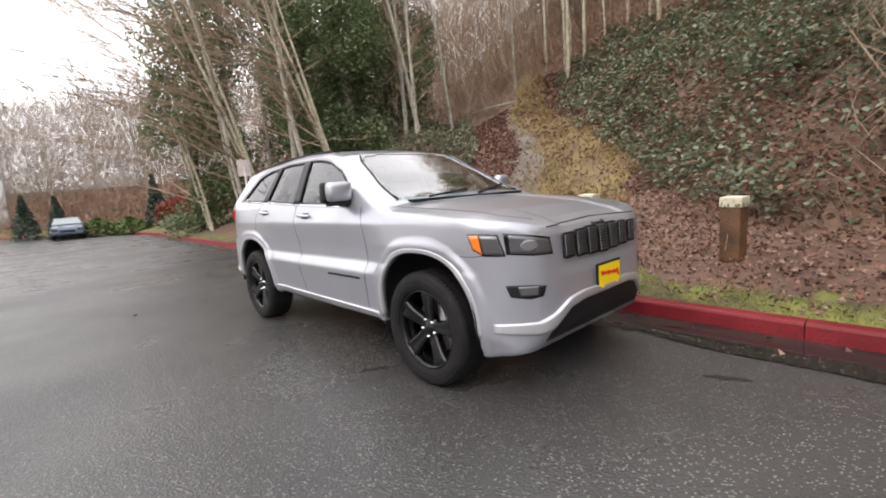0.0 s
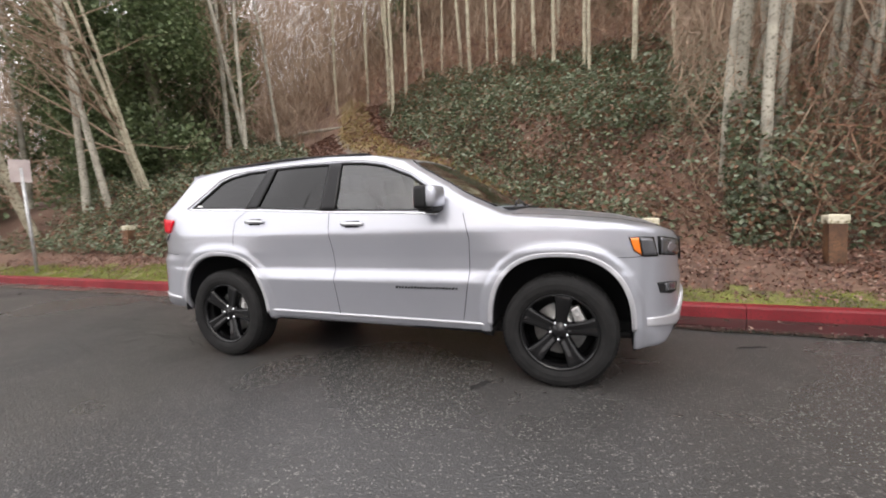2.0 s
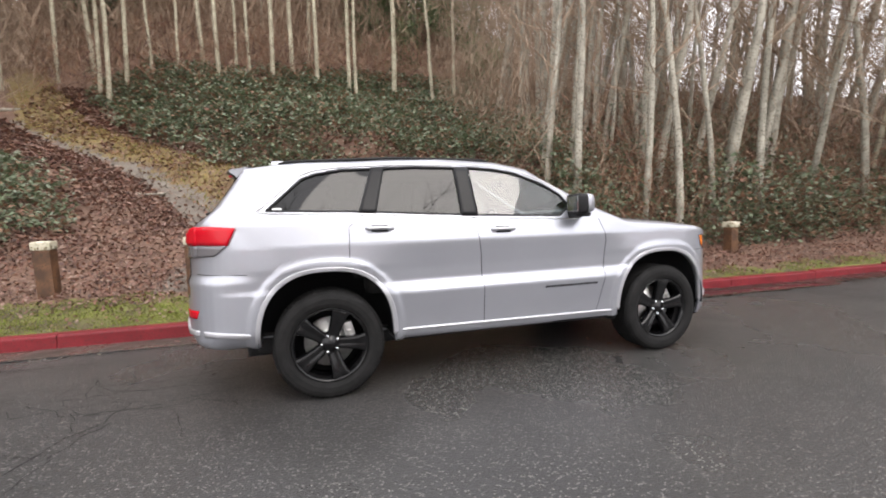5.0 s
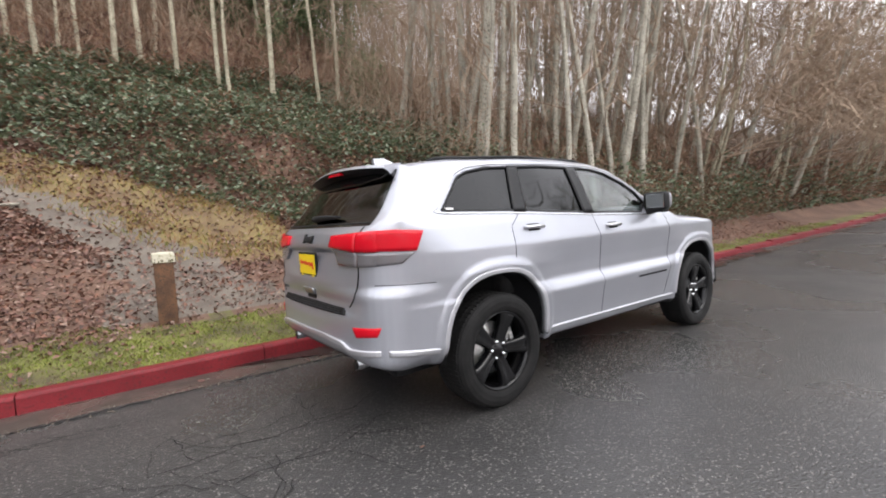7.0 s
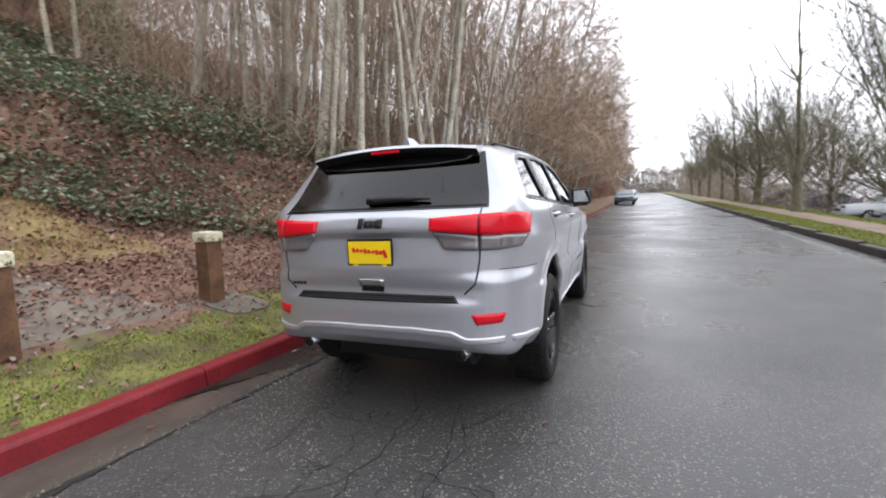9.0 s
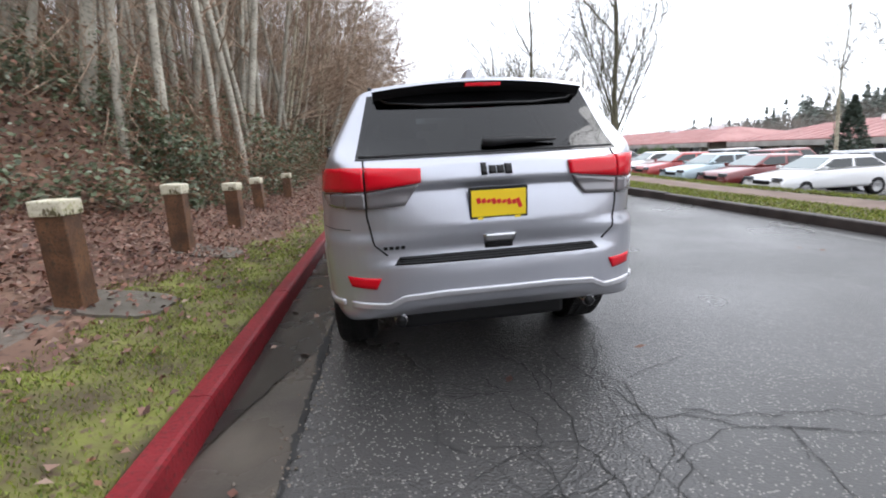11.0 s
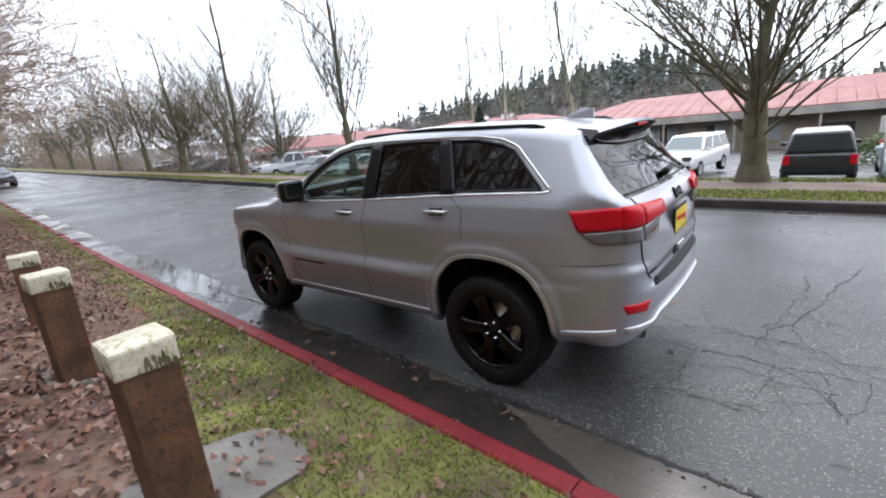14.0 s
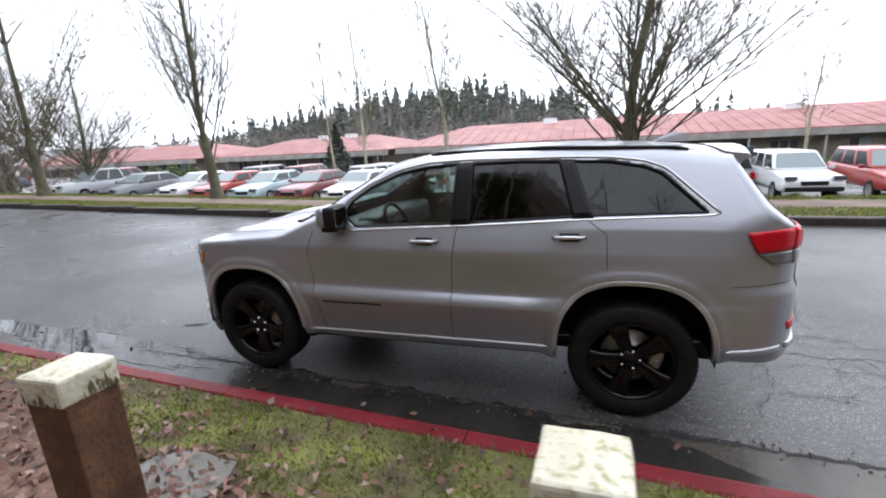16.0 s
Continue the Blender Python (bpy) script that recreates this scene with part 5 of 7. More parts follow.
    fin_f = [(0, 1, 5, 4), (1, 2, 6, 5), (2, 3, 7, 6), (3, 0, 4, 7), (4, 5, 6, 7)]
    part_me("antenna_fin", mesh_from("antenna_fin", fin_v, fin_f, M_PAINT), car, "silver shark-fin aerial")
    # underbody
    bm = bmesh.new()
    box(bm, 0, 0, 0.33, 4.1, 1.05, 0.16, 0.03)
    box(bm, -1.4575, 0, 0.36, 0.12, 1.4, 0.12, 0.03)
    box(bm, 1.4575, 0, 0.36, 0.12, 1.4, 0.12, 0.03)
    part("underbody", bm, M_BLACK, car, "black underbody and axles")
    # cabin
    bm = bmesh.new()
    box(bm, 0.70, 0, 1.10, 0.52, 1.48, 0.22, 0.07, Euler((0, 0.12, 0)))
    box(bm, 0.52, 0.38, 1.20, 0.20, 0.36, 0.11, 0.04)
    box(bm, 0.50, 0.0, 1.12, 0.10, 0.26, 0.22, 0.02)
    part("dashboard", bm, M_DASH, car, "grey dashboard with instrument hood", True)
    bm = bmesh.new()
    box(bm, -0.1, 0, 0.80, 1.3, 0.24, 0.38, 0.04)
    part("centre_console", bm, M_DARK_IN, car)
    ring = [(0.33 + 0.075 * math.sin(a) * 1.0, 0.38 + 0.185 * math.cos(a), 1.165 + 0.17 * math.sin(a)) for a in np.linspace(0, 2 * math.pi, 33)]
    tube("steering_wheel", ring, 0.016, M_BLACK, car, 8, "black steering wheel")
    bm = bmesh.new()
    box(bm, 0.35, 0.38, 1.16, 0.06, 0.13, 0.11, 0.025, Euler((0, 0.4, 0)))
    for a in (0, math.pi, -math.pi / 2):
        box(bm, 0.34 + 0.03 * math.sin(a), 0.38 + 0.11 * math.cos(a), 1.165 + 0.10 * math.sin(a), 0.02, 0.14 if abs(math.sin(a)) < 0.5 else 0.04, 0.035 if abs(math.sin(a)) < 0.5 else 0.12, 0.006)
    part("steering_hub", bm, M_DARK_IN, car, "", True)
    for y, x in ((0.40, -0.18), (-0.40, -0.18), (0.42, -1.10), (-0.42, -1.10)):
        seat = new("seat")
        seat.parent = car
        bm = bmesh.new()
        box(bm, x + 0.20, y, 0.78, 0.52, 0.50, 0.20, 0.06)
        part("cushion", bm, M_SEAT, seat, "", True)
        bm = bmesh.new()
        box(bm, x - 0.12, y, 1.12, 0.18, 0.50, 0.62, 0.06, Euler((0, -0.22, 0)), 0.85)
        part("backrest", bm, M_SEAT, seat, "", True)
        bm = bmesh.new()
        box(bm, x - 0.21, y, 1.50, 0.10, 0.27, 0.18, 0.04, Euler((0, -0.15, 0)))
        part("headrest", bm, M_SEAT, seat, "", True)
    bm = bmesh.new()
    box(bm, 0.28, 0, 1.575, 0.03, 0.24, 0.07, 0.012)
    part("rear_view_mirror", bm, M_BLACK, car)
    return car


suv = make_suv()
print("car ready")

# ---- wooded bank side ----
def gz(x, y):
    return float(ground_z(np.array(float(x)), np.array(float(y))))


def limb(pile, start, direction, length, r0, rng, sides=5, n=6, droop=0.0, wander=0.10, tip=0.25):
    """A crooked tapered branch; returns its points."""
    p, d = Vector(start), Vector(direction).normalized()
    pts, rad = [p.copy()], [r0]
    for i in range(n):
        d = (d + Vector((rng.uniform(-1, 1), rng.uniform(-1, 1), rng.uniform(-1, 1))) * wander + Vector((0, 0, -droop))).normalized()
        p = p + d * (length / n)
        pts.append(p.copy())
        rad.append(r0 * (1 - (1 - tip) * (i + 1) / n))
    pile.add(*tube_data(pts, rad, sides, False))
    return pts, rad


def make_alder(seed, height, r0, lean=(0, 0), twigs=26, low=0.35, bark=None, twig_mat=None):
    """A slim bare alder: pale trunk with side shoots and a thin crown of twigs."""
    rng = random.Random(seed)
    tree = new("alder_tree")
    trunk, crown = Pile(), Pile()
    pts, rad = limb(trunk, (0, 0, -0.25), (lean[0], lean[1], 1), height, r0, rng, 8, 12, 0.0, 0.045, 0.16)
    for _ in range(twigs):
        k = min(len(pts) - 1.01, (low + (1 - low) * rng.random() ** 0.8) * (len(pts) - 1))
        i = int(k)
        s = pts[i].lerp(pts[i + 1], k - i)
        a = rng.uniform(0, 6.28)
        d = (math.cos(a), math.sin(a), rng.uniform(0.3, 1.3))
        ln = rng.uniform(0.8, 2.4) * (1.15 - 0.6 * k / len(pts))
        b, _ = limb(crown, s, d, ln, rad[i] * 0.22 + 0.004, rng, 4, 5, -0.01, 0.16, 0.2)
        for _ in range(4):
            j = rng.randrange(1, 6)
            dd = Vector(d) + Vector((rng.uniform(-1, 1), rng.uniform(-1, 1), rng.uniform(-0.4, 0.8)))
            limb(crown, b[j], dd, ln * rng.uniform(0.25, 0.6), 0.006, rng, 3, 3, 0.0, 0.2, 0.3)
    part_me("trunk", trunk.mesh("trunk", bark or M_BARK, True), tree, "pale lichen-spotted trunk")
    part_me("crown", crown.mesh("crown", twig_mat or M_TWIG), tree, "bare brown twigs")
    return tree


def plant(proto, spots, label, group, scale=(0.85, 1.15), seed=1):
    """Copies of a few model trees at places on the ground; the models take the first places."""
    rng = random.Random(seed)
    used = set()
    for i, (x, y) in enumerate(spots):
        k = i if i < len(proto) else rng.randrange(len(proto))
        s = rng.uniform(*scale)
        m = Matrix.Translation((x, y, gz(x, y))) @ Matrix.Rotation(rng.uniform(0, 6.28), 4, "Z") @ Matrix.Scale(s, 4)
        if k in used:
            ob = copy_thing(proto[k], m)
        else:
            ob = proto[k]
            ob.matrix_basis = m
            used.add(k)
        tagged(ob, label, "tree", group)


def plant_leaning(proto, spots, label, group, turn, spread, scale, seed):
    """As plant(), with the models' lean kept to one side."""
    rng = random.Random(seed)
    used = set()
    for i, (x, y) in enumerate(spots):
        k = i if i < len(proto) else rng.randrange(len(proto))
        m = Matrix.Translation((x, y, gz(x, y))) @ Matrix.Rotation(turn + rng.uniform(-spread, spread), 4, "Z") @ Matrix.Scale(rng.uniform(*scale), 4)
        if k in used:
            ob = copy_thing(proto[k], m)
        else:
            ob = proto[k]
            ob.matrix_basis = m
            used.add(k)
        tagged(ob, label, "tree", group)


rnd = random.Random(11)
# alder thicket beside the bank, leaning towards the road
near_models = [make_alder(20 + k, 12.5 + k % 3, 0.072 + 0.012 * (k % 4), (0.02 + 0.05 * (k % 4), 0), 34, 0.22) for k in range(7)]
near_spots = [(3.6, 4.6), (4.0, 4.1), (4.3, 6.2), (3.9, 5.2), (4.8, 8.2), (5.15, 8.2), (5.5, 5.3), (7.05, 3.45), (8.3, 3.35), (8.6, 10.2), (6.2, 4.6), (6.6, 5.6), (7.4, 4.4), (9.2, 4.0), (5.8, 7.2)]
for _ in range(64):
    u, v = rnd.uniform(4.2, 15), rnd.uniform(3.5, 11)
    near_spots.append(from_road(u, v))
plant_leaning(near_models, near_spots, "slim bare alder with pale lichen-spotted trunk on the bank", "alders in the thicket", -0.7, 1.1, (0.8, 1.2), 3)
road_models = [make_alder(40 + k, 11.5 + k % 3, 0.10, (0.16 + 0.07 * k, 0), 60, 0.15) for k in range(4)]
road_spots = [from_road(rnd.uniform(13, 75), rnd.uniform(3.3, 10)) for _ in range(64)]
plant_leaning(road_models, road_spots, "bare alder leaning over the roadside verge", "alders along the road", -1.57, 0.7, (0.8, 1.15), 4)
# row of alders above the bank
row_models = [make_alder(60 + k, 13 + k % 3, 0.09, (0.03, 0.02), 30, 0.4, M_BARK_BACK) for k in range(5)]
row_spots = [(-9.8, 19.6), (-9.3, 19.0), (-8.9, 20.0), (-6.9, 20.9), (-5.9, 21.2), (-3.7, 20.9), (0.95, 18.2), (1.2, 17.5), (-11.9, 21.0), (-8.0, 20.6), (-5.0, 20.0), (-4.4, 21.3), (-2.6, 19.6), (-1.6, 20.4), (-0.5, 19.0), (5.8, 16.8), (3.0, 17.6), (4.4, 15.6), (-13.5, 20.0)]
row_spots += [from_road(rnd.uniform(-16, 14), rnd.uniform(21, 34)) for _ in range(26)]
plant(row_models, row_spots, "slim grey-green alder standing above the ivy bank", "alders above the bank", (0.85, 1.2), 5)
# pale trees left of the path and by the sign
left_models = [make_alder(80 + k, 12 + k, 0.10, (0.16 * (k % 2), 0), 44, 0.12) for k in range(4)]
left_spots = [(-12.8, 10.6), (-12.1, 10.9), (-11.6, 10.2), (-14.6, 3.7), (-13.2, 5.2), (-12.4, 5.4), (-16.5, 4.2), (-14.2, 12.4), (-12.6, 13.5), (-17.5, 6.0)]
plant_leaning(left_models, left_spots, "pale bare tree with long low branches by the path", "trees left of the path", -1.9, 0.5, (0.9, 1.15), 8)


def make_arching_tree(seed, stems, reach):
    """Several stems from one base, with long low limbs that arch out and end in fine twigs."""
    rng = random.Random(seed)
    tree = new("arching_tree")
    trunk, crown = Pile(), Pile()
    for k in range(stems):
        a = -2.0 + 0.5 * rng.uniform(-1, 1) * 2
        pts, rad = limb(trunk, (rng.uniform(-0.3, 0.3), rng.uniform(-0.3, 0.3), -0.2), (0.28 * math.cos(a), 0.28 * math.sin(a), 1), rng.uniform(7, 11), rng.uniform(0.07, 0.11), rng, 7, 12, 0, 0.06, 0.2)
        for _ in range(11):
            i = rng.randrange(2, 11)
            b = rng.gauss(-2.2, 0.8)
            d = Vector((math.cos(b), math.sin(b), rng.uniform(0.25, 0.85)))
            ln = reach * rng.uniform(0.45, 1.0) * (1.1 - i / 20)
            c, cr = limb(crown, pts[i], d, ln, rad[i] * 0.42, rng, 5, 10, 0.03, 0.09, 0.12)
            for _ in range(15):
                j = rng.randrange(2, 11)
                dd = (c[j] - c[j - 1]).normalized() + Vector((rng.uniform(-1, 1), rng.uniform(-1, 1), rng.uniform(-0.3, 0.8))) * 0.8
                e, _ = limb(crown, c[j], dd, ln * rng.uniform(0.12, 0.32), 0.011, rng, 3, 5, 0.02, 0.15, 0.3)
                for _ in range(3):
                    limb(crown, e[rng.randrange(1, 6)], dd + Vector((rng.uniform(-1, 1), rng.uniform(-1, 1), rng.uniform(-0.5, 0.7))), ln * rng.uniform(0.05, 0.12), 0.006, rng, 3, 3, 0, 0.2, 0.4)
    part_me("trunk", trunk.mesh("trunk", M_BARK_BACK, True), tree, "pale slender stems")
    part_me("crown", crown.mesh("crown", M_TWIG, True), tree, "long arching bare branches")
    return tree


arch_models = [make_arching_tree(5, 3, 10.0), make_arching_tree(8, 2, 8.0)]
plant_leaning(arch_models, [(-14.6, 4.4), (-18.5, 3.6), (-12.4, 6.4)], "bare tree with long branches arching over the road", "arching trees", 0.0, 0.25, (0.9, 1.1), 9)


def make_ivy_tree(seed, height, radius):
    """A tree smothered in dark ivy: a trunk in lobes of leaves with an uneven outline."""
    rng = np.random.default_rng(seed)
    pr = random.Random(seed)
    tree = new("ivy_clad_tree")
    trunk = Pile()
    pts, rad = limb(trunk, (0, 0, -0.3), (0.04, 0.02, 1), height, 0.22, pr, 8, 10, 0, 0.05, 0.2)
    lobes = []
    for _ in range(26):
        h = pr.uniform(0.03, 0.97)
        i = min(int(h * 10), 9)
        a = pr.uniform(0, 6.28)
        w = radius * (0.35 + 0.75 * math.sin(min(1, h * 1.25 + 0.12) * 2.6))
        end = pts[i] + Vector((math.cos(a) * w, math.sin(a) * w, pr.uniform(-0.2, 0.7)))
        trunk.add(*tube_data([pts[i], end], [0.05, 0.012], 4, False))
        lobes.append((pts[i].lerp(end, 0.75), pr.uniform(0.45, 0.95) * radius * 0.62))
    part_me("trunk", trunk.mesh("trunk", M_BARK_DARK, True), tree)
    cs = []
    for c, r in lobes:
        m = int(620 * r * r + 220)
        q = rng.normal(size=(m, 3))
        q /= np.linalg.norm(q, axis=1)[:, None]
        q *= (r * rng.uniform(0.3, 1.25, m) ** 0.8)[:, None] * np.array([1, 1, 1.25])
        cs.append(np.array(c) + q)
    for i in range(10):
        m = 240
        q = rng.normal(size=(m, 3)) * np.array([0.3, 0.3, height / 18])
        cs.append(np.array(pts[i]) + q)
    c = np.concatenate(cs)
    a, b, nn = random_axes(rng, len(c), 0.078, 0.055, 0.1)
    part_me("crown", quads_mesh("crown", c, a, b, M_IVY_DARK), tree, "dense dark green ivy leaves")
    return tree


ivy_models = [make_ivy_tree(3, 12.5, 1.7), make_ivy_tree(5, 14, 1.5), make_ivy_tree(9, 11, 1.9)]
plant(ivy_models, [(-20.5, 3.4), (-18.8, 4.6), (-15.4, 7.2), (-15.8, 9.4), (-14.6, 11.4), (-17.5, 8.0), (-16.5, 13.5), (-19.5, 11.0), (-13.8, 8.6), (-11.5, 27.0), (5.7, 23.5), (3.2, 26.0), (8.5, 21.0)], "tall tree smothered in dark green ivy", "ivy trees", (0.85, 1.2), 6)


# ---- ground cover ----
def scatter(n, u0, u1, v0, v1, rng, keep):
    u, v = rng.uniform(u0, u1, n), rng.uniform(v0, v1, n)
    ok = keep(u, v)
    u, v = u[ok], v[ok]
    x, y = from_road(u, v)
    return u, v, x, y, ground_z(x, y)


def ivy_cover():
    rng = np.random.default_rng(21)

    def inside(u, v):
        r, l = bank_side(u + np.where(u < 6, 1.1, 0.3), v)
        l = bank_side(u - 0.6, v)[1]
        w = np.maximum(r, l)
        clump = 0.5 + 0.5 * wobble(u, v, 1.7, 0.4)
        brown = wobble(u, v, 0.75, 2.6) + 0.4 * wobble(u, v, 2.4, 0.3) > 0.42
        far_thin = np.interp(v, [3, 12, 24], [1, 0.95, 0.7])
        return (w > 0.02 + 0.5 * rng.random(len(u)) ** 1.8) & (rng.random(len(u)) < (0.45 + 0.55 * clump) * np.where(brown, 0.38, 1) * far_thin)

    u, v, x, y, z = scatter(470000, -15, 13, 2.9, 21, rng, inside)
    mound = 0.42 * np.maximum(0, wobble(u, v, 1.9, 5.0)) + 0.22 * np.maximum(0, wobble(u, v, 5.1, 1.0))
    deep = np.where((u > 0.5) & (v < 8), np.interp(u, [0.5, 3, 6], [0.22, 0.38, 0.6]), 0.14)
    z = z + mound * np.interp(v, [3, 5], [0.5, 1]) + np.abs(rng.normal(size=len(z))) * deep
    a, b, nn = random_axes(rng, len(x), 0.050, 0.040, 0.35)
    big = np.interp(v, [3, 10, 22], [0.85, 1.15, 1.9])[:, None]
    ob = new("ivy_cover", quads_mesh("ivy_cover", np.stack([x, y, z], -1), a * big, b * big, M_IVY))
    return tagged(ob, "dense low ivy and bramble leaves over the bank", "ivy", kind="stuff")


ivy_cover()


def litter():
    rng = np.random.default_rng(31)

    def inside(u, v):
        r, l = bank_side(u, v)
        path = np.abs(u - path_mid(v)) < np.interp(v, [2.7, 5, 9, 17], [0.85, 0.65, 0.45, 0.3])
        turf = np.interp(v - turf_edge(u), [-0.9, -0.4, -0.05, 0.2], [0.13, 0.22, 0.5, 1.0])
        return (rng.random(len(u)) < turf * np.where(path, np.interp(v, [3, 5, 8], [0.75, 0.45, 0.14]), 1) * np.interp(v, [3, 8, 20], [1, 0.8, 0.45]) * (1 - 0.45 * np.maximum(r, l)) * (0.65 + 0.35 * wobble(u, v, 1.3, 1.0)) * np.where((v > 4.8) & (u_dry(u, v) > 0), 0.30, 1))

    u, v, x, y, z = scatter(330000, -13, 15, 1.58, 20, rng, inside)
    a, b, nn = random_axes(rng, len(x), 0.043, 0.028, 0.45)
    k = np.interp(v, [1.6, 3.5, 6, 14, 20], [0.62, 0.74, 0.98, 1.6, 2.2])[:, None]
    lift = nn * (rng.uniform(-0.02, 0.035, len(x)))[:, None]
    ob = new("leaf_litter", quads_mesh("leaf_litter", np.stack([x, y, z + 0.012 + rng.uniform(0, 0.03, len(z))], -1), a * k, b * k, M_LITTER, lift))
    tagged(ob, "damp brown fallen leaves covering the ground", "leaves", kind="stuff")
    # a few on the road and gutter
    u = rng.uniform(-9, 12, 90)
    v = np.where(rng.random(90) < 0.7, rng.uniform(0.95, 1.44, 90), rng.uniform(-5, 1, 90))
    x, y = from_road(u, v)
    a, b, nn = random_axes(rng, 90, 0.035, 0.022, 0.9)
    ob = new("stray_leaves", quads_mesh("stray_leaves", np.stack([x, y, np.full(90, 0.012)], -1), a, b, M_LITTER))
    tagged(ob, "a few stray brown leaves on the wet road", "leaves", kind="stuff")


litter()


def blades(name, n, u0, u1, v0, v1, height, width, mat, rng, keep, label):
    u, v, x, y, z = scatter(n, u0, u1, v0, v1, rng, keep)
    m = len(x)
    th = rng.uniform(0, 6.28, m)
    lean = rng.normal(size=(m, 2)) * 0.55
    h = height * rng.uniform(0.5, 1.4, m)
    base = np.stack([x, y, z - 0.005], -1)
    side = np.stack([np.cos(th), np.sin(th), np.zeros(m)], -1) * width
    tip = base + np.stack([lean[:, 0] * h, lean[:, 1] * h, h], -1)
    mid = (base + tip) / 2
    ob = new(name, quads_mesh(name, mid, (tip - base) / 2, side, mat))
    return tagged(ob, label, "grass", kind="stuff")


g_rng = np.random.default_rng(41)


def turf_keep(u, v):
    edge = turf_edge(u) + 0.06 + 0.25 * wobble(u, v, 1.9, 3.0)
    patchy = 0.5 + 0.5 * wobble(u, v, 4.3, 0.4) + 0.3 * wobble(u, v, 9.0, 2.0)
    return (v < edge) & (g_rng.random(len(u)) < np.clip(0.15 + 0.85 * patchy, 0.05, 1) * np.where(u > 1.8, 0.6, 1))


blades("verge_grass", 230000, -12, 16, 1.59, 3.0, 0.024, 0.0045, M_GRASS, g_rng, turf_keep, "short mossy green grass along the kerb")
blades("far_verge_grass", 120000, -16, 40, -8.6, -5.76, 0.05, 0.010, M_GRASS, g_rng, lambda u, v: (v > -6.85) | (v < -8.05), "short green grass on the far kerb edge")
blades("dry_grass", 90000, -14, 1.5, 5.0, 21, 0.085, 0.011, M_DRY, g_rng,
       lambda u, v: (np.maximum(*bank_side(u, v)) < 0.45) & (u_dry(u, v) > -0.1) & (g_rng.random(len(u)) < 0.55 + 0.6 * wobble(u, v, 1.4, 0.9)),
       "yellowed dry grass beside the gravel path")


def bramble_thicket():
    """Arching brown canes and dead stems along the foot of the bank."""
    rng = random.Random(51)
    pile = Pile()

    def cane(x, y, z, ln, up, r):
        a = rng.uniform(0, 6.28)
        d = Vector((math.cos(a), math.sin(a), up)).normalized()
        p = Vector((x, y, z))
        pts = [p.copy()]
        for _ in range(5):
            d = (d + Vector((rng.uniform(-0.25, 0.25), rng.uniform(-0.25, 0.25), -0.26))).normalized()
            p = p + d * ln / 5
            pts.append(p.copy())
        pile.add(*tube_data(pts, [r, r * .9, r * .8, r * .7, r * .55, r * .4], 3, False))

    for _ in range(1500):
        u = rng.uniform(1.4, 15)
        if u < 5.0 and rng.random() < 0.8:
            continue
        v = max(3.1, np.interp(u, [0.8, 2.4, 7.5, 15], [5.3, 4.0, 3.3, 3.1]) + abs(rng.gauss(0, 1.0)) - 0.1)
        x, y = from_road(u, v)
        cane(x, y, gz(x, y), rng.uniform(0.7, 2.1), rng.uniform(0.8, 2.6), rng.uniform(0.0025, 0.006))
    for _ in range(1100):
        u, v = rng.uniform(-12, 14), rng.uniform(3.2, 16)
        r, l = bank_side(np.array(u), np.array(v))
        if max(r, l) < 0.15:
            continue
        x, y = from_road(u, v)
        cane(x, y, gz(x, y), rng.uniform(0.5, 1.4), rng.uniform(0.3, 1.5), rng.uniform(0.004, 0.008))
    for _ in range(2600):
        u, v = rng.uniform(15, 70), 3.2 + abs(rng.gauss(0, 1.6))
        x, y = from_road(u, v)
        cane(x, y, gz(x, y), rng.uniform(1.2, 3.6), rng.uniform(0.8, 3), rng.uniform(0.008, 0.02))
    return tagged(new("bramble_thicket", pile.mesh("bramble_thicket", M_BRAMBLE)), "tangled brown bramble canes along the bank", "brambles", kind="stuff")


bramble_thicket()


def brush(name, n, box_, rng, length, width, mat, label, upright=1.2, height=8.0, keep=None, base=0.0):
    """A haze of fine bare stems for woods too dense to count."""
    u, v = rng.uniform(box_[0], box_[1], n), rng.uniform(box_[2], box_[3], n)
    if keep is not None:
        ok = keep(u, v)
        u, v = u[ok], v[ok]
    n = len(u)
    x, y = from_road(u, v + bend(u))
    z = ground_z(x, y) + base + height * rng.random(n) ** 1.35
    d = rng.normal(size=(n, 3))
    d[:, 2] = np.abs(d[:, 2]) + upright
    d /= np.linalg.norm(d, axis=1)[:, None]
    s = np.cross(d, rng.normal(size=(n, 3)))
    s /= np.linalg.norm(s, axis=1)[:, None]
    ln = length * rng.uniform(0.4, 1.5, n)[:, None]
    ob = new(name, quads_mesh(name, np.stack([x, y, z], -1), d * ln, s * width * rng.uniform(0.5, 1.4, n)[:, None], mat))
    return tagged(ob, label, "woods", kind="stuff")


b_rng = np.random.default_rng(61)
brush("hill_woods", 120000, (-34, 24, 21.5, 44), b_rng, 0.9, 0.020, M_TWIG, "dense bare brown woodland up the hill", 1.0, 15)
brush("hill_brush", 46000, (-24, 16, 18.5, 36), b_rng, 0.5, 0.012, M_BRAMBLE, "reddish brown undergrowth below the trees", 0.3, 2.2, lambda u, v: np.abs(u - path_mid(v)) > 1.0)
brush("thicket_twigs", 48000, (2.5, 16, 4.0, 16), b_rng, 0.55, 0.007, M_TWIG, "fine bare twigs between the alders", 0.8, 12, lambda u, v: u > 2.5 + 0.1 * (v - 4))
brush("thicket_brush", 14000, (4.2, 16, 3.6, 12), b_rng, 0.35, 0.0075, M_BRAMBLE, "low brown undergrowth between the alders", 0.4, 1.9)
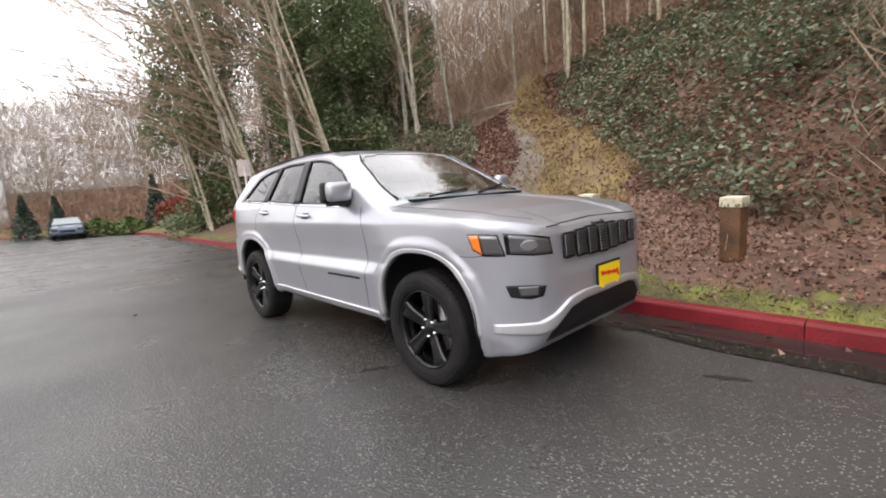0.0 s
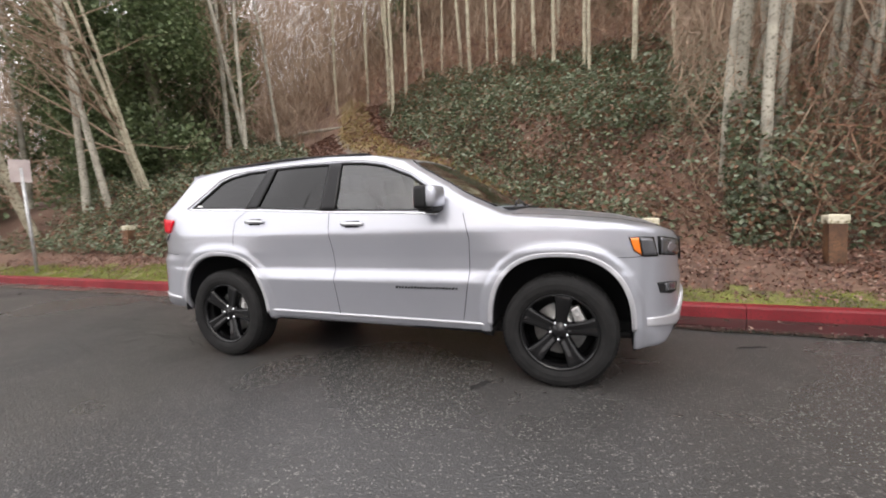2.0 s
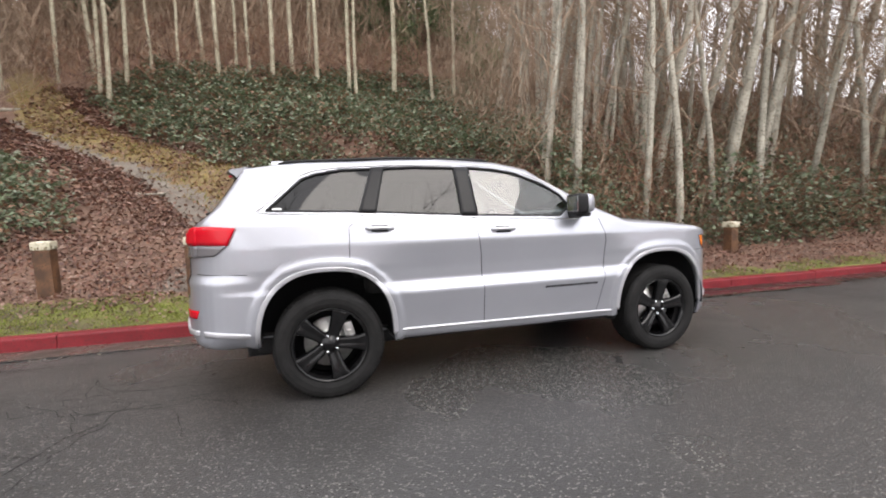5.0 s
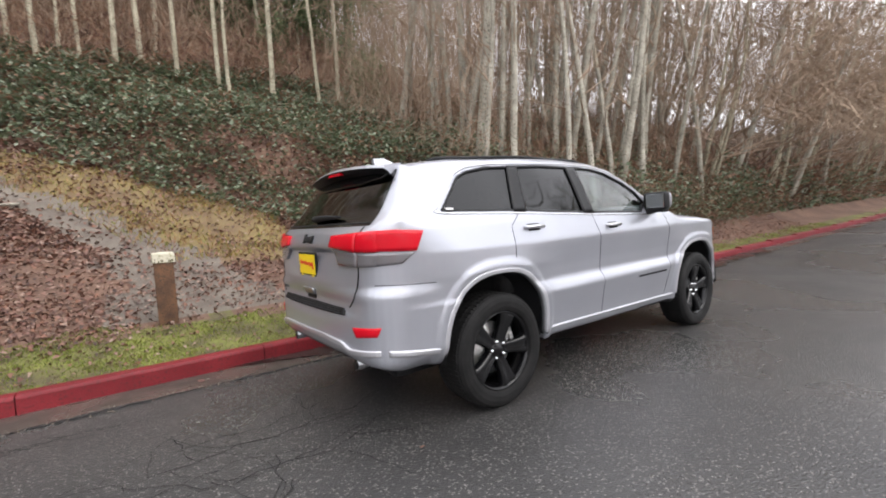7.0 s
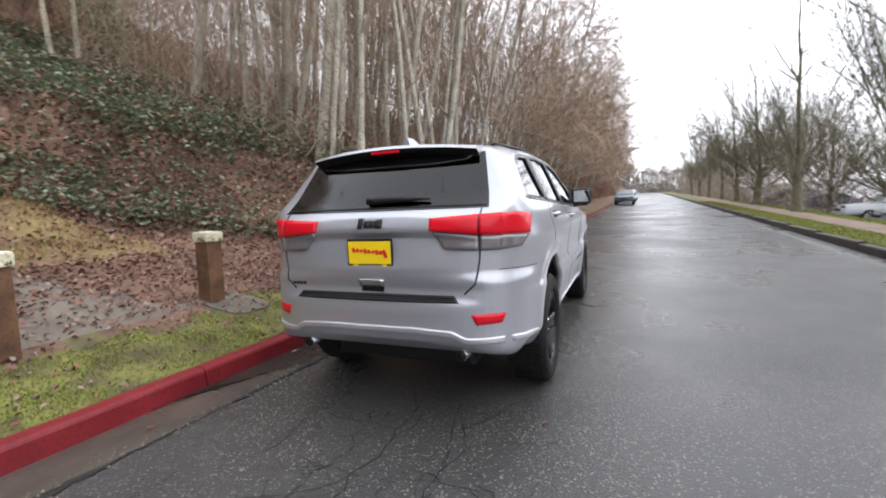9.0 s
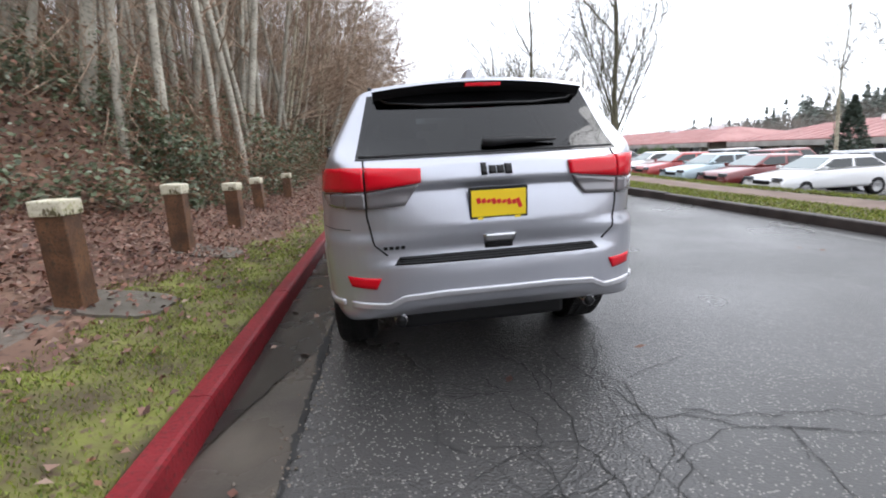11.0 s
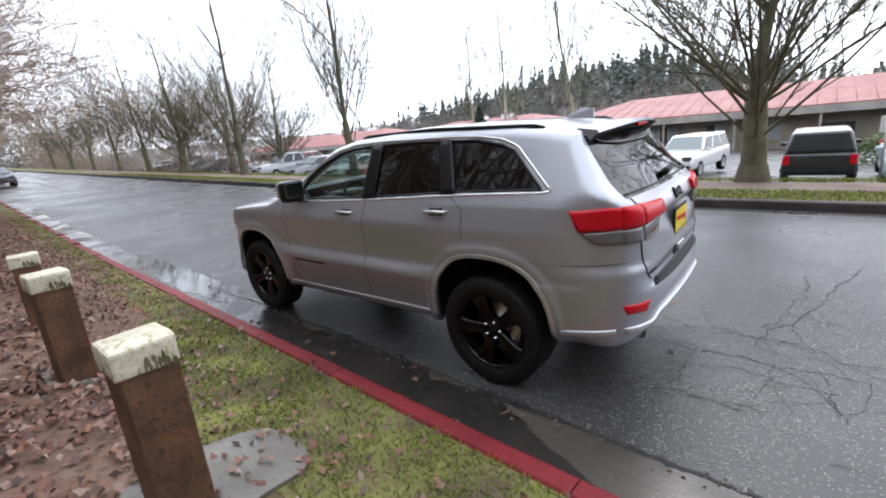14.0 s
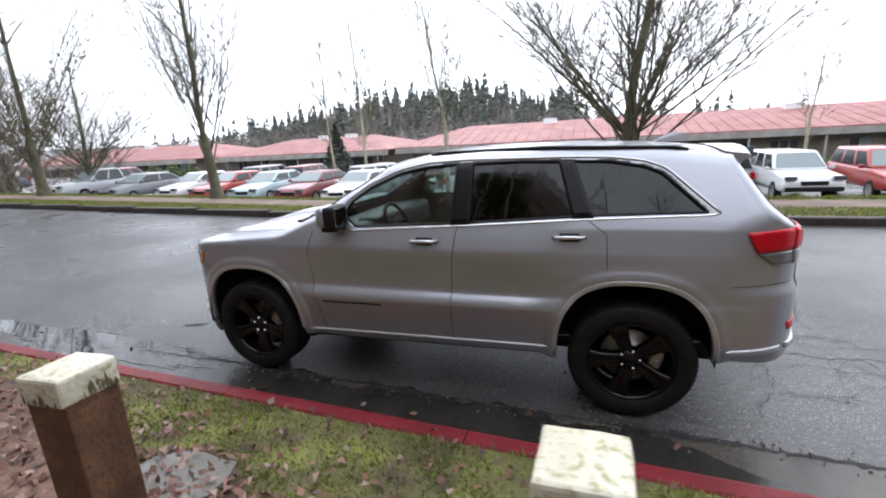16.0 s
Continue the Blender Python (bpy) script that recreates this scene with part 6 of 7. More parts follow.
brush("roadside_woods", 46000, (15, 110, 3.2, 16), b_rng, 0.8, 0.016, M_TWIG_FAR, "dense bare woodland along the road", 0.8, 10)
brush("woods_behind", 150000, (-100, -36, 4, 50), b_rng, 0.9, 0.019, M_TWIG_FAR, "bare brown woods beyond the bend", 1.0, 13, lambda u, v: v > 10 + 0.25 * (u + 36))
behind_spots = []
while len(behind_spots) < 34:
    u, v = rnd.uniform(-78, -37), rnd.uniform(3, 34)
    if v > 11 + 0.25 * (u + 36):
        behind_spots.append(from_road(u, v + float(bend(np.array(u)))))
behind_models = [make_alder(140 + k, 13 + k, 0.11, (0.03, 0.02), 60, 0.3, M_BARK_BACK, M_TWIG_FAR) for k in range(3)]
plant(behind_models, behind_spots, "tall bare tree in the woods beyond the bend", "trees beyond the bend", (0.8, 1.2), 12)
brush("slope_brush", 26000, (-80, -27, 2.5, 16), b_rng, 0.45, 0.022, M_BRAMBLE, "brown and rusty undergrowth on the slope by the bend", 0.3, 3.0, lambda u, v: v > 5 + 0.12 * (u + 27))
brush("left_woods", 26000, (-34, -13, 9, 26), b_rng, 0.9, 0.018, M_TWIG, "bare twigs behind the ivy trees", 1.0, 11)

brush("left_overhang", 1500, (-21, -12, -2.2, 5.0), b_rng, 0.6, 0.006, M_TWIG, "thin bare twigs spreading from the ivy trees", 0.25, 5.5, lambda u, v: b_rng.random(len(u)) < np.interp(v, [-2.2, 3], [0.25, 1]), 3.6)
brush("roadside_overhang", 30000, (9, 48, -0.6, 6.0), b_rng, 0.45, 0.008, M_TWIG, "fine bare twigs hanging over the road", 0.25, 8.0, None, 3.4)
brush("bank_stems", 5000, (4.0, 16, 3.3, 6.0), b_rng, 0.45, 0.006, M_BRAMBLE, "dead upright stems in the brambles", 1.0, 1.3)


# ---- posts, pads, sign, branch ----
def make_post():
    """A square timber bollard with a chamfered, cream-painted top and bare worn patches."""
    post = new("bollard")
    bm = bmesh.new()
    box(bm, 0, 0, 0.23, 0.19, 0.19, 0.86, 0.008)
    for v in bm.verts:
        v.co.x += 0.004 * math.sin(v.co.z * 9 + v.co.y * 20)
        v.co.y += 0.004 * math.cos(v.co.z * 7 + v.co.x * 20)
    part("shaft", bm, M_POST, post, "damp brown squared timber")
    bm = bmesh.new()
    box(bm, 0, 0, 0.705, 0.215, 0.215, 0.115, 0.012)
    bmesh.ops.subdivide_edges(bm, edges=bm.edges[:], cuts=2, use_grid_fill=True)
    for v in bm.verts:
        edge = max(abs(v.co.x), abs(v.co.y)) / 0.107
        if v.co.z > 0.70:
            v.co.z -= 0.022 * max(0, edge - 0.55)
        v.co += Vector((noise.noise(v.co * 14), noise.noise(v.co * 14 + Vector((3, 0, 0))), noise.noise(v.co * 11) * 0.7)) * 0.006
    part("cap", bm, M_CAP, post, "peeling cream-painted top")
    rng = np.random.default_rng(71)
    n = 46
    th = rng.integers(0, 4, n) * math.pi / 2
    t = rng.uniform(-0.09, 0.09, n)
    zz = 0.655 + np.abs(rng.normal(size=n)) * 0.022
    out = 0.1105
    c = np.stack([np.cos(th) * out - np.sin(th) * t, np.sin(th) * out + np.cos(th) * t, zz], -1)
    a = np.stack([np.zeros(n), np.zeros(n), rng.uniform(0.008, 0.03, n)], -1)
    b = np.stack([-np.sin(th), np.cos(th), np.zeros(n)], -1) * rng.uniform(0.003, 0.012, n)[:, None]
    part_me("flaked_paint", quads_mesh("flaked_paint", c, a, b, M_CAP_WORN), post, "bare dark wood where paint has flaked")["kind"] = "stuff"
    return post


post_model = make_post()
POSTS = [(-1.20, 2.80, 1), (0.62, 2.76, 3), (2.33, 2.66, -4), (4.42, 2.78, 2), (-3.04, 2.76, 0), (-4.86, 3.08, 2), (-7.4, 3.45, 1), (6.6, 2.62, 3), (-9.3, 3.7, -2)]
POST_TOP = [1.135, 1.125, 1.03, 1.01, 1.12, 1.12, 1.13, 1.0, 1.15]
rp = random.Random(5)
for k, ((x, y, deg_), top) in enumerate(zip(POSTS, POST_TOP)):
    m = Matrix.Translation((x, y, top - 0.765)) @ pose(0, 0, 0, rp.uniform(-1.5, 1.5), rp.uniform(-1.5, 1.5), deg_ - 2.4)
    ob = copy_thing(post_model, m) if k else post_model
    if not k:
        ob.matrix_basis = m
    tagged(ob, "squat timber bollard with peeling cream-painted top on the verge", "bollard", "bollards along the verge")


def make_pad(x, y, w, d, seed):
    rng = np.random.default_rng(seed)
    n = 20
    v, f = [], []
    for k in range(n):
        th = 2 * math.pi * k / n
        c, s = math.cos(th), math.sin(th)
        q = (abs(c) ** 4 + abs(s) ** 4) ** -0.25 * rng.uniform(0.94, 1.05)
        px, py = x + w * c * q, y + d * s * q
        v.append((px, py, gz(px, py) + 0.022))
    v += [(p[0], p[1], p[2] - 0.08) for p in v]
    f.append(tuple(range(n)))
    f += [(k, k + n, (k + 1) % n + n, (k + 1) % n) for k in range(n)]
    tagged(new("concrete_pad", mesh_from("concrete_pad", v, f, M_SLAB)), "wet grey concrete footing pad around a bollard", "pad", "footing pads")


for k, (x, y, _) in enumerate(POSTS[:2]):
    make_pad(x + 0.10, y - 0.20, 0.27, 0.36, 80 + k)


def make_sign():
    sign = tagged(new("road_sign"), "small weathered sign on a leaning steel post, seen from behind", "sign")
    x, y = -10.3, 2.22
    z = gz(x, y)
    tube("post", [(x + 0.10, y, z - 0.2), (x - 0.10, y + 0.02, z + 2.35)], 0.035, M_STEEL, sign, 8)
    bm = bmesh.new()
    box(bm, x - 0.09, y, z + 2.28, 0.012, 0.36, 0.50, 0.004, Euler((0, -0.06, -0.35)))
    part("panel", bm, M_SIGN, sign, "faded pinkish-grey panel")
    return sign


make_sign()
stick = Pile()
limb(stick, (-4.75, 8.4, gz(-4.75, 8.4) + 0.06), (-1, 0.35, 0.02), 1.35, 0.028, random.Random(4), 6, 7, 0, 0.12, 0.4)
tagged(new("fallen_branch", stick.mesh("fallen_branch", M_BARK, True)), "pale fallen branch lying across the gravel path", "branch")
for k, (x, y, a, ln, r) in enumerate(((9.4, 3.4, 0.5, 2.2, 0.03), (6.0, 3.5, 2.6, 1.4, 0.022), (11.0, 3.6, 2.9, 2.0, 0.03), (-15.0, 17.5, 0.2, 3.4, 0.12))):
    stick = Pile()
    limb(stick, (x, y, gz(x, y) + 0.10 + r), (math.cos(a), math.sin(a), 0.22), ln, r, random.Random(k), 6, 6, 0, 0.08, 0.5)
    tagged(new("fallen_branch", stick.mesh("fallen_branch", M_BARK, True)), "pale fallen branch lying in the undergrowth", "branch")
def leafy_tangle():
    """Ivy and bramble leaves climbing through the canes beside the road."""
    rng = np.random.default_rng(77)
    n = 52000
    u = 3.4 + 30 * rng.random(n) ** 1.8
    v = 3.15 + np.abs(rng.normal(size=n)) * 0.55 + np.interp(u, [3.4, 7], [0.6, 0.0])
    lump = 0.5 + 0.5 * wobble(u, v, 1.1, 2.0)
    ok = rng.random(n) < lump ** 1.5
    u, v, lump = u[ok], v[ok], lump[ok]
    x, y = from_road(u, v)
    z = ground_z(x, y) + rng.random(len(u)) ** 1.6 * (0.4 + 1.7 * lump)
    a, b, _ = random_axes(rng, len(u), 0.055, 0.040, 0.15)
    k = np.interp(u, [3, 12, 34], [0.8, 1.2, 2.2])[:, None]
    tagged(new("leafy_tangle", quads_mesh("leafy_tangle", np.stack([x, y, z], -1), a * k, b * k, M_IVY)), "ivy and bramble leaves climbing through the roadside thicket", "ivy", kind="stuff")


leafy_tangle()
roadside_arch = [make_arching_tree(21, 3, 6.0), make_arching_tree(26, 3, 6.5)]
plant_leaning(roadside_arch, [from_road(u, v) for u, v in ((12.5, 4.2), (17, 3.8), (22, 4.4), (27.5, 3.8), (34, 4.2), (42, 4.0), (51, 4.2), (62, 4.4))], "bare alder with branches spreading over the road", "spreading roadside alders", 0.5, 0.3, (0.95, 1.2), 15)
brush("road_end_woods", 9000, (150, 210, -26, 26), b_rng, 1.6, 0.09, M_WOODS_DISTANT, "dark bare trees closing the far end of the road", 0.8, 9.0)
print("bank ready")

# ---- across the road ----
def make_broad_tree(seed, height, r0, fork, limbs, spread, name="street_tree", bark=None):
    """A bare broad street tree: a mossy trunk that forks into rising limbs with fine twigs."""
    rng = random.Random(seed)
    tree = new(name)
    trunk, crown = Pile(), Pile()
    pts, rad = limb(trunk, (0, 0, -0.3), (0.02, 0.03, 1), fork + 0.5, r0, rng, 10, 6, 0, 0.03, 0.72)
    trunk.add(*tube_data([(0, 0, -0.3), (0, 0, 0.05), (0, 0, 0.35)], [r0 * 1.5, r0 * 1.25, r0], 10, False))
    heads = [(pts[-1], (rng.uniform(-0.1, 0.1), rng.uniform(-0.1, 0.1), 1), height - fork, r0 * 0.5)]
    for k in range(limbs):
        a = 6.283 * k / limbs + rng.uniform(-0.4, 0.4)
        out = spread * rng.uniform(0.55, 1.15)
        heads.append((pts[rng.randrange(3, len(pts))], (math.cos(a) * out, math.sin(a) * out, 1), (height - fork) * rng.uniform(0.55, 0.95), r0 * rng.uniform(0.10, 0.18)))
    for s, d, ln, r in heads:
        b, br = limb(trunk, s, d, ln, r, rng, 6, 9, -0.035, 0.09, 0.15)
        for _ in range(17):
            j = rng.randrange(2, 10)
            dd = Vector(d).normalized() * 0.8 + Vector((rng.uniform(-1, 1), rng.uniform(-1, 1), rng.uniform(-0.1, 0.9)))
            l2 = ln * rng.uniform(0.18, 0.42)
            c, cr = limb(crown, b[j], dd, l2, br[j] * 0.4 + 0.003, rng, 4, 5, -0.03, 0.14, 0.25)
            for _ in range(8):
                q = rng.randrange(1, 6)
                d3 = dd + Vector((rng.uniform(-1, 1), rng.uniform(-1, 1), rng.uniform(-0.3, 0.9)))
                limb(crown, c[q], d3, l2 * rng.uniform(0.25, 0.6), 0.007, rng, 3, 3, 0, 0.2, 0.35)
    part_me("trunk", trunk.mesh("trunk", bark or M_BARK_DARK, True), tree, "grey mossy trunk and limbs")
    part_me("crown", crown.mesh("crown", M_BARK_DARK), tree, "bare fine twigs")
    return tree


street_models = [make_broad_tree(3, 8.0, 0.27, 1.7, 24, 1.4), make_broad_tree(7, 10.0, 0.19, 2.0, 12, 0.6), make_broad_tree(12, 10, 0.22, 1.9, 13, 0.65)]
plant(street_models, [(-2.1, -8.2), (11.4, -8.7), (21.0, -9.0), (30.5, -9.6), (39, -10.2), (49, -10.9), (60, -11.4), (73, -12.2), (88, -13), (26, -14.5), (34.5, -15), (45, -16), (-22, -8)], "bare broad street tree on the far verge", "street trees", (0.95, 1.08), 3)
thin_models = [make_broad_tree(31, 9, 0.11, 3.2, 6, 0.4, "birch_tree", M_BARK_BACK), make_broad_tree(35, 10, 0.10, 4.0, 6, 0.3, "birch_tree", M_BARK_BACK)]
plant(thin_models, [(4.8, -15.0), (16.6, -25), (22, -40), (14.5, -26), (-24, -40), (-16, -36)], "slim bare birch in the car park", "car park birches", (0.95, 1.2), 4)
brush("far_roadside_twigs", 26000, (28, 130, -17, -9.5), b_rng, 0.7, 0.020, M_TWIG_FAR, "bare grey twigs of trees along the road", 0.8, 7.5)


# parked cars: outlines from the side, nose towards +x
CAR_SHAPES = {
    "sedan": (4.6, 1.78, [(-2.3, 0.45), (-2.28, 0.92), (-1.75, 1.0), (1.0, 0.95), (2.1, 0.78), (2.3, 0.55), (2.28, 0.32), (-2.2, 0.32)], [(-1.85, 0.97), (-1.15, 1.40), (0.15, 1.42), (1.05, 0.94)], 0.31),
    "suv": (4.6, 1.85, [(-2.25, 0.55), (-2.25, 1.08), (-2.1, 1.12), (1.05, 1.08), (2.1, 0.98), (2.28, 0.70), (2.25, 0.42), (-2.2, 0.42)], [(-2.2, 1.08), (-2.0, 1.70), (0.35, 1.72), (1.08, 1.06)], 0.36),
    "minivan": (4.9, 1.95, [(-2.4, 0.5), (-2.4, 1.08), (-2.2, 1.12), (1.25, 1.0), (2.2, 0.86), (2.42, 0.60), (2.4, 0.32), (-2.35, 0.32)], [(-2.35, 1.08), (-2.15, 1.68), (0.3, 1.70), (1.35, 0.98)], 0.33),
    "pickup": (5.4, 1.9, [(-2.7, 0.6), (-2.7, 1.08), (-0.7, 1.1), (1.25, 1.08), (2.5, 1.0), (2.68, 0.72), (2.65, 0.45), (-2.65, 0.45)], [(-0.8, 1.08), (-0.65, 1.72), (0.45, 1.74), (1.2, 1.06)], 0.37),
}


def prism(outline, half, inset, mat, name, parent, top_inset=0.0, zref=None, bev=0.03):
    """An outline given a width, narrowing towards its top, with rounded edges."""
    bm = bmesh.new()
    zs = [p[1] for p in outline]
    lo, hi = min(zs), max(zs)
    left, right = [], []
    for x, z in outline:
        w = half - top_inset * (z - lo) / max(0.01, hi - lo)
        left.append(bm.verts.new((x, w, z)))
        right.append(bm.verts.new((x, -w, z)))
    n = len(outline)
    bm.faces.new(left[::-1])
    bm.faces.new(right)
    for i in range(n):
        j = (i + 1) % n
        bm.faces.new((left[i], left[j], right[j], right[i]))
    bmesh.ops.recalc_face_normals(bm, faces=bm.faces)
    if bev:
        bmesh.ops.bevel(bm, geom=bm.edges[:], offset=bev, segments=2, affect="EDGES", profile=0.6)
    return part(name, bm, mat, parent, "", True)


def make_parked_car(kind, paint_mat, label):
    ln, wd, low, cab, wr = CAR_SHAPES[kind]
    car = tagged(new("parked_car"), label, "car", "cars in the car park")
    h = wd / 2
    prism(low, h, 0, paint_mat, "body", car, 0.07, bev=0.11)
    prism(cab, h - 0.07, 0, paint_mat, "cabin", car, 0.17, bev=0.09)
    a, b, c, d = cab
    top = b[1]

    def edge_y(z):
        return h - 0.07 - 0.16 * (z - a[1]) / (top - a[1])

    # side panes, with pillars between
    z0, z1 = max(a[1], d[1]) + 0.05, top - 0.09
    def xl(z):
        return a[0] + (b[0] - a[0]) * (z - a[1]) / (b[1] - a[1])

    def xr(z):
        return d[0] + (c[0] - d[0]) * (z - d[1]) / (c[1] - d[1])

    cuts = np.linspace(0, 1, 4 if kind in ("suv", "minivan") else 3)
    for s in (-1, 1):
        for i in range(len(cuts) - 1):
            q = []
            for f, z in ((cuts[i] + 0.03, z0), (cuts[i + 1] - 0.03, z0), (cuts[i + 1] - 0.03, z1), (cuts[i] + 0.03, z1)):
                lo_, hi_ = xl(z) + 0.06, xr(z) - 0.06
                q.append((lo_ + (hi_ - lo_) * f, s * (edge_y(z) + 0.006), z))
            bm = bmesh.new()
            vs = [bm.verts.new(p) for p in q]
            bm.faces.new(vs if s < 0 else vs[::-1])
            ret = bmesh.ops.extrude_face_region(bm, geom=bm.faces[:])
            bmesh.ops.translate(bm, vec=(0, -s * 0.02, 0), verts=[v for v in ret["geom"] if isinstance(v, bmesh.types.BMVert)])
            part("side_window", bm, M_DARKGLASS, car)
    # front and rear glass
    for x0, zz0, x1, zz1, s in ((d[0], d[1], c[0], c[1], 1), (a[0], a[1], b[0], b[1], -1)):
        bm = bmesh.new()
        q = []
        for f, w in ((0.14, 0.10), (0.88, 0.14)):
            z, x = zz0 + (zz1 - zz0) * f, x0 + (x1 - x0) * f
            q.append((x + s * 0.012, edge_y(z) - w * 0.7, z + 0.008))
            q.append((x + s * 0.012, -edge_y(z) + w * 0.7, z + 0.008))
        vs = [bm.verts.new(p) for p in (q[0], q[1], q[3], q[2])]
        bm.faces.new(vs)
        ret = bmesh.ops.extrude_face_region(bm, geom=bm.faces[:])
        bmesh.ops.translate(bm, vec=(-s * 0.02, 0, -0.01), verts=[v for v in ret["geom"] if isinstance(v, bmesh.types.BMVert)])
        bmesh.ops.recalc_face_normals(bm, faces=bm.faces)
        part("windscreen" if s > 0 else "rear_window", bm, M_PALEGLASS if s > 0 else M_DARKGLASS, car)
    nose, tail = max(p[0] for p in low), min(p[0] for p in low)
    zl = low[4][1] - 0.08
    for s in (-1, 1):
        for nm, x, z, mt, sy, sz in (("head_lamp", nose - 0.06, zl, M_CLEAR_LENS, 0.34, 0.13), ("tail_lamp", tail + 0.03, 0.90, M_RED_LENS, 0.16, 0.28)):
            bm = bmesh.new()
            box(bm, x, s * (h - 0.12 - sy / 2 + 0.05), z, 0.14, sy, sz, 0.02)
            part(nm, bm, mt, car)
        bm = bmesh.new()
        box(bm, d[0] - 0.25, s * (h + 0.07), d[1] + 0.08, 0.12, 0.18, 0.13, 0.03)
        part("wing_mirror", bm, paint_mat, car)
        for x in (ln * 0.29, -ln * 0.29):
            v, f = lathe([(0.01, -0.09), (wr * 0.62, -0.10), (wr * 0.66, -0.11), (wr, -0.09), (wr, 0.10), (0.01, 0.10)], 20)
            w = part_me("wheel", mesh_from("wheel", v, f, [M_RUBBER, M_STEEL], True, [1 if i % 5 == 0 else 0 for i in range(100)]), car)
            w.location = (x, s * (h - 0.11), wr)
            if s > 0:
                w.rotation_euler = (0, 0, math.pi)
    bm = bmesh.new()
    box(bm, nose - 0.02, 0, low[5][1] + 0.03, 0.08, wd * 0.42, 0.13, 0.02)
    part("grille", bm, M_BLACK, car)
    for x, nm in ((nose - 0.02, "bumper"), (tail + 0.02, "bumper")):
        bm = bmesh.new()
        box(bm, x, 0, low[-1][1] + 0.10, 0.12, wd * 0.9, 0.16, 0.04)
        part(nm, bm, M_BLACK if kind == "suv" else paint_mat, car)
    return car


PAINTS = {"white": (0.72, 0.72, 0.72), "silver": (0.42, 0.43, 0.45), "pale blue": (0.42, 0.52, 0.56), "dark red": (0.16, 0.015, 0.015), "black": (0.02, 0.02, 0.022),
          "dark blue": (0.03, 0.05, 0.09), "red": (0.35, 0.03, 0.025), "beige": (0.40, 0.36, 0.29), "grey": (0.16, 0.165, 0.175)}
PAINT_MATS = {k: plain("paint_" + k.replace(" ", "_"), v, 0.3, 0.1, 0.7) for k, v in PAINTS.items()}
car_models = {}


def park(kind, colour, x, y, deg_, note):
    label = f"{colour} {kind} {note}"
    y = y - (3.0 if x < 7 else 1.3) if -14.8 < y < -13 else y
    key = (kind, colour)
    m = Matrix.Translation((x, y, gz(x, y) if to_road(x, y)[1] < FAR_V else float(rise(to_road(x, y)[0])))) @ Matrix.Rotation(radians(deg_), 4, "Z")
    if key in car_models:
        ob = copy_thing(car_models[key], m)
    else:
        ob = car_models[key] = make_parked_car(kind, PAINT_MATS[colour], label)
        ob.matrix_basis = m
    tagged(ob, label)
    return ob


LOT = "parked in the wet car park"
park("minivan", "white", 4.9, -20.6, -98, LOT + " tail out")
park("suv", "white", 1.2, -19.6, 80, LOT + " nose out")
park("suv", "silver", 10.4, -20.5, -120, LOT + " behind")
park("suv", "black", -3.2, -13.4, -90, LOT + " tail out")
park("sedan", "pale blue", -5.6, -13.8, 88, LOT + " nose out")
park("suv", "silver", -6.6, -19.6, -90, LOT + " in row two")
park("suv", "white", -8.4, -13.8, 90, LOT + " nose out")
park("suv", "red", -11.2, -13.6, 88, LOT + " beside a white one")
park("sedan", "beige", -14.2, -13.8, 88, LOT)
for k, (kd, colour, x) in enumerate((("sedan", "white", 9.3), ("sedan", "dark red", 12.0), ("sedan", "pale blue", 14.8), ("sedan", "red", 17.4), ("sedan", "white", 19.9), ("sedan", "grey", 22.8), ("pickup", "silver", 26.2), ("sedan", "dark blue", 38.5), ("sedan", "dark blue", 43), ("suv", "black", 48), ("sedan", "white", 53))):
    park(kd, colour, x, -13.9 - 0.045 * x, 88 + (k % 3) * 2 - 3, LOT + " nose out")
park("suv", "dark red", 16.5, -22, -88, LOT + " in row two")
park("suv", "grey", 20.0, -22.3, -88, LOT + " in row two")
park("suv", "dark red", 31.5, -20.5, -85, LOT + " in row two")
for (kd, colour, u, v) in (("sedan", "dark blue", 43, 0.25), ("sedan", "silver", 51, 0.3), ("sedan", "white", 60, 0.3)):
    x, y = from_road(u, v)
    park(kd, colour, x, y, 180 - 2.4, "parked by the wooded kerb far up the road")
park("sedan", "dark blue", -35.6, -0.9, -4, "parked at the bend in the road")


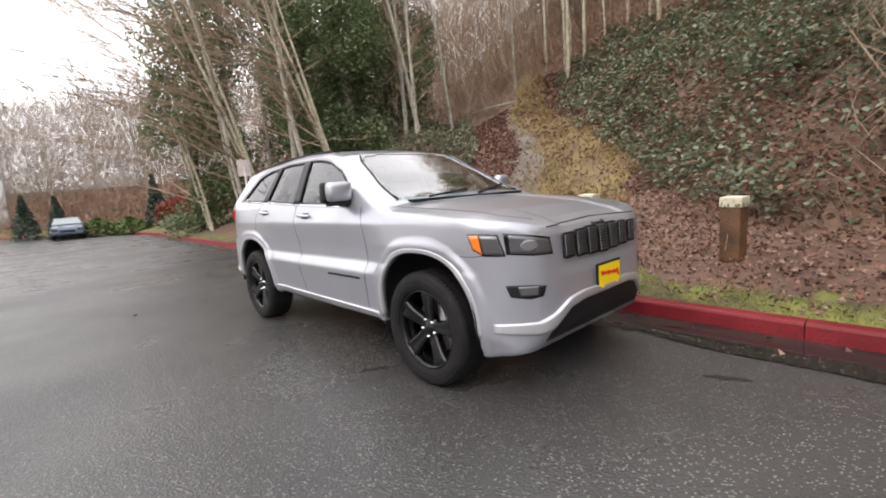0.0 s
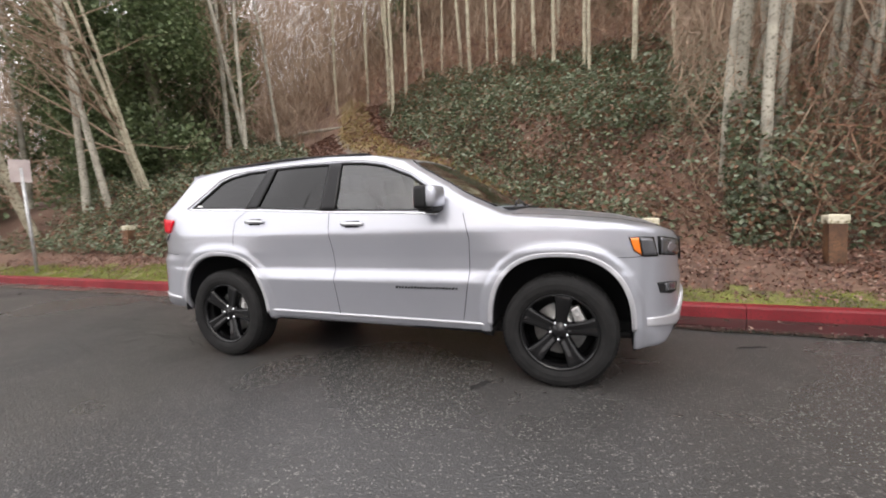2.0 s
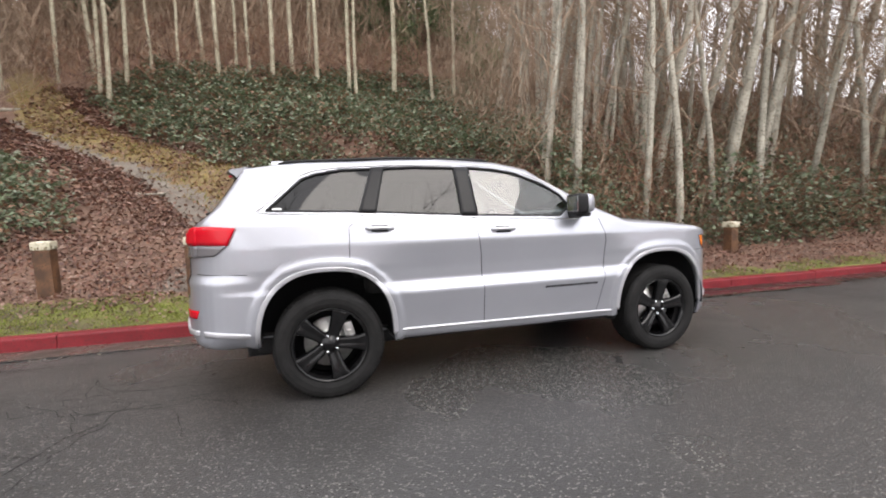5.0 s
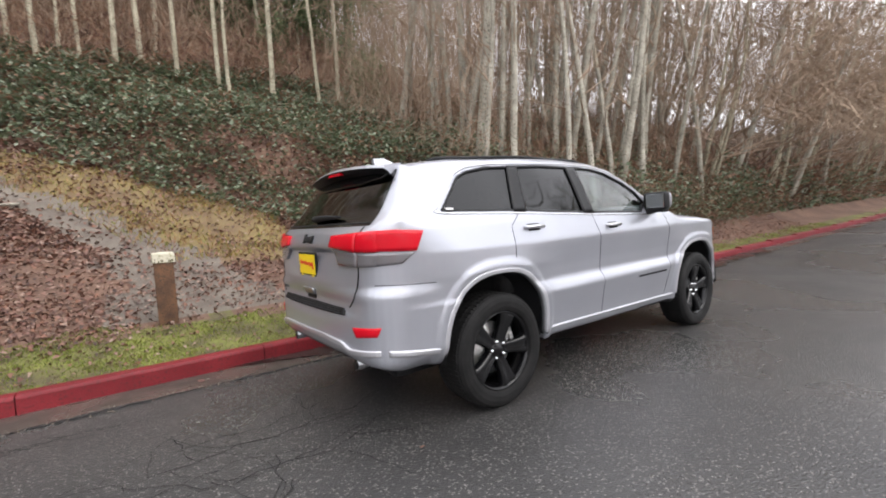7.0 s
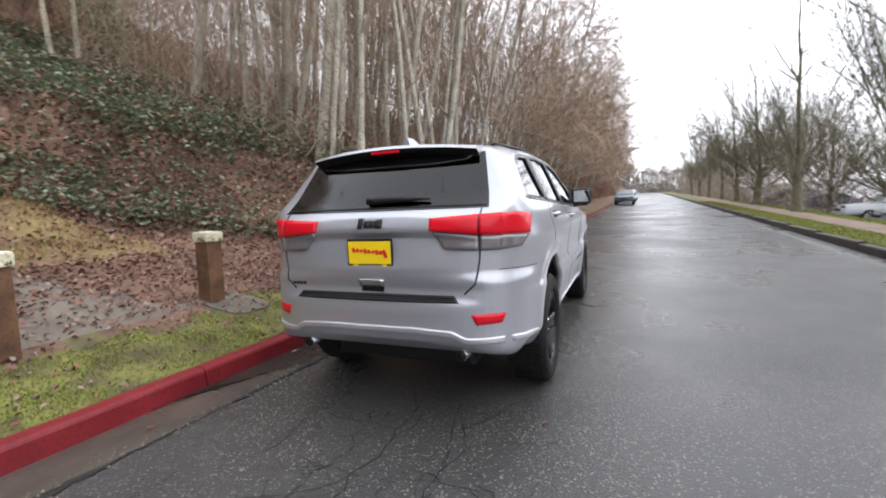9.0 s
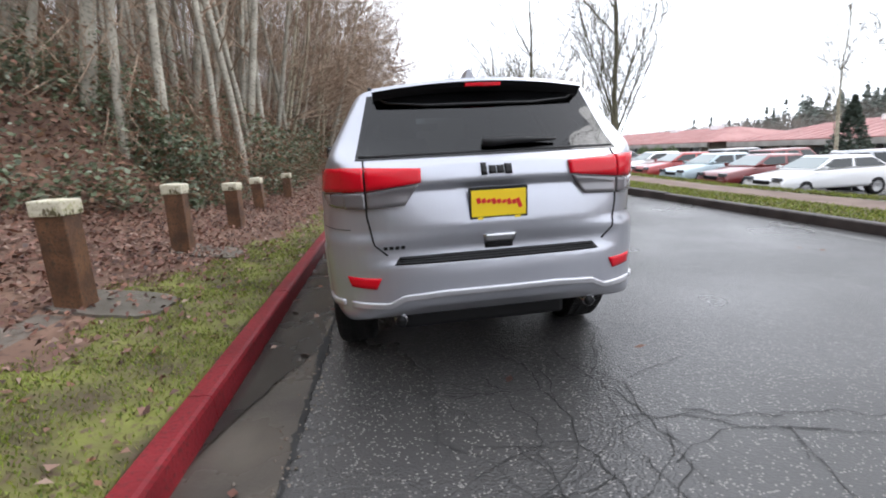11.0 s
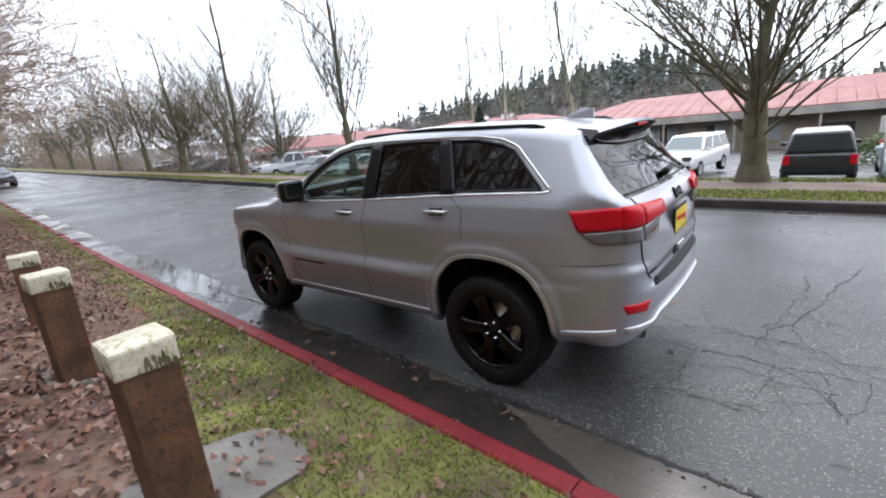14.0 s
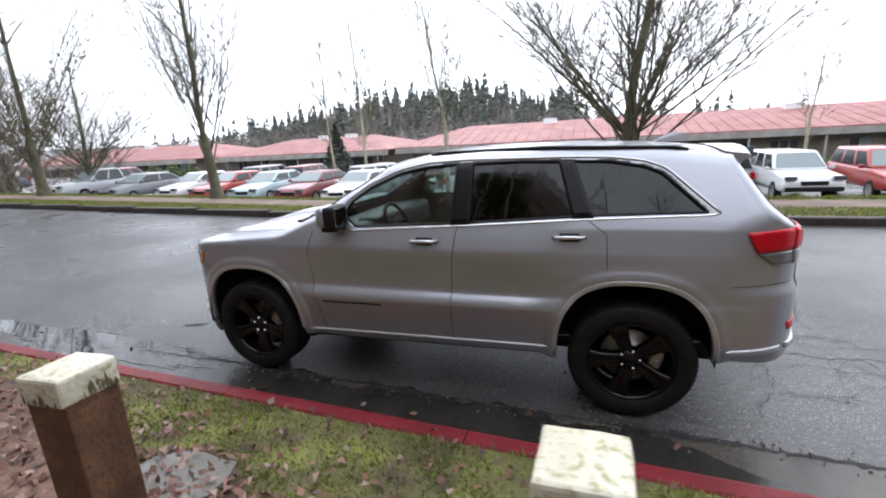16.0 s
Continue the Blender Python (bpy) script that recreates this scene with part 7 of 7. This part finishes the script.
def make_block(x0, x1, y, depth, base, eave, ridge, seed):
    """A long low building: wall with window bays, deep eaves, red hipped roof."""
    rng = random.Random(seed)
    b = tagged(new("low_building"), "long low brown building with a weathered red roof", "building")
    bm = bmesh.new()
    box(bm, (x0 + x1) / 2, y - depth / 2, (base + eave) / 2, x1 - x0, depth, eave - base, 0.02)
    part("wall", bm, M_WALL, b)
    o = 1.6
    v = [(x0 - o, y + o, eave), (x1 + o, y + o, eave), (x1 + o, y - depth - o, eave), (x0 - o, y - depth - o, eave), (x0 + 5, y - depth / 2, ridge), (x1 - 5, y - depth / 2, ridge)]
    v += [(p[0], p[1], p[2] - 0.12) for p in v[:4]]
    f = [(0, 1, 5, 4), (1, 2, 5), (2, 3, 4, 5), (3, 0, 4), (0, 6, 7, 1), (1, 7, 8, 2), (2, 8, 9, 3), (3, 9, 6, 0), (6, 9, 8, 7)]
    part_me("roof", mesh_from("roof", v, f, M_ROOF), b, "weathered red sheet roof")
    n = int((x1 - x0) / 1.2)
    for k in range(n):
        xx = x0 - o + (x1 - x0 + 2 * o) * (k + 0.5) / n
        t = min(1, min(xx - (x0 - o), (x1 + o) - xx) / 6.6)
        rib = [(xx, y + o, eave + 0.02), (xx, y + o - (depth / 2 + o) * t, eave + (ridge - eave) * t + 0.02)]
        tube("roof_seam", rib, 0.025, M_ROOF, b, 4)
    bm = bmesh.new()
    box(bm, (x0 + x1) / 2, y + o - 0.02, eave - 0.42, x1 - x0 + 2 * o - 0.1, 0.12, 0.62, 0.01)
    part("fascia", bm, M_FASCIA, b, "grey fascia board")
    x = x0 + 1.5
    while x < x1 - 3:
        w = rng.choice((1.6, 2.4, 3.2))
        kind_ = rng.random()
        if kind_ < 0.75:
            win = new("window")
            win.parent = b
            bm = bmesh.new()
            box(bm, x + w / 2, y + 0.03, base + 1.75, w, 0.06, 1.7, 0.01)
            part("frame", bm, M_FASCIA, win)
            panes = max(1, round(w / 0.8))
            for k in range(panes):
                bm = bmesh.new()
                box(bm, x + w * (k + 0.5) / panes, y + 0.065, base + 1.75, w / panes - 0.1, 0.02, 1.56)
                part("pane", bm, M_PALEGLASS if rng.random() < 0.5 else M_DARKGLASS, win)
        else:
            bm = bmesh.new()
            box(bm, x + w / 2, y + 0.02, base + 1.05, w, 0.05, 2.1, 0.01)
            part("door_recess", bm, M_DARKGLASS, b, "dark glazed doorway")
        x += w + rng.uniform(1.2, 4.0)
    xx = x0
    while xx <= x1:
        bm = bmesh.new()
        box(bm, xx, y + o - 0.15, (base + eave) / 2 - 0.25, 0.16, 0.16, eave - base - 0.5, 0.01)
        part("eave_post", bm, M_FASCIA, b)
        xx += 6.1
    for _ in range(2):
        bm = bmesh.new()
        cx = rng.uniform(x0 + 8, x1 - 8)
        box(bm, cx, y - depth / 2 + 1.0, ridge - 0.1, 1.6, 1.2, 0.9, 0.03)
        part("roof_vent", bm, M_WHITE, b, "white roof vent")
    return b


make_block(-46, 20, -48.5, 18, gz(0, -48.5), 0.75, 2.9, 4)
make_block(25, 50, -50.5, 18, gz(35, -50.5), 0.6, 2.6, 6)
make_block(55, 96, -49.0, 18, gz(70, -49), 0.7, 2.8, 9)


def hedge(x0, x1, y, h, seed, mat, name, label):
    rng = np.random.default_rng(seed)
    n = int((x1 - x0) * 900)
    x = rng.uniform(x0, x1, n)
    w = 0.55 + 0.15 * np.sin(x * 2.1)
    th = rng.uniform(0, math.pi, n)
    r = rng.uniform(0.6, 1.05, n)
    yy = y + np.cos(th) * w * r
    z = ground_z(x, yy) + np.sin(th) * h * r * (1 + 0.15 * np.sin(x * 3.3))
    a, b, _ = random_axes(rng, n, 0.06, 0.045, 0.2)
    return tagged(new(name, quads_mesh(name, np.stack([x, yy, z], -1), a, b, mat)), label, "hedge")


hedge(-26, -4, -24.5, 1.1, 3, M_HEDGE, "hedge", "clipped green hedge beside the car park")
hedge(2, 9, -25.5, 0.9, 4, M_HEDGE, "hedge", "low green hedge before the building")
hedge(28, 34, -24, 1.6, 5, M_HEDGE, "hedge", "loose green bushes in the car park")


def make_shrub(x, y, r, h, mat, seed, name, label, cone=False):
    rng = np.random.default_rng(seed)
    shrub = tagged(new(name), label, "shrub")
    z = gz(x, y)
    tube("stem", [(x, y, z - 0.1), (x, y, z + h * 0.6)], [0.06, 0.02], M_BARK_DARK, shrub, 6)
    n = int(900 + 700 * r)
    t = rng.random(n) ** (0.8 if cone else 0.6)
    th = rng.uniform(0, 6.283, n)
    rr = r * ((1 - t) if cone else np.sqrt(np.maximum(0.02, 1 - (2 * t - 0.8) ** 2))) * (0.55 + 0.5 * rng.random(n)) * (1 + 0.2 * np.sin(3 * th + seed))
    c = np.stack([x + rr * np.cos(th), y + rr * np.sin(th), z + h * t], -1)
    a, b, _ = random_axes(rng, n, 0.16 if cone else 0.12, 0.07, 0.1)
    part_me("leaves", quads_mesh("leaves", c, a, b, mat), shrub)


for k, (x, y, r, h, mt, nm, lb, cn) in enumerate((
        (-40, -3.0, 1.1, 3.6, M_CONIFER, "conifer", "small dark conifer by the bend", True), (-37.5, -1.3, 1.0, 3.4, M_CONIFER, "conifer", "small dark conifer by the bend", True),
        (-33, 3.9, 0.95, 3.6, M_CONIFER, "conifer", "young green conifer on the slope", True), (-30.5, 4.9, 1.5, 1.9, M_REDBUSH, "shrub", "rusty red shrub on the slope", False),
        (-29, 6.4, 1.4, 1.9, M_REDBUSH, "shrub", "rusty red shrub on the slope", False), (-34.5, 0.6, 1.2, 1.7, M_HEDGE, "shrub", "rounded green shrub by the bend", False),
        (-33, 2.2, 1.3, 1.6, M_HEDGE, "shrub", "rounded green shrub by the bend", False), (-27, 4.0, 1.1, 1.0, M_IVY, "shrub", "low green shrub on the slope", False),
        (-25, 3.6, 1.0, 0.9, M_IVY, "shrub", "low green shrub on the slope", False), (17.2, -26.5, 1.6, 4.6, M_CONIFER, "conifer", "dark conifer before the building", True))):
    make_shrub(x, y, r, h, mt, 90 + k, nm, lb, cn)
# pale building end beyond the bend
far_house = tagged(new("far_house"), "pale building end with a blue band beyond the bend", "building")
bm = bmesh.new()
box(bm, -60, -9.2, 4.2, 4, 10, 6.6, 0.05)
part("wall", bm, M_WHITE, far_house)
bm = bmesh.new()
box(bm, -57.95, -9.2, 6.3, 0.12, 10.02, 1.4, 0.02)
part("band", bm, PAINT_MATS["dark blue"], far_house, "blue painted band")
# small signs on thin posts in the car park
for k, (x, y, colour) in enumerate(((-4.6, -14.6, "white"), (-7.4, -18.2, "dark blue"), (31, -10.2, "white"))):
    s = tagged(new("parking_sign"), "small parking sign on a thin post", "sign", "parking signs")
    z = gz(x, y)
    tube("post", [(x, y, z - 0.1), (x, y, z + 1.9)], 0.03, M_STEEL, s, 6)
    bm = bmesh.new()
    box(bm, x, y + 0.04, z + 1.7, 0.32, 0.02, 0.45, 0.01)
    part("panel", bm, PAINT_MATS[colour], s)


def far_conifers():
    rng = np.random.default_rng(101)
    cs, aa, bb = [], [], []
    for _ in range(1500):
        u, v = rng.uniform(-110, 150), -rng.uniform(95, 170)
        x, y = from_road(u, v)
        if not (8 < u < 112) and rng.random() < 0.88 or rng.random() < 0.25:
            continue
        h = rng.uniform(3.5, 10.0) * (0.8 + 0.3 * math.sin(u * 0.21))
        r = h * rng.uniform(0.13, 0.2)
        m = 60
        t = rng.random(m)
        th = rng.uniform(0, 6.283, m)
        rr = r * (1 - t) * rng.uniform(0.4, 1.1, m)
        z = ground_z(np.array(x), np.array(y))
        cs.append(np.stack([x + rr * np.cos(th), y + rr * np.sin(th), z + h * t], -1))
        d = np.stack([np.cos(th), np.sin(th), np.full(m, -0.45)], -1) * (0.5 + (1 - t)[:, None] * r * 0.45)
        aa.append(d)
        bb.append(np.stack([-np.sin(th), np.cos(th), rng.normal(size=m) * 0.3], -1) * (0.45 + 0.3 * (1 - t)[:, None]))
    # the pale leaf colours stand in for haze over the hill
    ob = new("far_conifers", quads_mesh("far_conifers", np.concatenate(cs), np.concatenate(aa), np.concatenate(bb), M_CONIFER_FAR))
    tagged(ob, "conifer woods on a distant hill, coloured pale for haze", "woods", kind="stuff")


far_conifers()
brush("far_bare_woods", 40000, (-60, 140, -120, -72), b_rng, 1.0, 0.06, M_WOODS_DISTANT, "distant bare brown woods behind the building", 0.7, 5.0)
print("far side ready")
